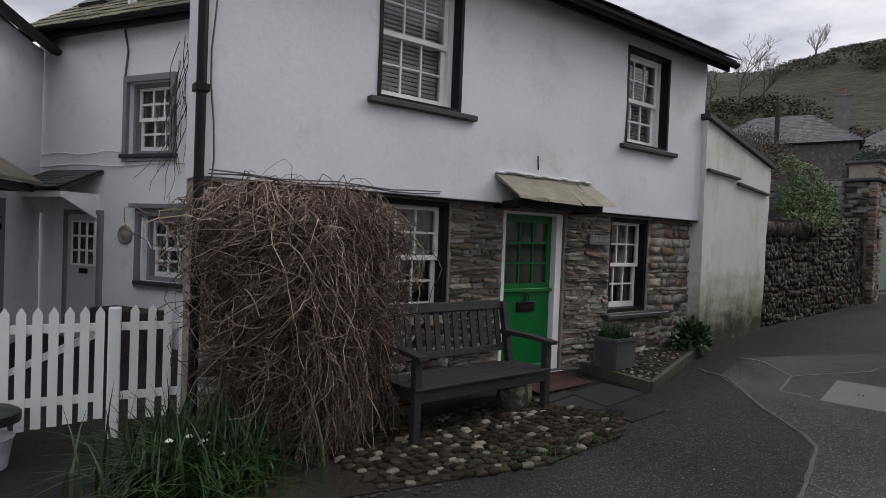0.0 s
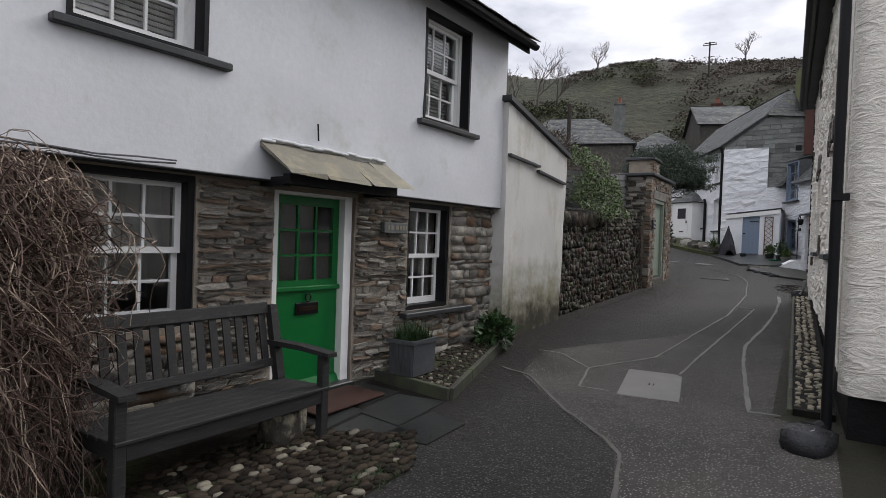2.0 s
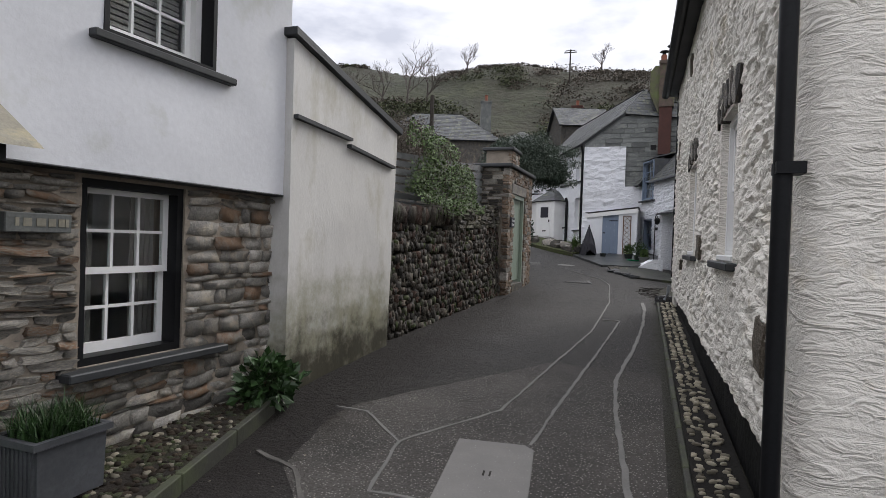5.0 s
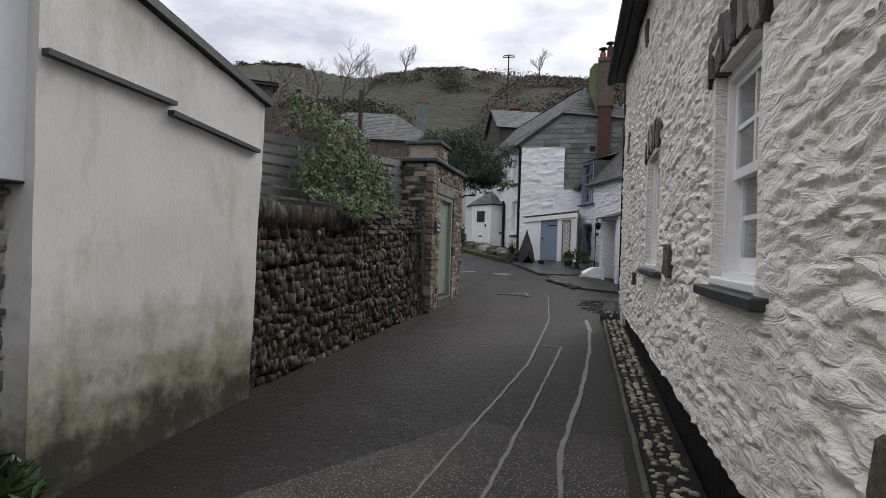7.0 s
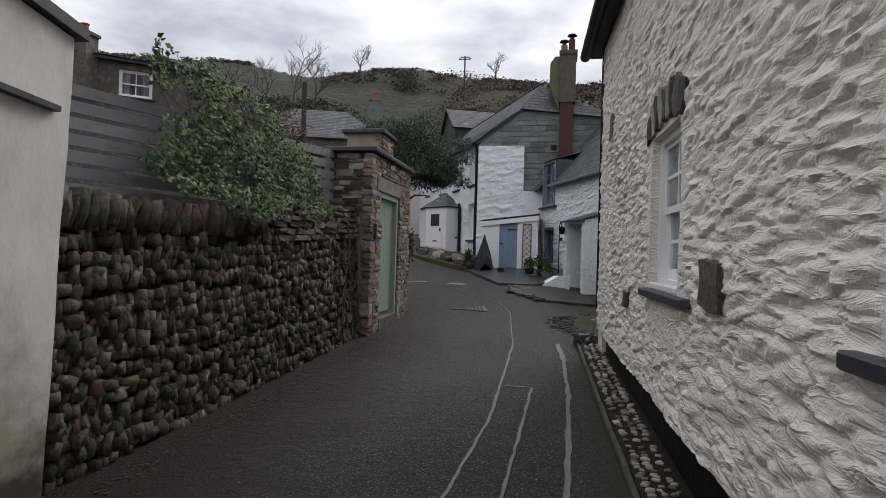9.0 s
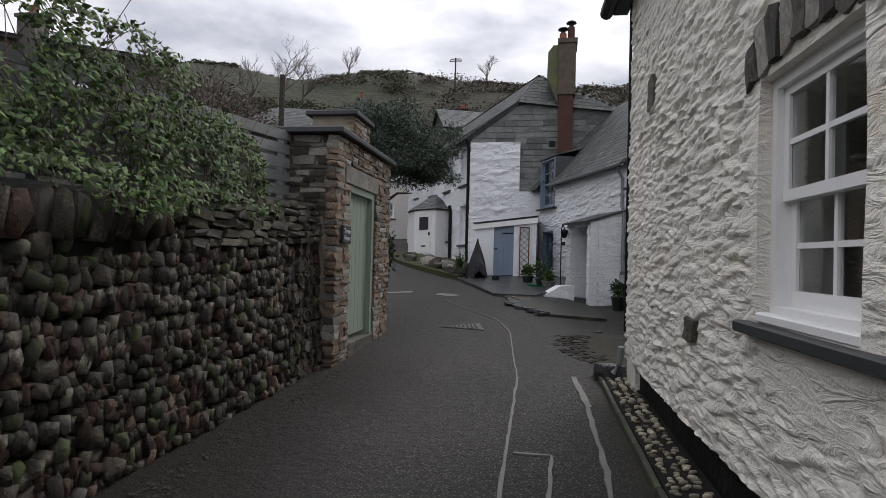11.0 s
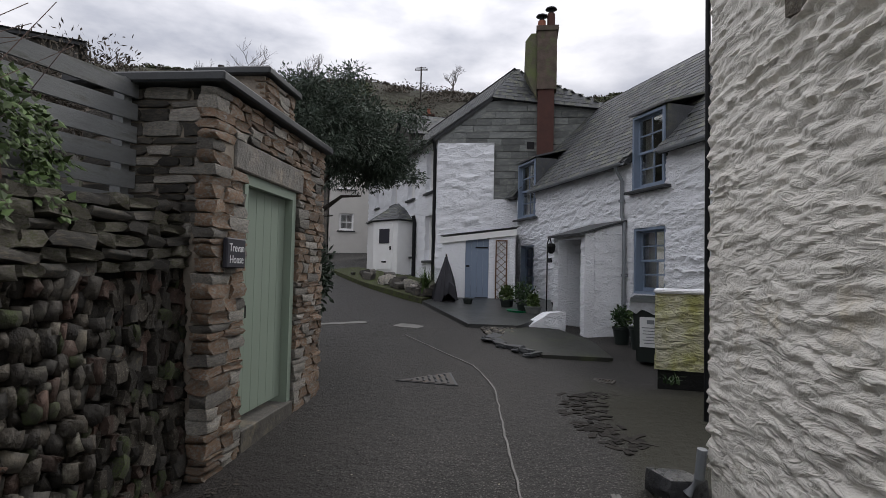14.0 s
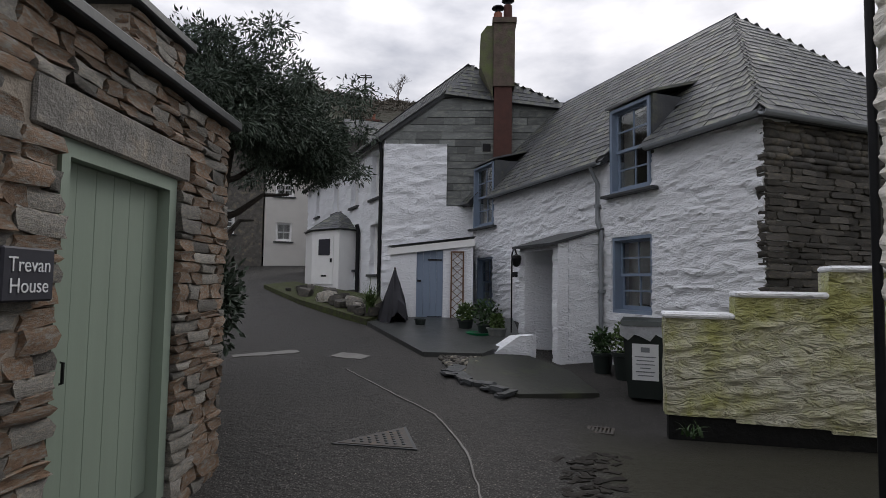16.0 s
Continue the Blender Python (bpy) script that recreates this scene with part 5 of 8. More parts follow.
# ---- planting ----
def leaf_mass(verts, faces, centre, size, count, leaf, rng, shell=0.35, droop=0.0):
    """Leaves scattered through a lumpy crown."""
    c = Vector(centre)
    for _ in range(count):
        d = Vector((rng.gauss(0, 1), rng.gauss(0, 1), rng.gauss(0, 1))).normalized()
        k = 1 - shell * rng.random() ** 1.3
        lump = 0.78 + 0.42 * noise.noise(d * 2.2 + c)
        p = c + Vector((d.x * size[0], d.y * size[1], d.z * size[2])) * k * lump
        u = (d + Vector((rng.uniform(-1, 1), rng.uniform(-1, 1), rng.uniform(-1, 1) - droop))).normalized()
        v = u.orthogonal().normalized()
        v.rotate(Matrix.Rotation(rng.uniform(0, math.tau), 3, u))
        l, w = leaf[0] * rng.uniform(0.6, 1.3), leaf[1] * rng.uniform(0.6, 1.3)
        i = len(verts)
        fold = u.cross(v) * w * 0.35
        verts += [p, p + u * l * 0.5 + v * w + fold, p + u * l, p + u * l * 0.5 - v * w + fold]
        faces.append((i, i + 1, i + 2, i + 3))


def blades(verts, faces, spots, rng, length=(0.3, 0.55), width=0.011, lean=0.5):
    """Arching strap leaves that rise from the spots."""
    for x, y, z in spots:
        a, L, tilt = rng.uniform(0, math.tau), rng.uniform(*length), rng.uniform(0.1, lean)
        out, side = Vector((math.cos(a), math.sin(a), 0)), Vector((-math.sin(a), math.cos(a), 0))
        i = len(verts)
        for k in range(5):
            t = k / 4
            p = Vector((x, y, z)) + Vector((0, 0, 1)) * L * (t - 0.45 * tilt * t * t * 1.6) + out * L * tilt * t * t * 1.2
            w = side * width * (1 - t * 0.92)
            verts += [p - w, p + w]
        faces += [(i + 2 * k, i + 2 * k + 1, i + 2 * k + 3, i + 2 * k + 2) for k in range(4)]


def stems(bm_list, rng, starts, shape):
    verts, faces = bm_list
    for s in starts:
        pts, r = shape(s, rng)
        rings = []
        for i, p in enumerate(pts):
            d = (pts[min(i + 1, len(pts) - 1)] - pts[max(i - 1, 0)]).normalized()
            u = d.orthogonal().normalized()
            v = d.cross(u)
            b = len(verts)
            rr = r * (1 - 0.5 * i / len(pts))
            verts += [p + u * rr, p + (u * -0.5 + v * 0.87) * rr, p + (u * -0.5 - v * 0.87) * rr]
            rings.append(b)
        for a, b in zip(rings, rings[1:]):
            faces += [(a + k, a + (k + 1) % 3, b + (k + 1) % 3, b + k) for k in range(3)]


rng = random.Random(5)
# the dry climber beside the bench
climber = thing("climbing_shrub", F, "tangled dry brown leafless climber hanging over the cottage wall", "shrub")


def hang(s, r):
    """One stem: it wanders and sags, and turns back where it leaves the bulk."""
    x, y, z, big = s
    p = Vector((x, y, z))
    d = Vector((r.uniform(-1, 1), r.uniform(-1, 0.4), r.uniform(-0.4, 0.8))).normalized()
    pts = [p]
    pull, wild = r.uniform(0.0, 0.2), r.random() ** 4 * 0.35
    for i in range(15 if big else 9):
        d = d + Vector((r.uniform(-0.5, 0.5), r.uniform(-0.42, 0.4), r.uniform(-0.45, 0.38) - pull))
        h = max(0.0, min(1.0, p.z / 1.8))
        left, right = 0.3 - 0.3 * h - wild, 1.1 + 0.22 * math.sin(h * 2.6) + wild
        near = -0.18 - 0.5 * math.sin(0.35 + h * 2.1) * max(0.2, math.sin(math.pi * min(1, max(0, (p.x + 0.2) / 1.7)))) - wild
        roof = 1.76 - 0.5 * max(0.0, 0.35 - p.x) ** 1.4 - 0.4 * max(0.0, p.x - 0.95) ** 1.4 - 0.35 * max(0.0, -p.y - 0.2) + 0.3 * wild
        d.x += 0.7 * (p.x < left) - 0.7 * (p.x > right)
        d.y += 0.7 * (p.y < near)
        d.z -= 0.9 * (p.z > roof)
        d.normalize()
        p = p + d * 0.085
        p.y = min(p.y, 0.06)
        p.z = max(p.z, -0.15)
        pts.append(p.copy())
    return pts, r.uniform(0.0022, 0.0056)


def climber_start(r, lift=0.75):
    z = -0.1 + 1.85 * r.random() ** lift
    h = max(0.0, min(1.0, z / 1.8))
    x = r.uniform(0.3 - 0.28 * h, 1.12 + 0.2 * math.sin(h * 2.6))
    near = 0.15 + 0.48 * math.sin(0.35 + h * 2.1) * max(0.2, math.sin(math.pi * min(1, max(0, (x + 0.2) / 1.7))))
    return (x, -near + 0.4 * r.random() ** 1.6, min(z, 1.74), r.random() < 0.65)


for material, count, lift in ((TWIG, 3000, 0.65), (TWIG_PALE, 1100, 0.3)):
    data = ([], [])
    stems(data, rng, [climber_start(rng, lift) for _ in range(count)], hang)
    part("stem_mass", raw("stem_mass", *data, material), material, climber, kind="stuff")

def dangle(s, r):
    """A long stem that hangs down the outside of the bulk to the ground."""
    x = r.uniform(0.3, 1.2)
    p = Vector((x, -0.2 - 0.42 * math.sin(math.pi * min(1, max(0, (x + 0.1) / 1.6))) + r.uniform(-0.05, 0.3), r.uniform(0.6, 1.45)))
    pts, sway = [p], Vector((r.uniform(-0.25, 0.25), r.uniform(-0.1, 0.12), 0))
    end = r.uniform(-0.14, 0.2)
    while p.z > end:
        p = p + Vector((r.uniform(-0.035, 0.035), r.uniform(-0.03, 0.03), -0.08)) + sway * 0.08
        pts.append(p.copy())
    return pts, r.uniform(0.002, 0.005)


for material, count in ((TWIG, 900), (TWIG_PALE, 260)):
    data = ([], [])
    stems(data, rng, range(count), dangle)
    part("stem_mass", raw("stem_mass", *data, material), material, climber, kind="stuff")

# strap-leaved flowering clump at its foot
clump = thing("daffodil_clump", pose(1.2, 3.68, -0.15), "lush green strap-leaved clump with small white flowers", "plant")
v, f = [], []
blades(v, f, [(rng.gauss(-0.05, 0.22), rng.gauss(0, 0.22), 0) for _ in range(800)], rng, (0.4, 0.8), 0.012, 1.0)
part("leaf_mass", raw("leaf_mass", v, f), LEAF_FRESH, clump, kind="stuff")
for _ in range(9):
    x, y, z = rng.gauss(-0.05, 0.3), rng.gauss(-0.1, 0.25), rng.uniform(0.2, 0.42)
    bm = bmesh.new()
    for k in range(6):
        a = k * math.tau / 6
        box(bm, 0.004, 0.026, -0.007, 0.007, -0.002, 0.002, pose(x, y, z, 0, 35, math.degrees(a)))
    part("flower", bm, SASH, clump, "small white flower")

# shrub over the garden wall, against the fence
shrub = thing("wall_shrub", pose(12.35, 3.98, 2.05), "leafy green shrub tumbling over the garden wall", "shrub")
v, f = [], []
while len(f) < 6800:
    x, z = rng.uniform(-1.5, 2.0), rng.uniform(-0.28, 1.25)
    crown = 1.12 - 0.18 * max(0.0, x + 0.4) - 0.14 * max(0.0, x - 0.6) + 0.12 * noise.noise((x * 3, 0, 5))
    swell = max(0.0, 1 - (x / 1.9) ** 2)
    cover = noise.noise((x * 2.1, z * 2.6, 1.0)) + 0.6 * noise.noise((x * 6, z * 6, 4.0)) + 0.45 * swell - 0.5 * max(0.0, z - 0.5) - 2.4 * max(0.0, 0.06 - z)
    if z > crown or cover < 0.2:
        continue
    y = 0.12 - (0.08 + 0.34 * swell * (1 - 0.6 * max(0.0, z))) * rng.random() ** 0.6 - 0.16 * (z < 0.1)
    c = Vector((x, y, z))
    u = Vector((rng.uniform(-1, 1), rng.uniform(-0.7, 0.0), rng.uniform(-1.0, 0.4))).normalized()
    n = Vector((rng.uniform(-0.7, 0.7), -0.8, rng.uniform(0.0, 1.0))).normalized()
    w = u.cross(n).normalized()
    size = rng.uniform(0.026, 0.055)
    i = len(v)
    v += [c, c + u * size * 0.45 + w * size * 0.42 - n * size * 0.12, c + u * size * 1.15, c + u * size * 0.45 - w * size * 0.42 - n * size * 0.12]
    f.append((i, i + 1, i + 2, i + 3))
part("leaf_mass", raw("leaf_mass", v, f), LEAF, shrub, kind="stuff")
data = ([], [])
stems(data, rng, range(60), lambda s, r: ((lambda a: [a, a + Vector((r.uniform(-0.1, 0.1), 0, 0.25)), a + Vector((r.uniform(-0.35, 0.35), r.uniform(-0.1, 0.1), 0.55)), a + Vector((r.uniform(-0.6, 0.6), r.uniform(-0.2, 0.1), 0.8 + r.random() * 0.3))])(Vector((r.uniform(-0.9, 1.4), r.uniform(-0.1, 0.1), 0.0))), 0.004))
part("twig_mass", raw("twig_mass", *data), TWIG, shrub, kind="stuff")

# evergreen tree behind the gateway
tree = thing("evergreen_tree", pose(19.3, 4.2, 0.15), "dark feathery evergreen tree leaning over the lane", "tree")
bm = bmesh.new()
tube(bm, [Vector((0.1, 0.5, 0)), Vector((0.05, 0.4, 1.2)), Vector((-0.1, 0.2, 2.4)), Vector((-0.2, 0.0, 3.4))], 0.16, 9, 0.06)
part("trunk", bm, BARK, tree)
for k in range(9):
    a = k * 2.4
    p0 = Vector((-0.05, 0.3, 2.1 + 0.14 * k))
    d = Vector((math.cos(a), math.sin(a) - 0.3, 0.5)).normalized()
    part("limb", tube(bmesh.new(), [p0, p0 + d * 0.35, p0 + d * 0.65 + Vector((0, 0, 0.1)), p0 + d * 0.95], 0.05, 6, 0.012), BARK, tree)
v, f = [], []
for cx, cy, cz, s, n in ((-0.3, -0.3, 3.6, 1.05, 4200), (0.6, -0.5, 3.45, 0.95, 3400), (-1.0, -0.1, 3.65, 0.9, 2600), (1.1, -0.65, 3.4, 0.65, 1800), (0.4, -0.8, 3.3, 0.55, 1400), (-1.2, 0.3, 3.45, 0.85, 1600)):
    leaf_mass(v, f, (cx, cy, cz), (s, s * 0.85, s * 0.68), int(n * 3.6), (0.066, 0.0105), rng, 0.9, 0.3)
for k in range(26):
    a, e = rng.uniform(0, math.tau), rng.uniform(-0.7, 0.9)
    c = Vector((-0.05 + 1.75 * math.cos(a) * math.cos(e), -0.3 + 1.15 * math.sin(a) * math.cos(e), 3.5 + 0.85 * math.sin(e)))
    leaf_mass(v, f, c, (rng.uniform(0.2, 0.36), rng.uniform(0.2, 0.36), rng.uniform(0.12, 0.22)), 420, (0.07, 0.009), rng, 0.95, 0.4)
part("crown", raw("crown", v, f), LEAF_DARK, tree, kind="stuff")
# hanging growth on the wall past the gateway
v, f = [], []
leaf_mass(v, f, (17.75, 3.75, 1.75), (0.35, 0.22, 0.5), 900, (0.08, 0.02), rng, 0.7)
ivy = part("wall_ivy", raw("wall_ivy", v, f), LEAF_DARK, None)
tagged(ivy, "dark ivy hanging from the wall past the gateway", "ivy", kind="stuff")
# low plant at the cottage corner
low_plant = thing("hellebore", pose(7.3, 3.62, 0.07), "dark glossy low plant at the foot of the wall", "plant")
v, f = [], []
leaf_mass(v, f, (0, 0, 0.22), (0.36, 0.26, 0.26), 420, (0.10, 0.032), rng, 0.7)
part("leaf_mass", raw("leaf_mass", v, f), LEAF_FRESH, low_plant, kind="stuff")
# growth behind the fence and at the bank
v, f = [], []
for cx, cy, cz, s, n in ((20.5, 8.5, 4.6, 1.7, 2200), (23.0, 9.5, 5.2, 1.5, 1800), (18.0, 7.5, 3.9, 1.3, 1500), (15.5, 6.6, 3.1, 1.1, 1200)):
    leaf_mass(v, f, (cx, cy, cz), (s, s, s * 0.7), int(n * 2.2), (0.11, 0.016), rng, 0.9)
bank = part("bank_bushes", raw("bank_bushes", v, f), SCRUB_BROWN, None)
tagged(bank, "brown-green bushes on the bank behind the garden", "bushes", kind="stuff")


def text_part(name, body, size, material, parent, m, depth=0.002, label=""):
    cu = bpy.data.curves.new(name, "FONT")
    cu.body, cu.size, cu.extrude, cu.align_x, cu.align_y = body, size, depth, "CENTER", "CENTER"
    tmp = bpy.data.objects.new("lettering_tmp", cu)
    scene.collection.objects.link(tmp)
    bpy.context.view_layer.update()
    me = bpy.data.meshes.new_from_object(tmp.evaluated_get(bpy.context.evaluated_depsgraph_get()))
    bpy.data.objects.remove(tmp)
    me.materials.clear()
    return part(name, me, material, parent, label, m)


def down_pipe(parent, name, pts, r, material, brackets=()):
    ob = part(name, tube(bmesh.new(), [Vector(p) for p in pts], r, 10), material, parent, smooth=True)
    for x, y, z in brackets:
        part("bracket", boxes((x - r - 0.012, x + r + 0.012, y - r - 0.006, y + r + 0.03, z, z + 0.05)), material, ob)
    return ob


# ---- green stable door, its hood and step ----
door = part("door", boxes((3.06, 3.81, 0.225, 0.265, 0.04, 0.91), bevel=0.004), GREEN, white_house, "green painted stable door")
bm = bmesh.new()
for r in ((3.06, 3.13, 0.92, 1.74), (3.74, 3.81, 0.92, 1.74), (3.13, 3.74, 1.66, 1.74), (3.13, 3.74, 0.92, 1.0)):
    box(bm, r[0], r[1], 0.225, 0.265, r[2], r[3])
for k in (1, 2):
    x, z = 3.13 + 0.61 * k / 3, 1.0 + 0.66 * k / 3
    box(bm, x - 0.011, x + 0.011, 0.23, 0.26, 1.0, 1.66)
    box(bm, 3.13, 3.74, 0.231, 0.259, z - 0.011, z + 0.011)
part("upper_leaf", bm, GREEN, door)
pane = pane_mesh(0.2033, 0.22)
for i in range(3):
    for j in range(3):
        ob = new("pane", pane)
        ob.parent, ob.matrix_local, ob.visible_shadow = door, pose(3.13 + 0.2033 * i, 0.244, 1.0 + 0.22 * j), False
part("weather_ledge", boxes((3.05, 3.82, 0.19, 0.23, 0.905, 0.945), bevel=0.006), GREEN, door)
part("weather_board", prism(bmesh.new(), [(0.17, 0.04), (0.225, 0.04), (0.225, 0.11), (0.2, 0.1)], "x", 3.06, 3.81), GREEN, door)
part("letterbox", boxes((3.31, 3.57, 0.205, 0.226, 0.69, 0.80), bevel=0.006), IRON, door, "black iron letterbox")
part("letterbox_flap", boxes((3.335, 3.545, 0.199, 0.206, 0.725, 0.765)), BRONZE, door)
bm = tube(bmesh.new(), [Vector((3.44 + 0.03 * math.sin(a), 0.2, 0.845 + 0.035 * math.cos(a))) for a in [i * math.tau / 10 for i in range(11)]], 0.008, 6)
part("knocker", bm, IRON, door)
part("door_frame", boxes((2.99, 3.058, 0.16, 0.3, 0.0, 1.77), (3.812, 3.905, 0.15, 0.3, 0.0, 1.77), (3.058, 3.812, 0.16, 0.3, 1.742, 1.77)), SASH, white_house, "white painted door frame")
slab_part("threshold", white_house, 2.95, 3.9, 0.05, 0.35, -0.15, 0.04, PAVE)
slab_part("hall_floor", white_house, 2.0, 4.6, 0.5, 2.0, -0.1, 0.0, ROOM, 0.0)

hood = thing("door_hood", F, "sagging lichened slate hood over the green door", "door hood")
rng = random.Random(9)
edges = [2.74, 3.12, 3.62, 3.93, 4.2]
for a, b in zip(edges, edges[1:]):
    bm = bmesh.new()
    prism(bm, [(-0.36 + rng.uniform(-0.03, 0.02), 1.85), (-0.35, 1.885), (0.02, 2.13), (0.02, 2.09)], "x", a + 0.004, b - 0.004)
    for v in bm.verts:
        v.co += Vector([rng.uniform(-0.012, 0.012) for _ in range(3)])
    part("slate", bm, LICHEN_SLATE, hood)
part("beam", boxes((2.84, 4.1, -0.24, -0.16, 1.79, 1.87), (2.84, 2.92, -0.16, 0.12, 1.78, 1.85), (4.02, 4.1, -0.16, 0.12, 1.78, 1.85), (2.92, 4.02, -0.16, 0.13, 1.83, 1.86)), BLACK, hood, "black painted timber")
for k in range(14):
    ob = part("mortar_lump", stone_mesh("mortar_lump", 60 + k, 0.4, WHITE), WHITE, hood, m=trs(2.8 + 0.1 * k, -0.02, 2.135 + rng.uniform(-0.01, 0.01), 0.13, 0.04, 0.025))
part("nail", tube(bmesh.new(), [Vector((3.3, -0.03, 2.2)), Vector((3.29, -0.03, 2.34))], 0.008, 6), IRON, white_house)

plaque = thing("house_plaque", F @ pose(4.44, 0.045, 1.5), "small grey carved stone house plaque on the pier", "plaque")
part("slab", boxes((-0.18, 0.18, 0.0, 0.06, -0.055, 0.055), bevel=0.006), GREY_BLOCK, plaque)
for k, (x, w) in enumerate(((-0.13, 0.02), (-0.09, 0.045), (-0.02, 0.05), (0.045, 0.04), (0.1, 0.035), (0.14, 0.02))):
    part("carved_mark", boxes((x, x + w, -0.004, 0.002, -0.02, 0.025)), LICHEN_SLATE, plaque)

# corner pipe and cables
down_pipe(white_house, "drain_pipe", [(-0.02, -0.06, -0.2), (-0.02, -0.06, 3.9)], 0.035, BLACK, ((-0.02, -0.06, 0.9), (-0.02, -0.06, 2.4)))
for off, z in ((0.0, 1.845), (0.012, 1.862)):
    pts = [Vector((0.05 + 0.25 * i, -0.035 - off, z + 0.012 * math.sin(i * 1.7 + off * 90))) for i in range(9)]
    part("cable", tube(bmesh.new(), pts, 0.006, 5), CABLE, white_house)
pts = [Vector((0.06 + 0.02 * math.sin(k * 1.3), -0.05, 1.7 + 0.25 * k)) for k in range(9)]
part("cable", tube(bmesh.new(), pts, 0.007, 5), CABLE, white_house)

# ---- bench ----
bench = thing("garden_bench", pose(2.54, 3.34, -0.085, 0, 0, -1.6), "dark weathered slatted wooden garden bench", "bench")
BW = 1.48
for x in (0, BW - 0.065):
    part("leg", boxes((x, x + 0.065, -0.035, 0.03, 0, 0.64), bevel=0.006), TEAK, bench)
    part("leg", prism(bmesh.new(), [(0.43, 0), (0.495, 0), (0.495, 0.42), (0.60, 0.95), (0.54, 0.95), (0.43, 0.42)], "x", x, x + 0.065), TEAK, bench)
    part("armrest", prism(bmesh.new(), [(-0.09, 0.64), (-0.09, 0.67), (0.2, 0.69), (0.55, 0.69), (0.55, 0.65), (0.2, 0.655)], "x", x - 0.012, x + 0.077), TEAK, bench)
    part("side_rail", boxes((x + 0.012, x + 0.052, 0.03, 0.43, 0.32, 0.40)), TEAK, bench)
part("front_rail", boxes((0.065, BW - 0.065, -0.028, 0.012, 0.31, 0.40), bevel=0.004), TEAK, bench)
part("back_rail", boxes((0.065, BW - 0.065, 0.44, 0.48, 0.31, 0.40)), TEAK, bench)
for k in range(5):
    part("seat_slat", boxes((0.0, BW, -0.045 + 0.096 * k, 0.04 + 0.096 * k, 0.402 - 0.004 * k, 0.424 - 0.004 * k), bevel=0.004), TEAK, bench)
TILTED = pose(0, 0.485, 0.45, -11, 0, 0)
part("top_rail", boxes((0.06, BW - 0.06, -0.012, 0.03, 0.44, 0.53), bevel=0.008), TEAK, bench, m=TILTED)
part("lower_rail", boxes((0.065, BW - 0.065, -0.01, 0.025, 0.05, 0.11), bevel=0.004), TEAK, bench, m=TILTED)
slat = boxes((-0.028, 0.028, 0.0, 0.015, 0.11, 0.44))
first = part("back_slat", slat, TEAK, bench, m=TILTED @ pose(0.12, 0, 0))
for k in range(1, 13):
    ob = new("back_slat", first.data)
    ob.parent, ob.matrix_local = bench, TILTED @ pose(0.12 + k * (BW - 0.24) / 12, 0, 0)


# ---- planter, raised bed, mat, flags, kerb stones ----
trough = thing("planter", F @ pose(4.305, -0.325, 0.115, 0, 0, 3), "weathered lead-grey square planter with green strap leaves", "planter")
PX, PY, PZ = 0.195, 0.145, 0.33
bm = bmesh.new()
rows = []
for kx, ky, z in ((0.96, 0.95, 0.0), (1.0, 1.0, PZ), (0.9, 0.87, PZ), (0.9, 0.87, PZ - 0.05)):
    rows.append([bm.verts.new((PX * kx * a, PY * ky * b, z)) for a, b in ((-1, -1), (1, -1), (1, 1), (-1, 1))])
for a, b in zip(rows, rows[1:]):
    for k in range(4):
        bm.faces.new((a[k], a[(k + 1) % 4], b[(k + 1) % 4], b[k]))
bm.faces.new(rows[0][::-1]), bm.faces.new(rows[3])
bmesh.ops.bevel(bm, geom=[e for e in bm.edges if abs(e.verts[0].co.z - e.verts[1].co.z) > 0.2], offset=0.012, segments=2, affect="EDGES")
part("trough", bm, LEAD, trough)
bm = bmesh.new()
rim = [[bm.verts.new(((PX + o) * a, (PY + o) * b, z)) for a, b in ((-1, -1), (1, -1), (1, 1), (-1, 1))] for o, z in ((0.004, PZ - 0.035), (0.016, PZ - 0.03), (0.016, PZ + 0.004), (-0.004, PZ + 0.006), (-0.02, PZ + 0.002))]
for a, b in zip(rim, rim[1:]):
    for k in range(4):
        bm.faces.new((a[k], a[(k + 1) % 4], b[(k + 1) % 4], b[k]))
part("rim", bm, LEAD, trough)
for k in range(9):
    y = -0.12 + 0.24 * k / 8
    part("rib", prism(bmesh.new(), [(-PX + 0.004, 0.03), (-PX - 0.002, 0.03), (-PX - 0.006, PZ - 0.04), (-PX + 0.002, PZ - 0.04)], "y", y - 0.006, y + 0.006), LEAD, trough)
part("soil", boxes((-0.17, 0.17, -0.122, 0.122, PZ - 0.05, PZ - 0.03)), EARTH, trough)
v, f = [], []
rng = random.Random(21)
blades(v, f, [(rng.uniform(-0.17, 0.17), rng.uniform(-0.12, 0.12), PZ - 0.04) for _ in range(520)], rng, (0.14, 0.27), 0.006, 0.75)
part("leaf_mass", raw("leaf_mass", v, f), LEAF_FRESH, trough, kind="stuff")

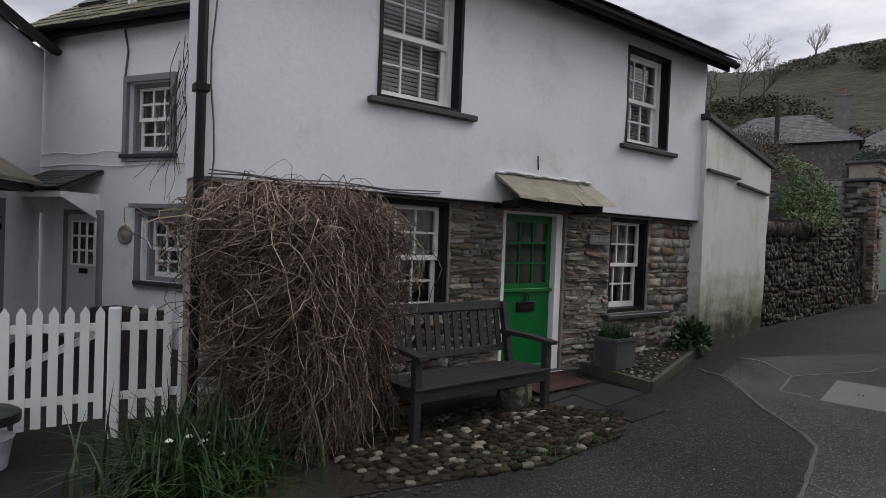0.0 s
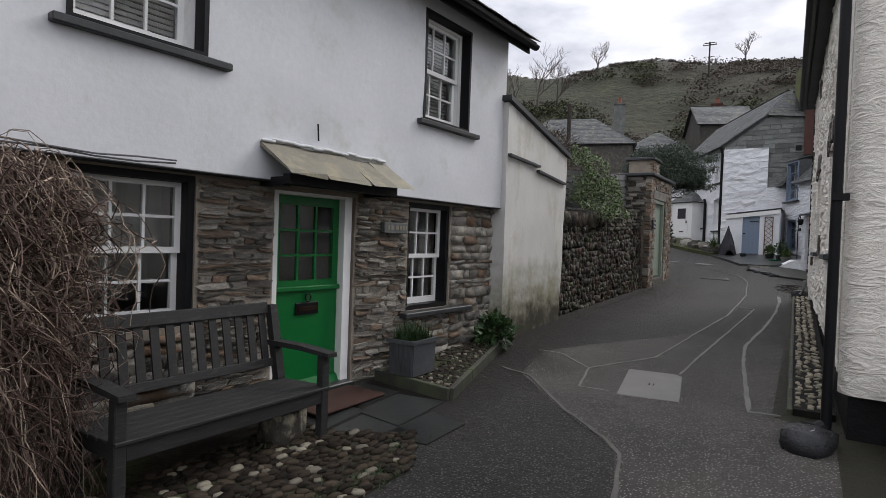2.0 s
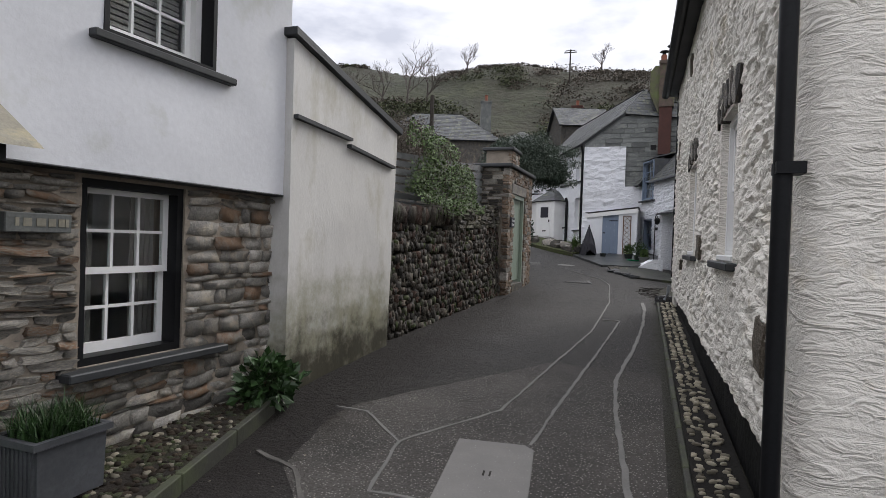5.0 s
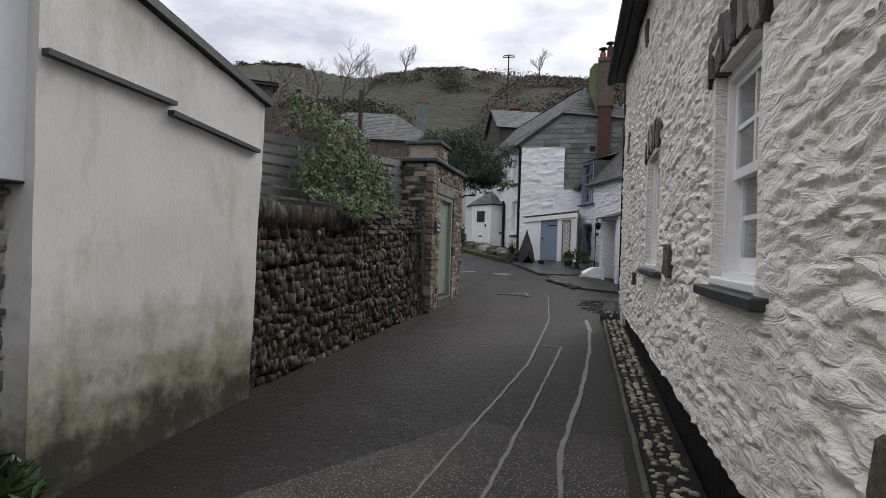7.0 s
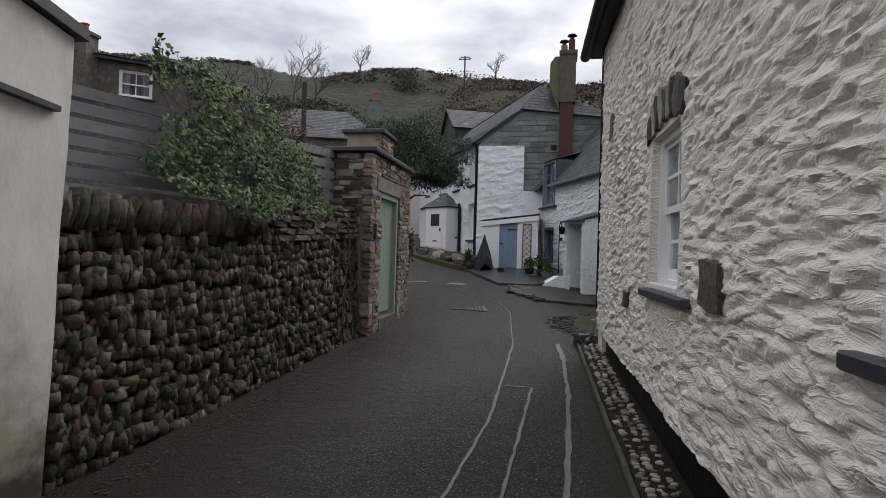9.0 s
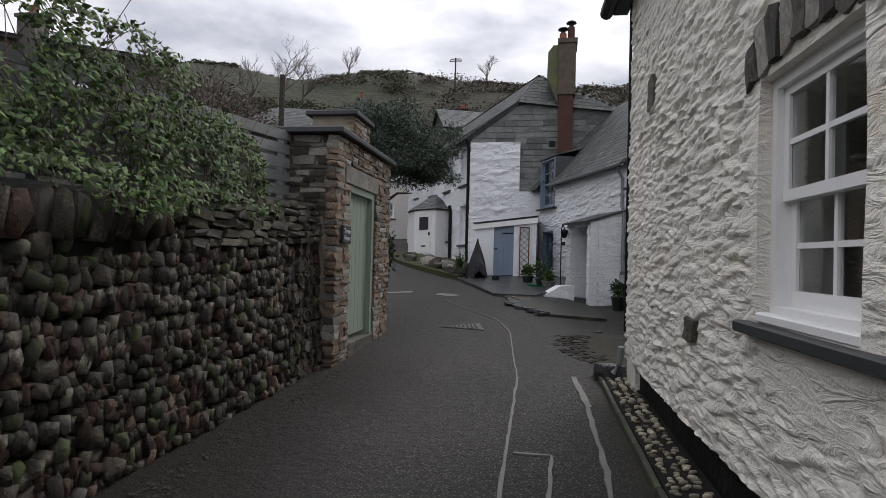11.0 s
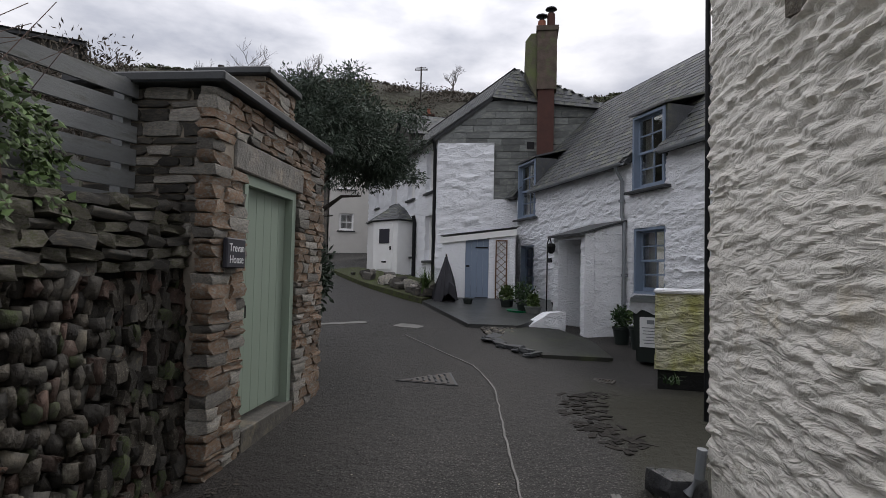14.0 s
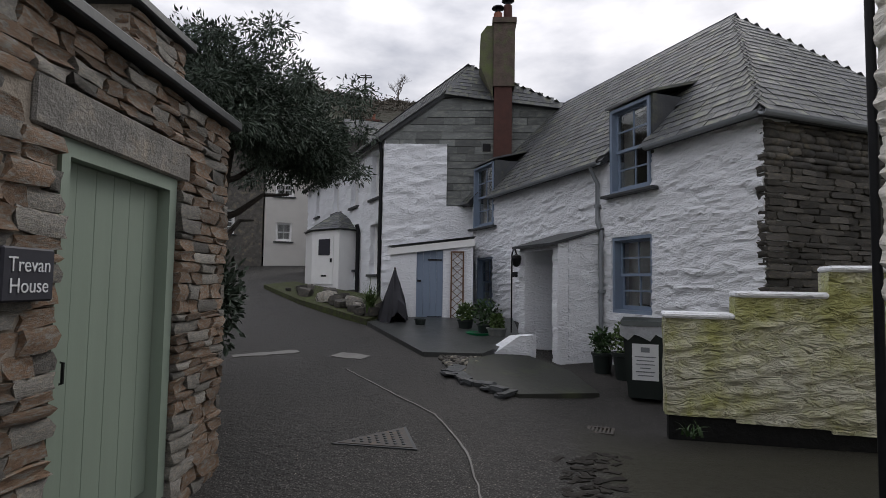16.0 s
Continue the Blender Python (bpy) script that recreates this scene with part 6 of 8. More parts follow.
BED = [(5.28, 3.02), (7.28, 3.56), (7.25, 3.86), (5.42, 3.96)]
bed = thing("raised_bed", pose(0, 0, 0), "low mossy pebbled bed with slate edging under the window", "flower bed")
bm = bmesh.new()
lo, hi = [bm.verts.new((x, y, ground_z(x) - 0.05)) for x, y in BED], [bm.verts.new((x, y, ground_z(x) + 0.09)) for x, y in BED]
bm.faces.new(lo[::-1]), bm.faces.new(hi)
for k in range(4):
    bm.faces.new((lo[k], lo[(k + 1) % 4], hi[(k + 1) % 4], hi[k]))
soil = part("soil", bm, EARTH, bed)
for (ax, ay), (bx, by) in ((BED[3], BED[0]), (BED[0], BED[1])):
    ln, cx = math.hypot(bx - ax, by - ay), (ax + bx) / 2
    pitch = -math.degrees(math.atan2(ground_z(bx) - ground_z(ax), ln))
    n = max(1, round(ln / 0.7))
    for k in range(n):
        m = pose(ax, ay, ground_z(ax) + 0.02, 0, pitch, math.degrees(math.atan2(by - ay, bx - ax)))
        part("edging_slab", boxes((ln * k / n + 0.004, ln * (k + 1) / n - 0.004, -0.03, 0.02, -0.1, 0.09), bevel=0.006), WET_CONCRETE, bed, m=m)

mat_ob = part("door_mat", boxes((-0.4, 0.4, -0.22, 0.22, 0, 0.018), bevel=0.005), MAT_RED, None)
mat_ob.matrix_world = F @ pose(3.42, -0.21, 0.0, 0, -0.5, 2)
tagged(mat_ob, "worn red-brown coir doormat at the green door", "doormat")
BOULDER = surface("lichened_boulder", (0.075, 0.07, 0.058), 0.85, 0.3, 6, 50, 0.6, 0.012, stain=(0.30, 0.28, 0.20), stain_at=0.53, stain_scale=3.5)
boulder = part("boulder", stone_mesh("boulder", 4, 0.4, BOULDER), BOULDER, None)
boulder.matrix_world = trs(3.83, 3.52, 0.05, 0.34, 0.26, 0.3, 5, 9, 20)
tagged(boulder, "rounded pale stone under the bench end", "stone")

# ---- picket gate and fence across the yard ----
PK = front(0.3, 5.0, 1.6, 4.75)
fence = thing("picket_fence", PK, "white painted picket gate and fence across the yard", "fence")


def picket(s, z0, z1, w=0.06, name="picket"):
    bm = prism(bmesh.new(), [(-w / 2, 0), (w / 2, 0), (w / 2, z1 - z0 - 0.05), (0, z1 - z0), (-w / 2, z1 - z0 - 0.05)], "y", -0.012, 0.012)
    part(name, bm, SASH, fence, m=pose(s, 0, z0))


for k in range(13):
    picket(-0.66 + 0.096 * k, -0.09 + 0.008 * k, 0.85)
for s in (0.72, 0.84, 0.95, 1.06):
    picket(s, -0.02, 0.86)
part("post", boxes((0.545, 0.63, -0.05, 0.04, -0.3, 0.84), bevel=0.008), SASH, fence)
part("post", boxes((1.10, 1.32, -0.05, 0.06, -0.3, 0.84), bevel=0.008), SASH, fence)
for z in (0.13, 0.66):
    part("rail", boxes((-0.7, 0.5, 0.012, 0.04, z, z + 0.06)), SASH, fence)
    part("rail", boxes((0.632, 1.1, 0.012, 0.04, z, z + 0.06)), SASH, fence)
part("brace", prism(bmesh.new(), [(-0.62, 0.12), (-0.56, 0.12), (0.5, 0.62), (0.5, 0.69)], "y", 0.041, 0.06), SASH, fence)
yard_bin = thing("bucket", pose(0.12, 4.72, -0.17), "dark bucket with a pale plastic bag by the yard gate", "bucket")
part("bucket", lathe(bmesh.new(), [(0.12, 0), (0.15, 0.2), (0.16, 0.21), (0.145, 0.21)], 16), BAG, yard_bin, smooth=True)
part("lid", lathe(bmesh.new(), [(0.19, 0.31), (0.19, 0.37), (0.14, 0.4)], 16), PLASTIC_DARK, yard_bin, smooth=True)

# ---- neighbour across the yard: door, hood, trims ----
# the neighbour's face runs from the far corner to the near one
def n_at(s):
    return 3.0 - s


ndoor = part("door", boxes((n_at(2.24), n_at(1.62), 0.0, -0.03, -0.3, 1.6)), PALE_GREY, neighbour, "pale grey half-glazed door")
bm = bmesh.new()
d0, d1 = n_at(2.14), n_at(1.68)
for k in range(4):
    x, z = d0 + (d1 - d0) * k / 3, 0.9 + 0.6 * k / 3
    box(bm, x - 0.014, x + 0.014, -0.05, -0.028, 0.9, 1.5)
    box(bm, d0, d1, -0.049, -0.029, z - 0.014, z + 0.014)
part("glazing_bar", bm, SASH, ndoor)
part("pane", boxes((d0, d1, -0.036, -0.031, 0.9, 1.5)), GLASS, ndoor)
# black sheet paints the unlit room behind the glass; the leaf is solid
part("dark_lining", boxes((d0 + 0.01, d1 - 0.01, -0.0308, -0.0302, 0.91, 1.49)), INK, ndoor)
part("letterbox", boxes((n_at(1.98), n_at(1.82), -0.045, -0.03, 0.78, 0.85)), IRON, ndoor)
part("door_frame", boxes((n_at(2.3), n_at(2.242), -0.06, 0.0, -0.3, 1.66), (n_at(1.618), n_at(1.56), -0.06, 0.0, -0.3, 1.66), (n_at(2.242), n_at(1.618), -0.06, 0.0, 1.6, 1.66)), GREY_PAINT, neighbour)
nh = thing("door_hood", NF, "small slated hood on timber brackets over the grey door", "door hood")
hs0, hs1 = n_at(2.7), n_at(1.6)
roof_plane(nh, "roof", (hs0, -0.6, 1.92), (hs1, -0.6, 1.92), (hs1, 0.0, 2.2), (hs0, 0.0, 2.2), 0.2, 0.11, 40, seed=81, thick=0.04)
part("fascia", boxes((hs0, hs1, -0.58, -0.55, 1.80, 1.87)), SASH, nh)
for s in (hs0 + 0.05, hs1 - 0.1):
    part("bracket", prism(bmesh.new(), [(0.0, 1.55), (-0.05, 1.55), (-0.55, 1.82), (-0.55, 1.88), (0.0, 1.88)], "x", s, s + 0.05), SASH, nh)
for a, b, c, d in ((n_at(1.2), n_at(0.28), 2.32, 3.45), (n_at(0.92), n_at(0.0), 0.65, 1.7)):
    bm = bmesh.new()
    for r in ((a, a + 0.07, c, d), (b - 0.07, b, c, d), (a + 0.07, b - 0.07, d - 0.08, d), (a + 0.07, b - 0.07, c, c + 0.05)):
        box(bm, r[0], r[1], -0.05, 0.0, r[2], r[3])
    part("window_surround", bm, GREY_PAINT, neighbour)
part("hood_mould", boxes((n_at(0.98), n_at(0.0), -0.1, 0.0, 1.702, 1.76)), GREY_PAINT, neighbour)
roundel = thing("wall_roundel", NF @ pose(n_at(1.14), -0.002, 1.34, 90, 0, 0), "round brass-coloured plaque on the white wall", "plaque")
part("disc", lathe(bmesh.new(), [(0.13, 0), (0.13, 0.02), (0.1, 0.035), (0.09, 0.025), (0.05, 0.025), (0.035, 0.04)], 20), LICHEN_SLATE, roundel, smooth=True)
gutter(neighbour, (-0.2, -0.22, 4.17), (3.8, -0.22, 4.17))
slab_part("fascia", neighbour, -0.2, 3.8, -0.17, -0.14, 4.04, 4.17, BLACK)
part("dormer", boxes((1.5, 2.6, 0.35, 1.5, 4.5, 5.4)), SLATE, neighbour)
sash_window(neighbour, 1.55, 2.55, 4.42, 5.35, 0.2, 3, (2, 2), SASH, SASH, 0.02, None, "dormer_window")
part("skylight", boxes((0.15, 0.75, -0.35, 0.35, 0, 0.06)), SILL, neighbour, m=pose(0, 0.75, 4.98, 40, 0, 0))
for k, (z, s0, s1) in enumerate(((2.45, 1.25, 3.0), (2.28, 0.0, 3.0))):
    pts = [Vector((n_at(s0 + (s1 - s0) * i / 10), -0.02, z + 0.02 * math.sin(i * 1.1))) for i in range(11)]
    part("cable", tube(bmesh.new(), pts, 0.012, 5), SASH, neighbour)
part("cable", tube(bmesh.new(), [Vector((n_at(1.22), -0.02, 3.35)), Vector((n_at(1.16), -0.02, 3.8)), Vector((n_at(1.24), -0.02, 4.1))], 0.014, 5), CABLE, neighbour)
part("plant_box", boxes((n_at(1.05), n_at(0.1), -0.55, -0.2, -0.3, 0.42)), BARK, neighbour)
vine = thing("bare_vine", NF, "thin leafless vine trailing down the white wall", "vine")
data = ([], [])
rng = random.Random(31)


def trail(s, r):
    p = Vector((n_at(r.uniform(0.0, 0.25)), -0.08, r.uniform(2.6, 4.0)))
    pts, d = [p], Vector((r.uniform(-0.35, 0.15), r.uniform(-0.3, 0.0), -0.9)).normalized()
    for _ in range(9):
        d = (d + Vector((r.uniform(-0.4, 0.4), r.uniform(-0.2, 0.2), r.uniform(-0.5, 0.15)))).normalized()
        p = p + d * 0.11
        p.y = min(p.y, -0.04)
        pts.append(p)
    return pts, 0.006


stems(data, rng, range(22), trail)
part("stem_mass", raw("stem_mass", *data), BARK, vine, kind="stuff")

# side cottage: dark door, slate hood, number, gutter
gutter(side_house, (0, -0.24, 3.92), (7.6, -0.24, 3.92), BLACK, 0.07)
NS = 7.22
part("door_panel", boxes((NS - 2.3, NS - 1.2, -0.04, 0.0, -0.3, 1.75)), GREY_PAINT, side_house, "grey painted door surround")
text_part("house_number", "25", 0.26, IRON, side_house, pose(NS - 1.45, -0.05, 1.42, 90, 0, 0), 0.01, "black iron number 25")
sh = thing("door_hood", NWF, "slate slab hood on black timber over the side door", "door hood")
part("slate", prism(bmesh.new(), [(-0.45, 1.93), (-0.45, 1.97), (0, 2.25), (0, 2.21)], "x", NS - 3.2, NS - 1.2), LICHEN_SLATE, sh)
part("beam", boxes((NS - 3.1, NS - 1.3, -0.38, -0.3, 1.84, 1.93), (NS - 1.4, NS - 1.3, -0.3, 0.0, 1.84, 1.93)), BLACK, sh)

# ---- gateway door, sign ----
gdoor = part("gate_door", boxes((0.55, 0.70, 0.10, 0.14, 0.66, 2.44)), SAGE, gate_house, "sage green boarded gate door")
for k in range(1, 6):
    part("board", boxes((0.55 + 0.152 * k, 0.55 + 0.152 * k + 0.149, 0.10, 0.14, 0.66, 2.44), bevel=0.002), SAGE, gdoor)
part("handle", tube(bmesh.new(), [Vector((0.6, 0.09, 1.42)), Vector((0.6, 0.05, 1.43)), Vector((0.6, 0.05, 1.52)), Vector((0.6, 0.09, 1.53))], 0.008, 6), IRON, gdoor, "black iron handle")
part("door_frame", boxes((0.49, 0.548, 0.03, 0.2, 0.6, 2.52), (1.464, 1.55, 0.03, 0.2, 0.6, 2.52), (0.548, 1.464, 0.03, 0.2, 2.442, 2.52)), SAGE, gate_house, "sage green door frame")
slab_part("threshold", gate_house, 0.5, 1.54, -0.0, 0.3, 0.35, 0.6, DARK_SLATESTONE)
sign = thing("house_sign", G @ pose(0.235, -0.025, 1.91), "black slate house sign lettered in white", "sign")
part("board", boxes((-0.14, 0.14, -0.02, 0.015, -0.105, 0.105), bevel=0.008), INK, sign)
text_part("lettering", "Trevan", 0.08, LABEL, sign, pose(0, -0.022, 0.036, 90, 0, 0), 0.001)
text_part("lettering", "House", 0.08, LABEL, sign, pose(0, -0.022, -0.045, 90, 0, 0), 0.001)

# ---- slatted fence behind the wall ----
fence2 = thing("board_fence", front(9.9, 4.24, 15.05, 4.12), "weathered grey horizontal board fence", "fence")
for k in range(7):
    z = 2.0 + 0.155 * k
    zl = 1.93 + 0.105 * k
    bm = prism(bmesh.new(), [(0.0, zl), (5.05, z + 0.02), (5.05, z + 0.132), (0.0, zl + 0.076)], "y", -0.012, 0.012)
    part("board", bm, FENCE_WOOD, fence2)
for x in (0.1, 1.75, 3.4, 4.98):
    part("post", boxes((x - 0.04, x + 0.04, 0.013, 0.09, 1.2, 2.62 + 0.09 * x)), FENCE_WOOD, fence2)

# ---- rough house: pipes, lintels, bare stones, cobbled strip ----
down_pipe(rough_house, "drain_pipe", [(RL - 0.03, -0.06, 0.0), (RL - 0.03, -0.06, 4.35)], 0.037, BLACK, ((RL - 0.03, -0.05, 1.8), (RL - 0.03, -0.05, 3.6)))
part("pipe_shoe", tube(bmesh.new(), [Vector((RL - 0.03, -0.06, 0.1)), Vector((RL - 0.02, -0.13, 0.06)), Vector((RL - 0.0, -0.22, 0.07))], 0.06, 10), BLACK, rough_house)
down_pipe(rough_house, "waste_pipe", [(0.04, -0.05, 0.8), (0.02, -0.06, 0.62), (0.0, -0.12, 0.52)], 0.03, GREY_PAINT)
rng = random.Random(14)
for s0, s1, z in ((3.16, 4.24, 2.52), (6.12, 7.16, 2.5)):
    n = 9
    for k in range(n):
        t = (k + 0.5) / n
        h = 0.22 + rng.uniform(-0.03, 0.04)
        arch = 0.075 * math.sin(t * math.pi) - 0.015
        part("lintel_stone", stone_mesh("lintel_stone", 300 + k, 0.85, STONE if k % 2 else DARK_SLATESTONE), STONE, rough_house, m=trs(s0 + (s1 - s0) * t, 0.05, z + arch + h / 2, (s1 - s0) / n * 0.94, 0.15, h * 1.05, 0, (t - 0.5) * 30, 0))
for s, z, w, h in ((4.81, 1.5, 0.34, 0.26), (1.05, 3.12, 0.26, 0.3), (2.30, 1.25, 0.22, 0.15), (8.17, 0.99, 0.2, 0.3), (2.91, 3.98, 0.16, 0.3)):
    part("bare_stone", stone_mesh("bare_stone", int(s * 50), 0.85, BARE_STONE), BARE_STONE, rough_house, m=trs(s, 0.016, z, w, 0.09, h, 0, rng.uniform(-6, 6), 0))
STRIP = front(15.15, 0.48, 6.6, 0.38)
strip = thing("cobble_strip", STRIP, "narrow pebbled strip with stone kerb beside the black plinth", "cobbles", kind="structure")


def strip_z(s):
    return ground_z(15.15 - s)


bm = bmesh.new()
rows = []
for k in range(41):
    s = 8.55 * k / 40
    z = strip_z(s)
    rows.append([bm.verts.new(p) for p in ((s, -0.098, z - 0.1), (s, -0.098, z + 0.062), (s, -0.05, z + 0.062), (s, 0.2, z + 0.06), (s, 0.2, z - 0.1))])
for a, b in zip(rows, rows[1:]):
    for k in range(4):
        bm.faces.new((a[k], b[k], b[k + 1], a[k + 1]))
bm.faces.new(rows[0]), bm.faces.new(rows[-1][::-1])
bedding = part("bedding", bm, GULLY, strip, "dark earth and mortar bedding")
for k in range(12):
    s = 8.55 * k / 12
    m = pose(s, -0.12, strip_z(s + 0.35), 0, math.degrees(math.atan2(strip_z(s) - strip_z(s + 0.7), 0.7)), rng.uniform(-0.4, 0.4))
    part("kerb_stone", boxes((0.004, 8.55 / 12 - 0.004, -0.022, 0.02, -0.12, 0.072), bevel=0.008), WET_CONCRETE, strip, m=m)
PEB = [stone_mesh("pebble", 500 + k, 0.25, STRIP_PEBBLE if k % 3 else PEBBLE_PALE) for k in range(6)]
items = []
for k in range(190):
    row = 8.45 * (1 - k / 190) + 0.03
    for y in (-0.05, 0.03, 0.11):
        s = row + rng.uniform(-0.012, 0.012)
        a = rng.uniform(0.028, 0.052)
        if rng.random() < 0.8:
            items.append(trs(s, y + rng.uniform(-0.02, 0.02), strip_z(s) + 0.068, a * 0.42, a * 1.15, a * 0.6, 0, 0, rng.uniform(-24, 24)))
pieces("pebble", bedding, items, PEB, 300, "pebble_rest")
sack = part("rubble_sack", stone_mesh("rubble_sack", 8, 0.45, SACK), SACK, None)
sack.matrix_world = trs(5.84, 0.37, 0.06, 0.42, 0.3, 0.2, 0, 4, -20)
# pale tubes stand in for highlights along the black plastic's folds
for k in range(3):
    pts = [Vector((-0.42 + 0.12 * i, -0.3 + 0.22 * k + 0.05 * math.sin(i * 1.3 + k), 0.0)) for i in range(8)]
    pts = [Vector((p.x, p.y, 0.5 * math.sqrt(max(0.05, 1 - (p.x / 0.55) ** 2 - (p.y / 0.6) ** 2)))) for p in pts]
    part("crease", tube(bmesh.new(), pts, 0.014, 5, 0.006), BAG, sack, "crease with its sheen painted pale")
tagged(sack, "shiny black plastic sack at the foot of the drainpipe", "sack")
sack2 = part("drain_hopper", stone_mesh("drain_hopper", 9, 0.5, SACK), SACK, None)
sack2.matrix_world = trs(15.1, 0.5, 0.49, 0.4, 0.28, 0.18, 0, 6, 10)
tagged(sack2, "black bundle at the far foot of the wall", "sack")


def wheelie_bin(m, label, bagged=True, notice=False):
    t = thing("wheelie_bin", m, label, "bin")
    bm = bmesh.new()
    ring = lambda w, d, z: [bm.verts.new(p) for p in ((-w, -d, z), (w, -d, z), (w, d, z), (-w, d, z))]
    rows = [ring(0.20, 0.20, 0.04), ring(0.235, 0.24, 0.5), ring(0.255, 0.26, 0.85), ring(0.275, 0.28, 0.87), ring(0.275, 0.28, 0.91)]
    for a, b in zip(rows, rows[1:]):
        for k in range(4):
            bm.faces.new((a[k], a[(k + 1) % 4], b[(k + 1) % 4], b[k]))
    bm.faces.new(rows[0][::-1]), bm.faces.new(rows[-1])
    bmesh.ops.bevel(bm, geom=[e for e in bm.edges if abs(e.verts[0].co.z - e.verts[1].co.z) > 0.03], offset=0.03, segments=2, affect="EDGES")
    part("body", bm, PLASTIC_DARK, t)
    part("lid", prism(bmesh.new(), [(-0.3, 0.912), (0.29, 0.912), (0.29, 0.96), (0.1, 1.0), (-0.27, 0.97)], "x", -0.28, 0.28), PLASTIC_DARK, t, "dark bin lid")
    for s in (-0.22, 0.18):
        part("wheel", tube(bmesh.new(), [Vector((s, 0.2, 0.09)), Vector((s + 0.04, 0.2, 0.09))], 0.09, 14), IRON, t)
    part("handle", tube(bmesh.new(), [Vector((-0.2, 0.31, 0.9)), Vector((0.2, 0.31, 0.9))], 0.014, 8), PLASTIC_DARK, t)
    if bagged:
        bm = bmesh.new()
        rr = random.Random(3)
        lo, hi = [], []
        for k in range(32):
            a = k * math.tau / 32
            c, s = math.cos(a), math.sin(a)
            q = 0.29 / max(abs(c), abs(s))
            lo.append(bm.verts.new((c * q, s * q, 0.78 + rr.uniform(-0.05, 0.05))))
            hi.append(bm.verts.new((c * q * 1.0, s * q, 0.925)))
        for k in range(32):
            bm.faces.new((lo[k], lo[(k + 1) % 32], hi[(k + 1) % 32], hi[k]))
        bmesh.ops.solidify(bm, geom=bm.faces[:], thickness=0.004)
        part("bag_rim", bm, BAG, t, "pale plastic bag folded over the rim")
    if notice:
        n = part("notice", boxes((-0.15, 0.15, -0.004, 0.0, 0.26, 0.70)), LABEL, t, "white printed notice", m=pose(0, -0.2, 0.0, 5, 0, 0))
        part("mark", boxes((-0.05, 0.05, -0.006, -0.004, 0.60, 0.66)), GREY_PAINT, n)
        for k, w in enumerate((0.12, 0.1, 0.11, 0.06, 0.11, 0.09)):
            part("text_line", boxes((-w, w, -0.006, -0.004, 0.55 - 0.045 * k - 0.012, 0.55 - 0.045 * k)), GREY_PAINT, n)
    return t


wheelie_bin(pose(5.84, -0.36, 0.0, 0, 0, -75) @ Matrix.Diagonal((0.7, 0.7, 0.7, 1)), "small dark bin lined with a pale bag by the wall")
wheelie_bin(pose(20.12, -0.66, road_z(20.12, -0.66), 0, 0, -112), "dark wheeled bin with a white notice and bag rim", True, True)

# ---- three-cornered drain cover in the lane ----
cover = thing("drain_cover", pose(17.9, 2.35, road_z(17.9, 2.35) + 0.004, 0, -4.5, 0), "three-cornered studded cast iron drain cover set in the lane", "drain cover")
CORNERS = [(-0.12, 0.43), (-0.23, -0.29), (0.33, -0.16)]
part("frame", prism(bmesh.new(), CORNERS, "z", -0.03, 0.004), SILL, cover)
part("plate", prism(bmesh.new(), [(x * 0.88 - 0.001, y * 0.88 - 0.001) for x, y in CORNERS], "z", 0.004, 0.009), DARK_IRON, cover)
for i in range(7):
    for j in range(7 - i):
        u, v_ = 0.1 + 0.8 * i / 6, 0.1 + 0.8 * j / 6
        w_ = 1 - u * 0.9 - v_ * 0.9
        if w_ < 0.06:
            continue
        x, y = [0.82 * (CORNERS[0][q] * u * 0.9 + CORNERS[1][q] * v_ * 0.9 + CORNERS[2][q] * w_) for q in (0, 1)]
        part("stud", lathe(bmesh.new(), [(0.017, 0.0), (0.016, 0.006), (0.011, 0.008)], 8), SILL, cover, m=pose(x, y, 0.009))

drain = thing("drain_grate", pose(18.62, 0.32, road_z(18.62, 0.32) + 0.004, 0, 0, -20), "small dark iron drain grate in the lane's edge", "drain")
part("frame", boxes((-0.13, 0.13, -0.13, -0.1, -0.03, 0.012), (-0.13, 0.13, 0.1, 0.13, -0.03, 0.012), (-0.13, -0.1, -0.1, 0.1, -0.03, 0.012), (0.1, 0.13, -0.1, 0.1, -0.03, 0.012)), DARK_IRON, drain)
for k in range(5):
    part("bar", boxes((-0.1, 0.1, -0.085 + 0.038 * k, -0.067 + 0.038 * k, -0.03, 0.009)), DARK_IRON, drain)

# ---- yellowed stepped wall ----
YF = front(18.48, -0.26, 17.55, -3.2)
ywall = thing("stepped_wall", YF, "low stepped wall, lumpy limewash yellow-green with algae", "wall")
for k, (a, b, h) in enumerate(((0.0, 0.61, 1.67), (0.61, 1.37, 1.88), (1.37, 3.1, 2.12))):
    me = wall_mesh("block", a + 0.001, b - 0.001, 0.70 - 0.03 * k, h - 0.06, (), 0.3, 0.03, lambda x, z: daubed(x, z, 0.4, 0.24, 0.25, 0.032, 4.4), None, None, MOSSY_WHITE)
    part("block", me, MOSSY_WHITE, ywall, smooth=True)
    bm = box(bmesh.new(), a - (0.02 if k == 0 else 0), b, -0.03, 0.33, h - 0.058, h, bevel=0.02)
    part("cap", bm, COTTAGE_WHITE, ywall, "whitewashed rounded cap")
part("plinth", boxes((0.03, 3.1, 0.03, 0.27, 0.3, 0.7)), TAR, ywall, "black plinth")
end = wall_mesh("end_face", 0.0, 0.3, 0.7, 1.61, (), 0.02, 0.06, lumps(0.015, 0.2, 30), None, None, MOSSY_WHITE)
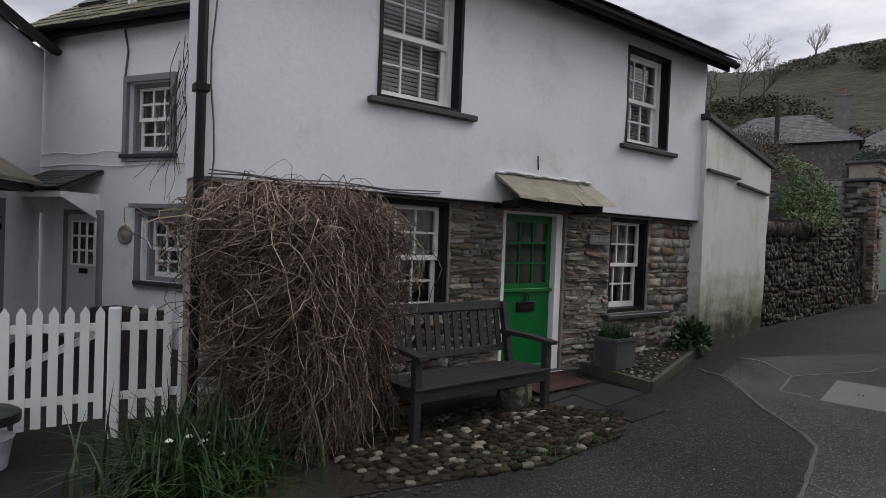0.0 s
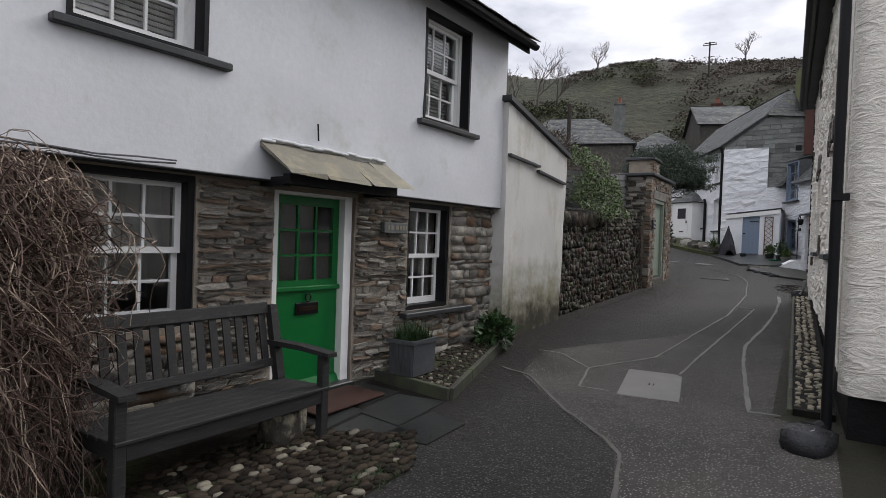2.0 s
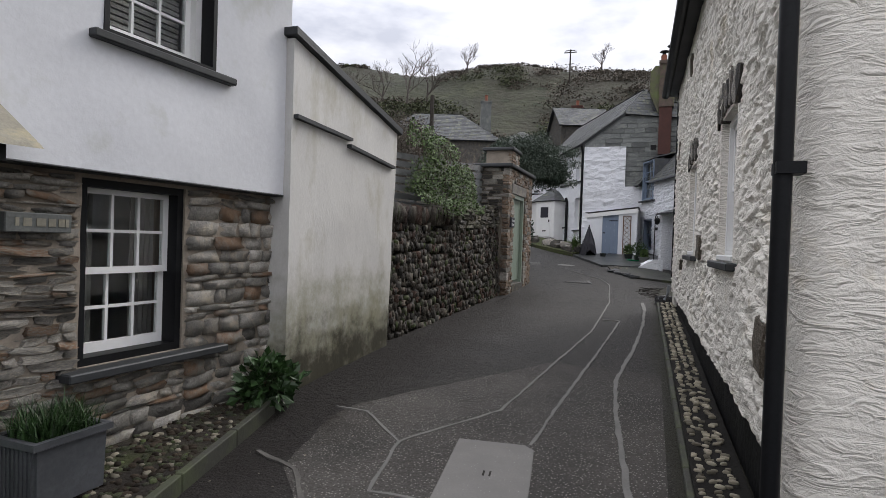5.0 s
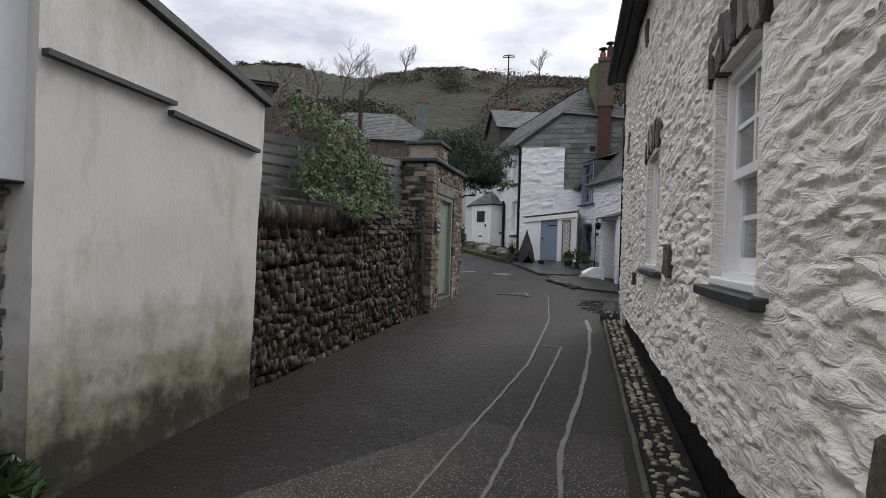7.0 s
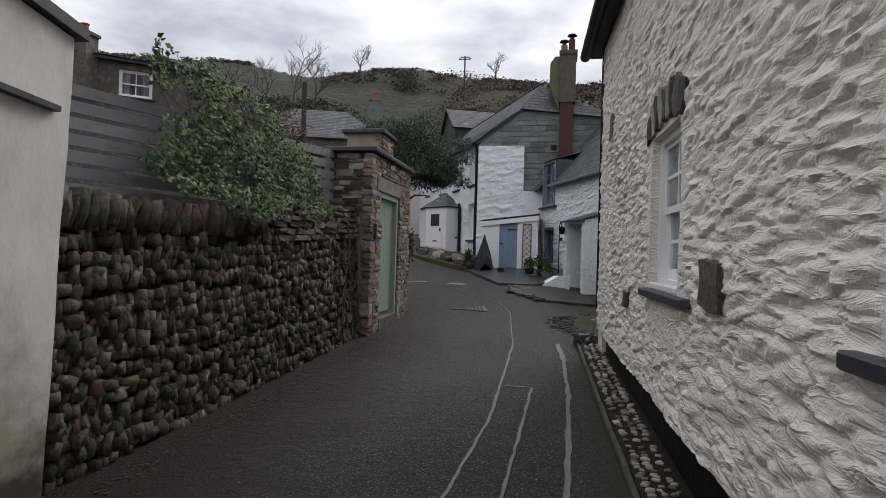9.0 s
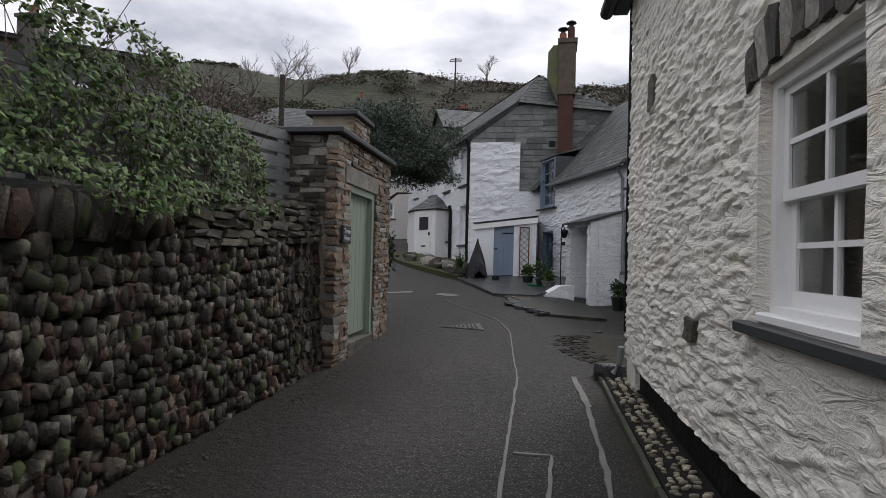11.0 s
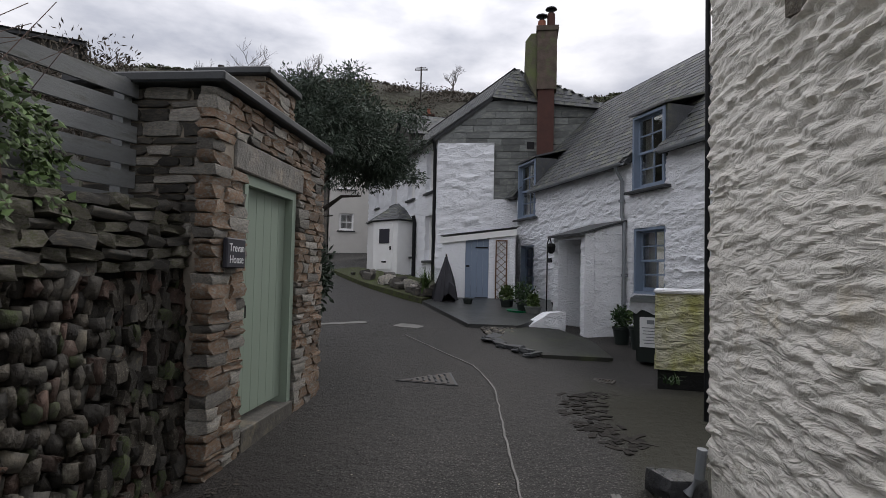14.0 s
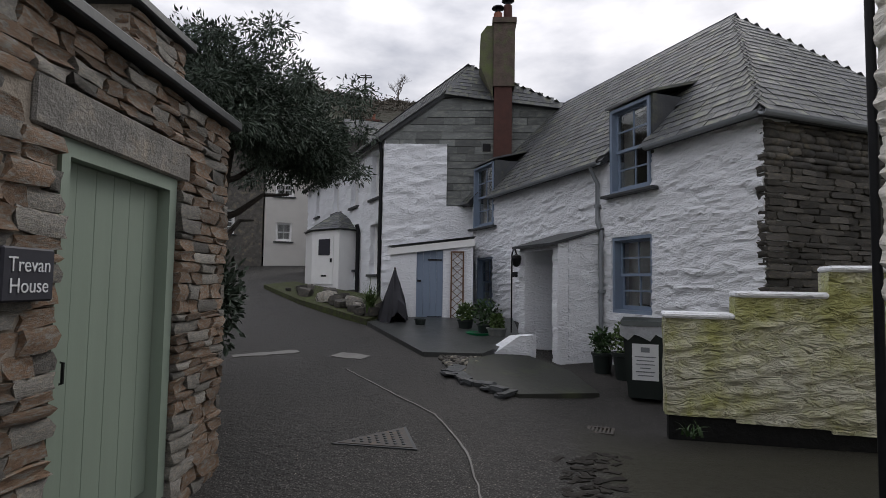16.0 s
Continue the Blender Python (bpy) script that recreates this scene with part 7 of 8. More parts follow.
part("end_face", end, MOSSY_WHITE, ywall, m=pose(-0.004, 0.3, 0, 0, 0, -90), smooth=True)
weed = thing("weed", pose(18.1, -0.35, 0.6), "small green weed at the plinth", "plant")
v, f = [], []
blades(v, f, [(rng.gauss(0, 0.04), rng.gauss(0, 0.04), 0) for _ in range(22)], rng, (0.1, 0.2), 0.012, 0.9)
part("leaf_mass", raw("leaf_mass", v, f), LEAF_FRESH, weed, kind="stuff")


# ---- porch front: step wall, lantern, pots ----
step_wall = thing("step_wall", pose(21.56, 1.14, 0.76, 0, 0, -56), "low rounded whitewashed wall stump beside the porch step", "wall")
me = wall_mesh("stump", 0.0, 0.9, -0.05, 0.42, (), 0.22, 0.03, lumps(0.02, 0.2, 33), None, lambda s: 0.14 + 0.2 * min(1.0, max(0.0, (s - 0.1) / 0.45)) + 0.03 * s, COTTAGE_WHITE)
part("stump", me, COTTAGE_WHITE, step_wall, smooth=True)
SLAB = [(20.95, 1.5), (21.5, 1.1), (22.0, 0.55), (21.4, 0.0), (20.2, -0.1), (19.46, 1.0), (19.56, 1.38), (19.95, 1.6)]
bm = bmesh.new()
lo, hi = [bm.verts.new((x, y, 0.5)) for x, y in SLAB], [bm.verts.new((x, y, road_z(x, y) + 0.045)) for x, y in SLAB]
bm.faces.new(lo[::-1]), bm.faces.new(hi)
for k in range(len(SLAB)):
    bm.faces.new((lo[k], lo[(k + 1) % len(SLAB)], hi[(k + 1) % len(SLAB)], hi[k]))
slab_ob = part("porch_step", bm, WET_SLAB, None)
tagged(slab_ob, "wet mossy concrete slab with a broken edge before the porch", "step")
lantern = thing("lantern_post", PF @ pose(-0.06, -0.12, 0.85), "black iron post with a hook lantern and little sign", "lantern")
pts = [Vector((0, 0, 0)), Vector((0, 0, 1.45)), Vector((0.0, 0, 1.6)), Vector((0.05, 0, 1.68)), Vector((0.13, 0, 1.68)), Vector((0.17, 0, 1.6))]
part("post", tube(bmesh.new(), pts, 0.014, 8), IRON, lantern)
part("lantern_body", lathe(bmesh.new(), [(0.02, 1.6), (0.08, 1.57), (0.09, 1.52), (0.07, 1.42), (0.03, 1.38)], 12, 0.17, 0), IRON, lantern)
part("sign", boxes((0.01, 0.2, -0.012, 0.012, 1.2, 1.29)), IRON, lantern)


def pot(x, y, z, r, h, label, plant, material=PLASTIC_DARK, seed=1, leafm=LEAF_FRESH, size=0.25, blade=False):
    t = thing("plant_pot", pose(x, y, z), label, "plant pot", "pots by the cottages")
    part("pot", lathe(bmesh.new(), [(r * 0.72, 0), (r * 0.95, h * 0.86), (r * 1.05, h * 0.88), (r * 1.05, h), (r * 0.9, h), (r * 0.88, h * 0.9)], 18), material, t, smooth=True)
    if plant:
        rr = random.Random(seed)
        v, f = [], []
        if blade:
            blades(v, f, [(rr.gauss(0, r * 0.3), rr.gauss(0, r * 0.3), h * 0.9) for _ in range(70)], rr, (size * 0.9, size * 1.5), 0.012, 0.8)
        else:
            leaf_mass(v, f, (0, 0, h + size * 0.7), (size * 0.9, size * 0.9, size), 380, (0.07, 0.022), rr, 0.8)
        part("foliage", raw("foliage", v, f), leafm, t, kind="stuff")
    return t


pot(21.5, -0.5, road_z(21.5, -0.5), 0.16, 0.3, "dark plastic pot with leafy green plant", True, seed=1, size=0.22)
pot(21.1, -0.72, road_z(21.1, -0.72), 0.19, 0.38, "tall dark pot with bushy green plant", True, seed=2, size=0.28, leafm=LEAF)
pot(23.15, 1.1, 1.0, 0.17, 0.22, "low pot with bushy green plant by the shed", True, seed=3, size=0.3)
pot(23.6, 1.45, 1.04, 0.15, 0.22, "dark pot with small leafy plant", True, seed=4, size=0.2, leafm=LEAF)
pot(22.75, 0.95, 0.98, 0.17, 0.2, "grey bowl of small plants beside the lantern post", True, GREY_BLOCK, 5, LEAF, 0.14)
pot(23.95, 2.3, 1.07, 0.11, 0.17, "small dark pot by the blue door", False)
tub = thing("plastic_tub", pose(22.95, 1.22, 0.98), "bright green plastic tub on the terrace", "tub")
part("tub", lathe(bmesh.new(), [(0.17, 0), (0.24, 0.09), (0.25, 0.1), (0.22, 0.1), (0.15, 0.03)], 18), PLASTIC_GREEN, tub, smooth=True)

# ---- terrace, rocks, spiky plant, parasol, shed door, trellis ----
terrace = thing("terrace", pose(0, 0, 0), "wet dark slate terrace before the shed", "terrace", kind="structure")
TP = [(21.25, 2.15), (24.2, 3.35), (25.05, 3.05), (25.05, 0.4), (22.6, 0.55), (21.2, 1.3)]
bm = bmesh.new()
lo, hi = [bm.verts.new((x, y, 0.6)) for x, y in TP], [bm.verts.new((x, y, ground_z(x) + 0.07)) for x, y in TP]
bm.faces.new(lo[::-1]), bm.faces.new(hi)
for k in range(len(TP)):
    j = (k + 1) % len(TP)
    bm.faces.new((lo[k], lo[j], hi[j], hi[k]))
part("terrace_slab", bm, PAVE, terrace)
bank2 = thing("verge", pose(0, 0, 0), "stony planted verge along the white house", "verge", kind="structure")
VP = [(24.2, 3.35), (27.0, 5.4), (30.0, 7.2), (31.0, 6.6), (27.8, 3.5), (25.05, 3.05)]
bm = bmesh.new()
lo, hi = [bm.verts.new((x, y, 0.6)) for x, y in VP], [bm.verts.new((x, y, ground_z(x) + 0.12)) for x, y in VP]
bm.faces.new(lo[::-1]), bm.faces.new(hi)
for k in range(len(VP)):
    j = (k + 1) % len(VP)
    bm.faces.new((lo[k], lo[j], hi[j], hi[k]))
part("verge_soil", bm, MOSS, bank2)
rng = random.Random(8)
for k in range(26):
    t = rng.random() ** 1.2
    x, y = 24.3 + 4.2 * t + rng.uniform(0.1, 0.7), 3.3 + 2.75 * t - rng.uniform(-0.1, 0.35)
    s = rng.uniform(0.14, 0.5) * (1.0 - 0.4 * t)
    r = part("rock", stone_mesh("rock", 700 + k, 0.5, DARK_SLATESTONE if k % 4 else STONE), STONE, None)
    r.matrix_world = trs(x, y, ground_z(x) + 0.14 + s * 0.25, s * 1.2, s, s * 0.75, rng.uniform(-15, 15), rng.uniform(-15, 15), rng.uniform(0, 180))
    tagged(r, "rounded grey-brown rock on the verge", "rock", "rocks on the verge")
cord = thing("spiky_plant", pose(24.6, 3.35, 1.2), "spiky sword-leaved plant among the rocks", "plant")
v, f = [], []
blades(v, f, [(rng.gauss(0, 0.03), rng.gauss(0, 0.03), 0.1) for _ in range(80)], rng, (0.5, 0.85), 0.02, 0.9)
part("leaf_mass", raw("leaf_mass", v, f), LEAF, cord, kind="stuff")
parasol = thing("folded_parasol", pose(24.45, 2.85, 1.08, 0, 4, 0), "folded dark parasol cover leaning by the shed", "parasol")
bm = bmesh.new()
rings = []
for z, r in ((0.0, 0.42), (0.25, 0.4), (0.55, 0.26), (0.85, 0.14), (1.08, 0.04)):
    rings.append([bm.verts.new((math.cos(k * math.tau / 14) * r * (1.15 if k % 2 else 0.8), math.sin(k * math.tau / 14) * r * (0.8 if k % 2 else 0.55), z + rng.uniform(-0.03, 0.03) + 0.25 * (r > 0.3) * math.sin(k))) for k in range(14)])
for a, b in zip(rings, rings[1:]):
    for k in range(14):
        bm.faces.new((a[k], a[(k + 1) % 14], b[(k + 1) % 14], b[k]))
bm.faces.new(rings[-1])
part("cover", bm, CLOTH, parasol, smooth=True)
part("pole", tube(bmesh.new(), [Vector((0, 0, 0)), Vector((0, 0, 1.15))], 0.02, 8), BARK, parasol)
sdoor = part("door", boxes((0.56, 0.70, 0.05, 0.09, 1.0, 2.62)), BLUE, shed, "blue plank door")
for k in range(1, 4):
    part("board", boxes((0.56 + 0.14 * k + 0.003, 0.56 + 0.14 * (k + 1), 0.05, 0.09, 1.0, 2.62), bevel=0.002), BLUE, sdoor)
for z in (1.2, 2.4):
    part("hinge", boxes((0.8, 1.1, 0.035, 0.05, z, z + 0.03)), IRON, sdoor)
part("latch", boxes((0.58, 0.66, 0.03, 0.05, 1.95, 1.99)), IRON, sdoor)
trel = thing("trellis", B @ pose(1.28, -0.03, 1.05), "brown diamond trellis panel on the white shed", "trellis")
part("frame", boxes((0, 0.03, -0.02, 0, 0, 1.55), (0.25, 0.28, -0.02, 0, 0, 1.55), (0.03, 0.25, -0.02, 0, 0, 0.03), (0.03, 0.25, -0.02, 0, 1.52, 1.55)), TRELLIS, trel)
for k in range(9):
    z = 0.03 + 0.165 * k
    part("lath", prism(bmesh.new(), [(0.02, z), (0.04, z), (0.26, z + 0.19), (0.24, z + 0.19)], "y", -0.012, -0.004), TRELLIS, trel)
    part("lath", prism(bmesh.new(), [(0.26, z), (0.24, z), (0.02, z + 0.19), (0.04, z + 0.19)], "y", -0.004, 0.002), TRELLIS, trel)

# pipes on the cottages
down_pipe(dormer_house, "drain_pipe", [(5.2, -0.2, 3.88), (5.2, -0.14, 3.75), (5.2, -0.05, 3.6), (5.2, -0.05, 2.95), (5.3, -0.06, 2.8), (5.3, -0.06, 0.8)], 0.035, GREY_PAINT, ((5.2, -0.05, 3.2), (5.3, -0.06, 1.8)))
down_pipe(tall_house, "drain_pipe", [(A_LEN - 0.1, -0.1, 5.6), (A_LEN - 0.1, -0.05, 5.3), (A_LEN - 0.1, -0.05, 1.2)], 0.05, BLACK)
down_pipe(tall_house, "drain_pipe", [(A_LEN - 2.0, -0.12, 3.6), (A_LEN - 2.0, -0.07, 3.4), (A_LEN - 2.0, -0.07, 1.4)], 0.06, BLACK)

# canted porch on the tall white house
BPF = front(30.45, 5.9, 29.66, 4.93)
bp = thing("bay_porch", BPF, "white boarded porch with slate hipped roof and half-glazed door", "porch")
w = math.hypot(0.79, 0.97)
BPI = BPF.inverted()
bay = [BPI @ Vector(p) for p in ((31.5, 6.35, 0), (30.45, 5.9, 0), (29.66, 4.93, 0), (30.1, 4.5, 0))]
for a, b in zip(bay, bay[1:]):
    ln = (b - a).length
    flat_wall(bp, "wall", 0, ln, 1.3, 3.5, SASH, pose(a.x, a.y, 0, 0, 0, math.degrees(math.atan2(b.y - a.y, b.x - a.x))), 0.0, 0.4, 0.08)
apex = BPI @ Vector((31.2, 5.2, 4.2))
for k, (a, b) in enumerate(zip(bay, bay[1:])):
    oa, ob_ = a + (a - bay[0].lerp(bay[3], 0.5)) * 0.08, b + (b - bay[0].lerp(bay[3], 0.5)) * 0.08
    roof_plane(bp, "roof", (oa.x, oa.y, 3.5), (ob_.x, ob_.y, 3.5), apex, apex + (b - a) * 0.005, 0.22, 0.14, seed=91 + k, thick=0.05)
bd = part("door", boxes((0.22, 1.02, -0.03, 0.0, 1.85, 3.35), bevel=0.004), SASH, bp, "white door with a dark glazed panel")
part("pane", boxes((0.36, 0.88, -0.045, -0.032, 2.72, 3.2)), INK, bd)
part("letterbox", boxes((0.5, 0.74, -0.04, -0.03, 2.08, 2.13)), IRON, bd)
part("handle", boxes((0.93, 0.97, -0.07, -0.03, 2.5, 2.62)), IRON, bd)

# far downpipe of the rough house, drain stones at the lane's edge
down_pipe(rough_house, "drain_pipe", [(-0.02, -0.005, 0.95), (-0.02, -0.005, 4.38)], 0.016, BLACK)
rng = random.Random(66)
gully = thing("stone_gully", pose(0, 0, 0), "dark worn stones of a gully at the lane's edge", "gully", kind="structure")
shapes = [stone_mesh("gully_stone", 820 + k, 0.75, GULLY) for k in range(4)]
items = []
for k in range(120):
    t = rng.random()
    x, y = 15.9 + 1.8 * t, 0.5 + 0.3 * math.sin(t * 2.6) + rng.gauss(0, 0.13)
    items.append(trs(x, y, road_z(x, y) - 0.01, rng.uniform(0.07, 0.18), rng.uniform(0.04, 0.08), 0.03, rng.uniform(-5, 5), rng.uniform(-5, 5), rng.uniform(0, 180)))
pieces("gully_stone", gully, items, shapes, 300)

# ---- stones, slates and pebbles laid one by one ----
rng = random.Random(101)
WALL_STONES = [stone_mesh("stone", 10 + k, 0.72, STONE if k % 9 else WARM_STONE) for k in range(11)]


def blocked(s, z):
    return any(a - 0.02 < s < b + 0.02 and c - 0.03 < z < d + 0.02 for a, b, c, d in LOW_HOLES)


items = coursed(rng, 2.32, 2.97, 0.0, 1.80, -0.008, (0.02, 0.062), (0.07, 0.30), gap=0.014, skip=blocked, tilt=7, proud=0.034)
items += coursed(rng, 3.945, 4.71, 0.0, 1.80, -0.008, (0.02, 0.066), (0.07, 0.32), gap=0.014, skip=blocked, tilt=7, proud=0.034)
items += coursed(rng, 5.53, 6.58, 0.02, 1.80, -0.008, (0.025, 0.13), (0.10, 0.34), gap=0.016, skip=blocked, tilt=6, proud=0.034)
items += coursed(rng, 4.71, 5.53, 0.05, 0.55, -0.012, (0.03, 0.12), (0.10, 0.3), tilt=7, proud=0.03)
items += coursed(rng, 0.05, 2.32, -0.05, 1.80, -0.055, (0.05, 0.11), (0.16, 0.4), skip=blocked, tilt=5, proud=0.035)
pieces("stone", low, items, WALL_STONES, 300, "stone_rest")

# garden wall: stones on edge in rough courses, tall coping stones, flatter stones towards the gateway
GW_STONES = [stone_mesh("stone", 30 + k, 0.82 if k % 3 else 0.68, (DARK_STONE, RUSTY_STONE, DARK_STONE, MOSSY_STONE, DARK_STONE, DARK_SLATESTONE, DARK_STONE)[k % 7]) for k in range(16)]
items = []


def on_batter(s, z, w, h, d, ry, rz):
    return trs(s, d * 0.2 - rng.uniform(0.0, 0.06), z, w, d, h, 0, ry, rz)


z_row = 0.0
row = 0
while row < 20:
    h = rng.uniform(0.08, 0.115)
    s = rng.uniform(0, 0.05)
    while s < 5.15:
        top = sw_top(s) - (0.28 if s < 2.75 else 0.42)
        base = ground_z(9.86 + s) - 0.02
        w = rng.uniform(0.038, 0.068) if rng.random() < 0.82 else rng.uniform(0.07, 0.13)
        z = base + z_row + h / 2 + 0.05 * noise.noise((s * 1.8, row * 0.7, 4)) + rng.uniform(-0.025, 0.025)
        if z + h / 2 < top + 0.05:
            items.append(on_batter(s + w / 2, z, w * 1.0, h * rng.uniform(0.8, 1.35), 0.15, 8 + rng.uniform(-20, 20), rng.uniform(-7, 7)))
        s += w
    z_row += h * 0.97
    row += 1
s = 0.0
while s < 2.75:
    w = rng.uniform(0.032, 0.065) if s < 1.3 else rng.uniform(0.05, 0.11)
    h = rng.uniform(0.2, 0.3)
    items.append(on_batter(s + w / 2, sw_top(s) - 0.14, w * 1.02, h, 0.26, 14 + rng.uniform(-9, 9), rng.uniform(-6, 6)))
    s += w
ledges = []
for r in range(6):
    s = 2.75
    while s < 5.2:
        w = rng.uniform(0.12, 0.34)
        ledges.append(on_batter(s + w / 2, sw_top(s) - 0.40 + 0.075 * r, w * 0.98, rng.uniform(0.05, 0.085), 0.24, rng.uniform(-7, 7), rng.uniform(-8, 8)))
        s += w
items.sort(key=lambda m: -m.translation.x)
pieces("stone", gw, items, GW_STONES, 220, "stone_rest")
pieces("stone", gw, ledges, [stone_mesh("stone", 130 + k, 0.8, LEDGE_STONE if k % 3 else DARK_SLATESTONE) for k in range(7)], 80, "ledge_stone_rest")

# gateway: thin warm courses
GATE_STONES = [stone_mesh("stone", 50 + k, 0.78, WARM_STONE if k % 3 else STONE) for k in range(9)]


def gate_skip(s, z):
    return (0.44 < s < 1.6 and z < 2.54) or (0.27 < s < 1.66 and 2.5 < z < 2.75)


items = coursed(rng, -0.03, 0.48, 0.3, 3.03, -0.045, (0.045, 0.105), (0.13, 0.34), skip=gate_skip, proud=0.014)
items += coursed(rng, 1.56, 2.3, 0.3, 3.03, -0.045, (0.045, 0.105), (0.13, 0.34), skip=gate_skip, proud=0.014)
items += coursed(rng, 0.48, 1.56, 2.75, 3.03, -0.045, (0.04, 0.08), (0.12, 0.3), proud=0.014)
items += coursed(rng, 1.5, 2.2, 3.1, 3.61, 0.27, (0.05, 0.09), (0.14, 0.3), proud=0.014)
pieces("stone", gate_core, items, GATE_STONES, 300, "stone_rest")
SIDE_STONES = [stone_mesh("stone", 70 + k, 0.82, DARK_SLATESTONE if k % 3 else STONE) for k in range(6)]
items = [m @ Matrix.Identity(4) for m in coursed(rng, -1.0, -0.02, 2.0, 3.03, -0.024, (0.05, 0.12), (0.1, 0.34), gap=0.022, proud=0.014)]
pieces("stone", gate_side, items, SIDE_STONES, 300)

# dark end wall of the dormer cottage
end_wall = [o for o in dormer_house.children if o.name.startswith("stone_core")][0]
items = coursed(rng, 0.0, 2.4, 0.9, 3.86, -0.05, (0.05, 0.1), (0.14, 0.4), proud=0.03)
items += coursed(rng, 2.4, 4.7, 0.9, 3.86, -0.05, (0.06, 0.12), (0.2, 0.45), proud=0.03)
pieces("stone", end_wall, items, [stone_mesh("stone", 90 + k, 0.8, DARK_SLATESTONE) for k in range(6)], 300, "stone_rest")

# slate-hung blocks on the tall gable
items = []
for r in range(24):
    z = 2.4 + r * 0.192
    s = -0.2 * (r % 2)
    while s < 4.7:
        w = rng.uniform(0.36, 0.66)
        a, b = max(0.02, s), min(4.73, s + w)
        s += w
        if b - a > 0.06 and z + 0.185 < gable_top((a + b) / 2) and not (b < 1.6 and z < 5.45):
            items.append(trs((a + b) / 2, -0.012 - rng.uniform(0, 0.012), z + 0.095, b - a - 0.014, 0.04, 0.178))
bl = box(bmesh.new(), -0.5, 0.5, -0.5, 0.5, -0.5, 0.5)
blm = bpy.data.meshes.new("hung_slate")
bl.to_mesh(blm)
bl.free()
blm.materials.append(GREY_BLOCK)
pieces("hung_slate", gable, items, [blm], 300, "hung_slate_rest")
part("vent", boxes((2.55, 2.75, -0.045, -0.03, 5.35, 5.55)), IRON, tall_house, m=GM)

# wall past the gateway
past = thing("lane_wall", front(17.28, 3.6, 22.5, 6.4), "rough dark stone wall past the gateway", "wall")
core = flat_wall(past, "core", 0, 5.9, 0.3, 2.3, DARK_MORTAR, pose(0, 0.12, 0), 0.02, 0.3, 0.4)
items = coursed(rng, 0.0, 5.9, 0.4, 2.35, -0.1, (0.08, 0.16), (0.09, 0.26), depth=0.2, proud=0.06, tilt=9)
pieces("stone", core, items, GW_STONES, 200, "stone_rest")

# cobbles before the bench and in the bed
cob = thing("cobbles", pose(0, 0, 0), "rough beach pebbles set in earth before the cottage", "cobbles", kind="structure")
CP = [(1.2, 3.1), (2.3, 2.75), (3.1, 2.5), (4.0, 2.5), (4.45, 2.8), (4.1, 3.4), (4.1, 4.05), (1.2, 4.2)]
bm = bmesh.new()
lo, hi = [bm.verts.new((x, y, ground_z(x) - 0.05)) for x, y in CP], [bm.verts.new((x, y, ground_z(x) + 0.014)) for x, y in CP]
bm.faces.new(lo[::-1]), bm.faces.new(hi)
for k in range(len(CP)):
    j = (k + 1) % len(CP)
    bm.faces.new((lo[k], lo[j], hi[j], hi[k]))
earth = part("earth", bm, EARTH, cob)


def inside(x, y, poly):
    c = False
    for (ax, ay), (bx, by) in zip(poly, poly[1:] + poly[:1]):
        if (ay > y) != (by > y) and x < (bx - ax) * (y - ay) / (by - ay) + ax:
            c = not c
    return c


items = []
x = 2.0
while x < 4.5:
    y = 2.45
    while y < 3.7:
        px, py = x + rng.uniform(-0.02, 0.02), y + rng.uniform(-0.02, 0.02)
        if inside(px, py, CP):
            a = rng.uniform(0.05, 0.095)
            items.append(trs(px, py, ground_z(px) + 0.019, a * 1.05, a * 0.6, a * 0.5, rng.uniform(-10, 10), rng.uniform(-10, 10), -20 + rng.uniform(-25, 25)))
        y += rng.uniform(0.05, 0.075)
    x += rng.uniform(0.075, 0.095)
rng.shuffle(items)
pieces("pebble", earth, items, [stone_mesh("pebble", 520 + k, 0.25, PEBBLE_PALE if k == 0 else PEBBLE) for k in range(7)], 300, "pebble_rest")
items = []
for _ in range(900):
    px, py = rng.uniform(5.3, 7.25), rng.uniform(3.0, 3.9)
    if inside(px, py, BED):
        a = rng.uniform(0.03, 0.06)
        items.append(trs(px, py, ground_z(px) + 0.092, a, a * 0.7, a * 0.5, 0, 0, rng.uniform(0, 180)))
pieces("pebble", soil, items, [stone_mesh("pebble", 540 + k, 0.25, PEBBLE_PALE if k < 1 else MOSSY_STONE if k < 3 else PEBBLE) for k in range(6)], 300)
tufts = ([], [])
for cx, cy, n in ((3.25, 2.62, 160), (3.7, 2.6, 120), (2.7, 2.8, 90), (3.7, 3.45, 70), (4.2, 2.75, 60)):
    blades(*tufts, [(cx + rng.gauss(0, 0.12), cy + rng.gauss(0, 0.07), ground_z(cx) + 0.01) for _ in range(n)], rng, (0.03, 0.08), 0.004, 0.9)
tf = part("grass_tufts", raw("grass_tufts", *tufts), LEAF_FRESH, None)
tagged(tf, "thin grass tufts between the cobbles", "grass", kind="stuff")

# slate flags before the door
flags = thing("flagstones", pose(0, 0, 0), "wet dark slate flagstones before the green door", "paving", kind="structure")
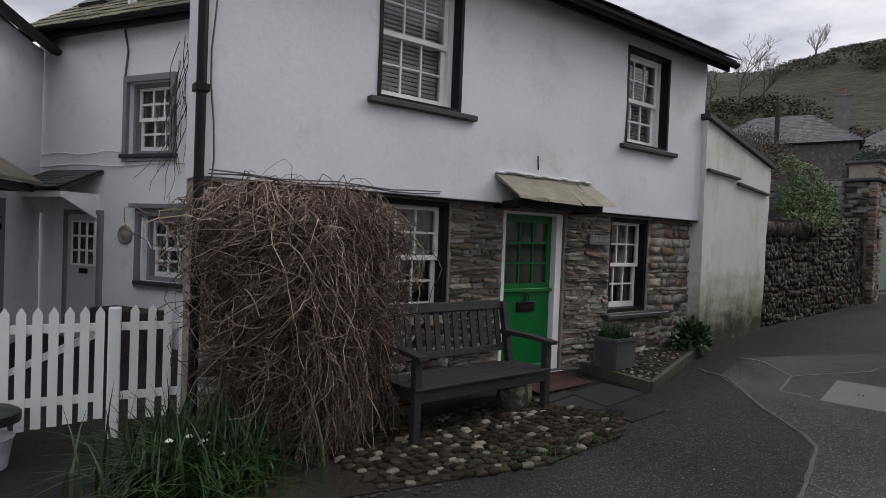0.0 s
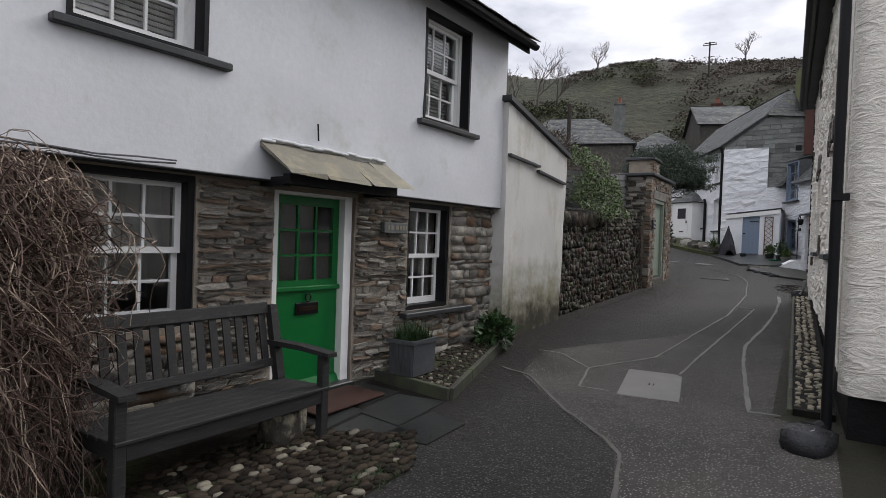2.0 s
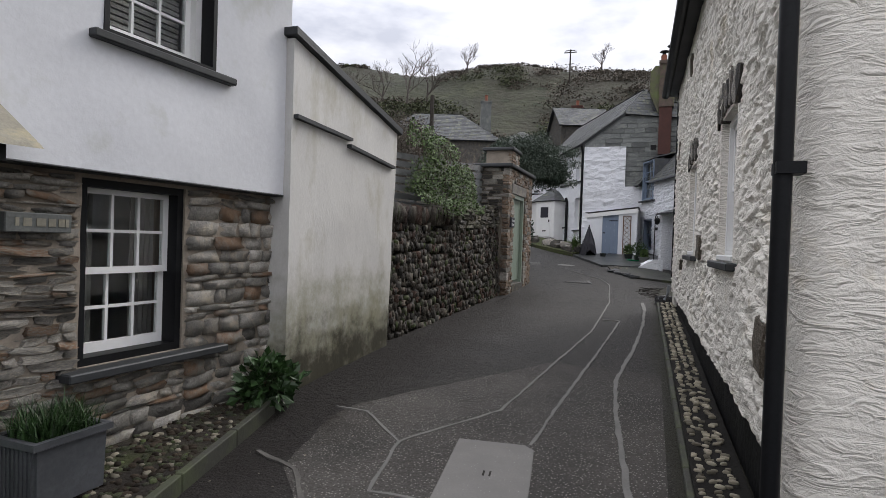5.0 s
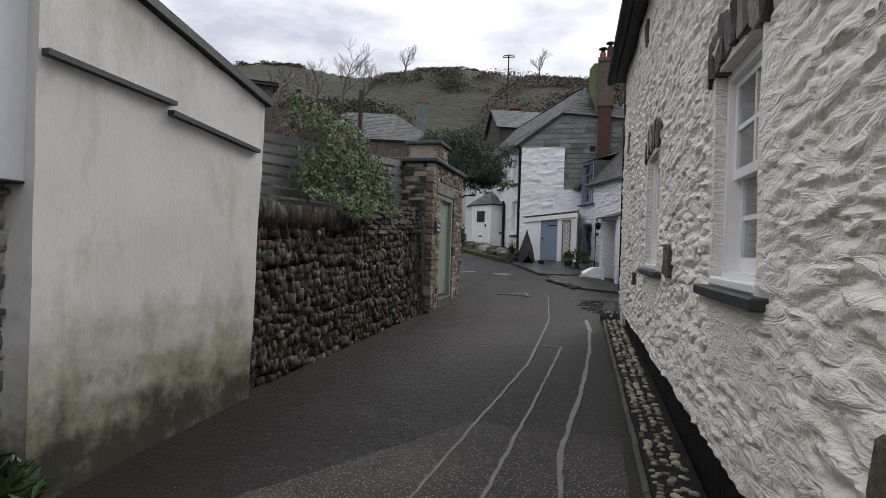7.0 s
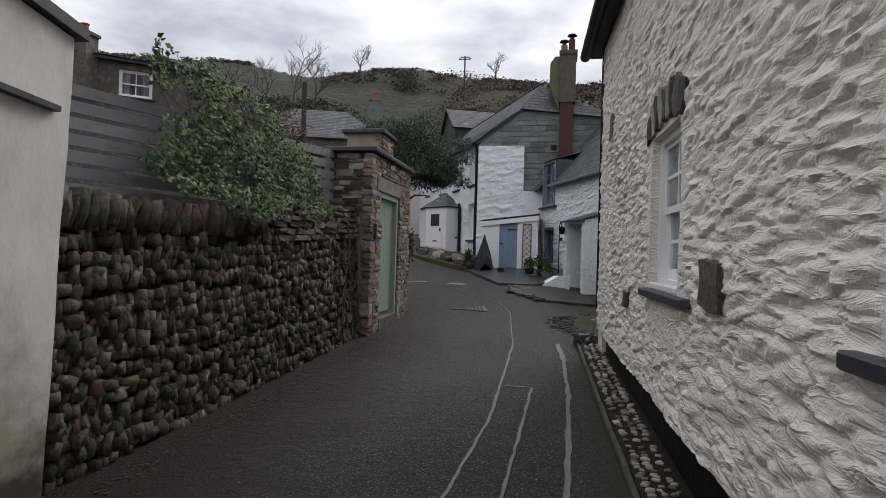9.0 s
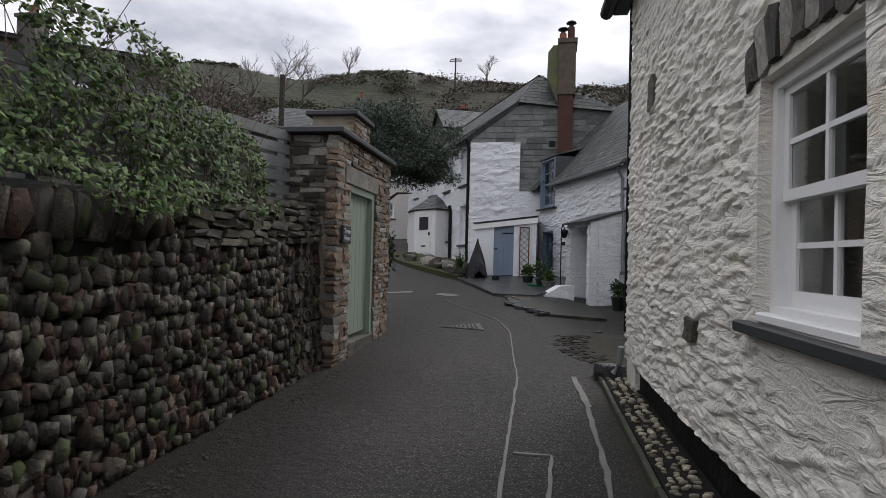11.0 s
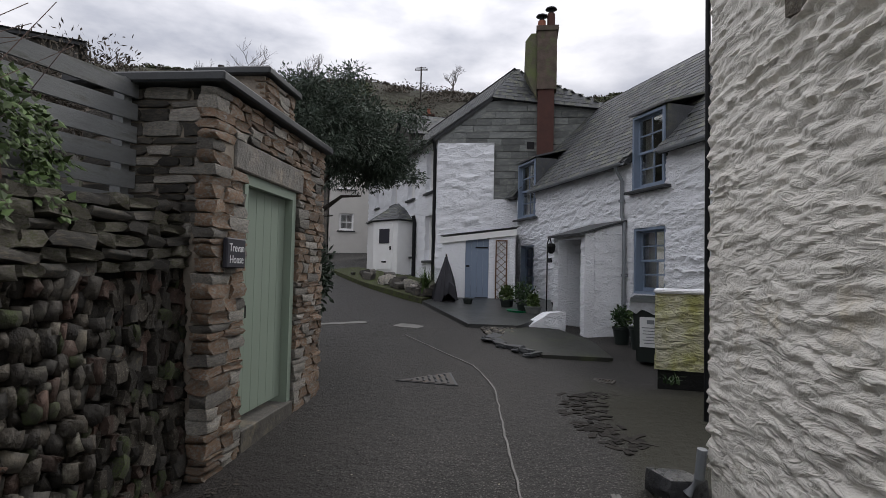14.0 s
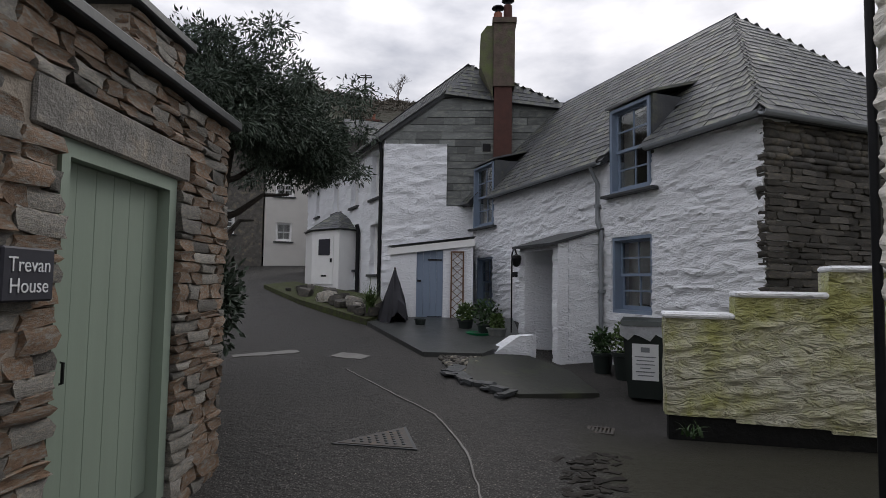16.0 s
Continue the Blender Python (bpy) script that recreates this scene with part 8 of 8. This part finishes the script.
for x0, x1, y0, y1 in ((4.12, 4.62, 3.42, 3.98), (4.64, 5.26, 3.5, 3.98), (4.14, 4.5, 2.86, 3.4), (4.52, 5.22, 3.02, 3.48), (4.3, 4.9, 2.6, 2.99)):
    bm = boxes((x0 + 0.008, x1 - 0.008, y0 + 0.008, y1 - 0.008, -0.04, 0.010))
    for v in bm.verts:
        v.co.x += 0.09 * noise.noise((v.co.x * 3, v.co.y * 3, 1))
        v.co.y += 0.09 * noise.noise((v.co.x * 3, v.co.y * 3, 7))
        v.co.z += ground_z(v.co.x)
    part("flag", bm, PAVE, flags)
# broken slates along the slab's edge, cobbles between it and the terrace
for k in range(13):
    t = k / 12
    x, y = 19.42 + 1.1 * t + rng.uniform(-0.05, 0.05), 1.12 + 0.62 * math.sin(t * 2.2) + rng.uniform(-0.07, 0.05)
    r = part("broken_slate", stone_mesh("broken_slate", 800 + k, 0.85, SILL), SILL, None)
    r.matrix_world = trs(x, y, road_z(x, y) + 0.018, rng.uniform(0.18, 0.36), rng.uniform(0.1, 0.2), rng.uniform(0.04, 0.08), rng.uniform(-8, 8), rng.uniform(-8, 8), rng.uniform(-40, 60))
    tagged(r, "broken wet slate at the slab's edge", "slate", "broken slates")
apron = thing("cobble_apron", pose(0, 0, 0), "small worn cobbles beside the porch slab", "paving", kind="structure")
items = []
for k in range(260):
    u, w = rng.random(), rng.random()
    x, y = 20.15 + 1.35 * u + 0.45 * w * u, 1.66 + 0.36 * u - (0.12 + 0.72 * u) * w
    items.append(trs(x, y, road_z(x, y) + 0.012, rng.uniform(0.06, 0.11), rng.uniform(0.05, 0.08), 0.045, rng.uniform(-9, 9), rng.uniform(-9, 9), rng.uniform(0, 180)))
pieces("cobble", apron, items, [stone_mesh("cobble", 560 + k, 0.3, PEBBLE_PALE if k == 0 else DARK_SLATESTONE) for k in range(5)], 300)
# specks of grit and leaf litter on the lane
def flakes(name, count, spot, size, material, label):
    v, f = [], []
    for _ in range(count):
        x, y = spot()
        a, s = rng.uniform(0, math.tau), rng.uniform(*size)
        z = road_z(x, y) + 0.007
        i = len(v)
        v += [(x + s * math.cos(a + k), y + s * math.sin(a + k) * 0.7, z + 0.004 * (k == 2.1)) for k in (0, 1.1, 2.1, 3.5, 5.0)]
        f.append((i, i + 1, i + 2, i + 3, i + 4))
    ob = part(name, raw(name, v, f), material, None)
    tagged(ob, label, "litter", kind="stuff")


flakes("pale_grit", 240, lambda: (rng.uniform(2.5, 19), rng.uniform(0.8, 3.3)), (0.004, 0.011), PEBBLE_PALE, "pale specks of grit on the asphalt")
flakes("leaf_litter", 420, lambda: (lambda x: (x, 3.62 - 0.035 * (x - 9.9) - abs(rng.gauss(0, 0.09))))(rng.uniform(9.9, 15.0)), (0.008, 0.022), BARK, "dark leaf litter along the foot of the garden wall")
flakes("cottage_litter", 320, lambda: (rng.uniform(1.8, 4.3), rng.uniform(2.7, 3.7)), (0.01, 0.026), TWIG, "brown fallen leaves among the cobbles")
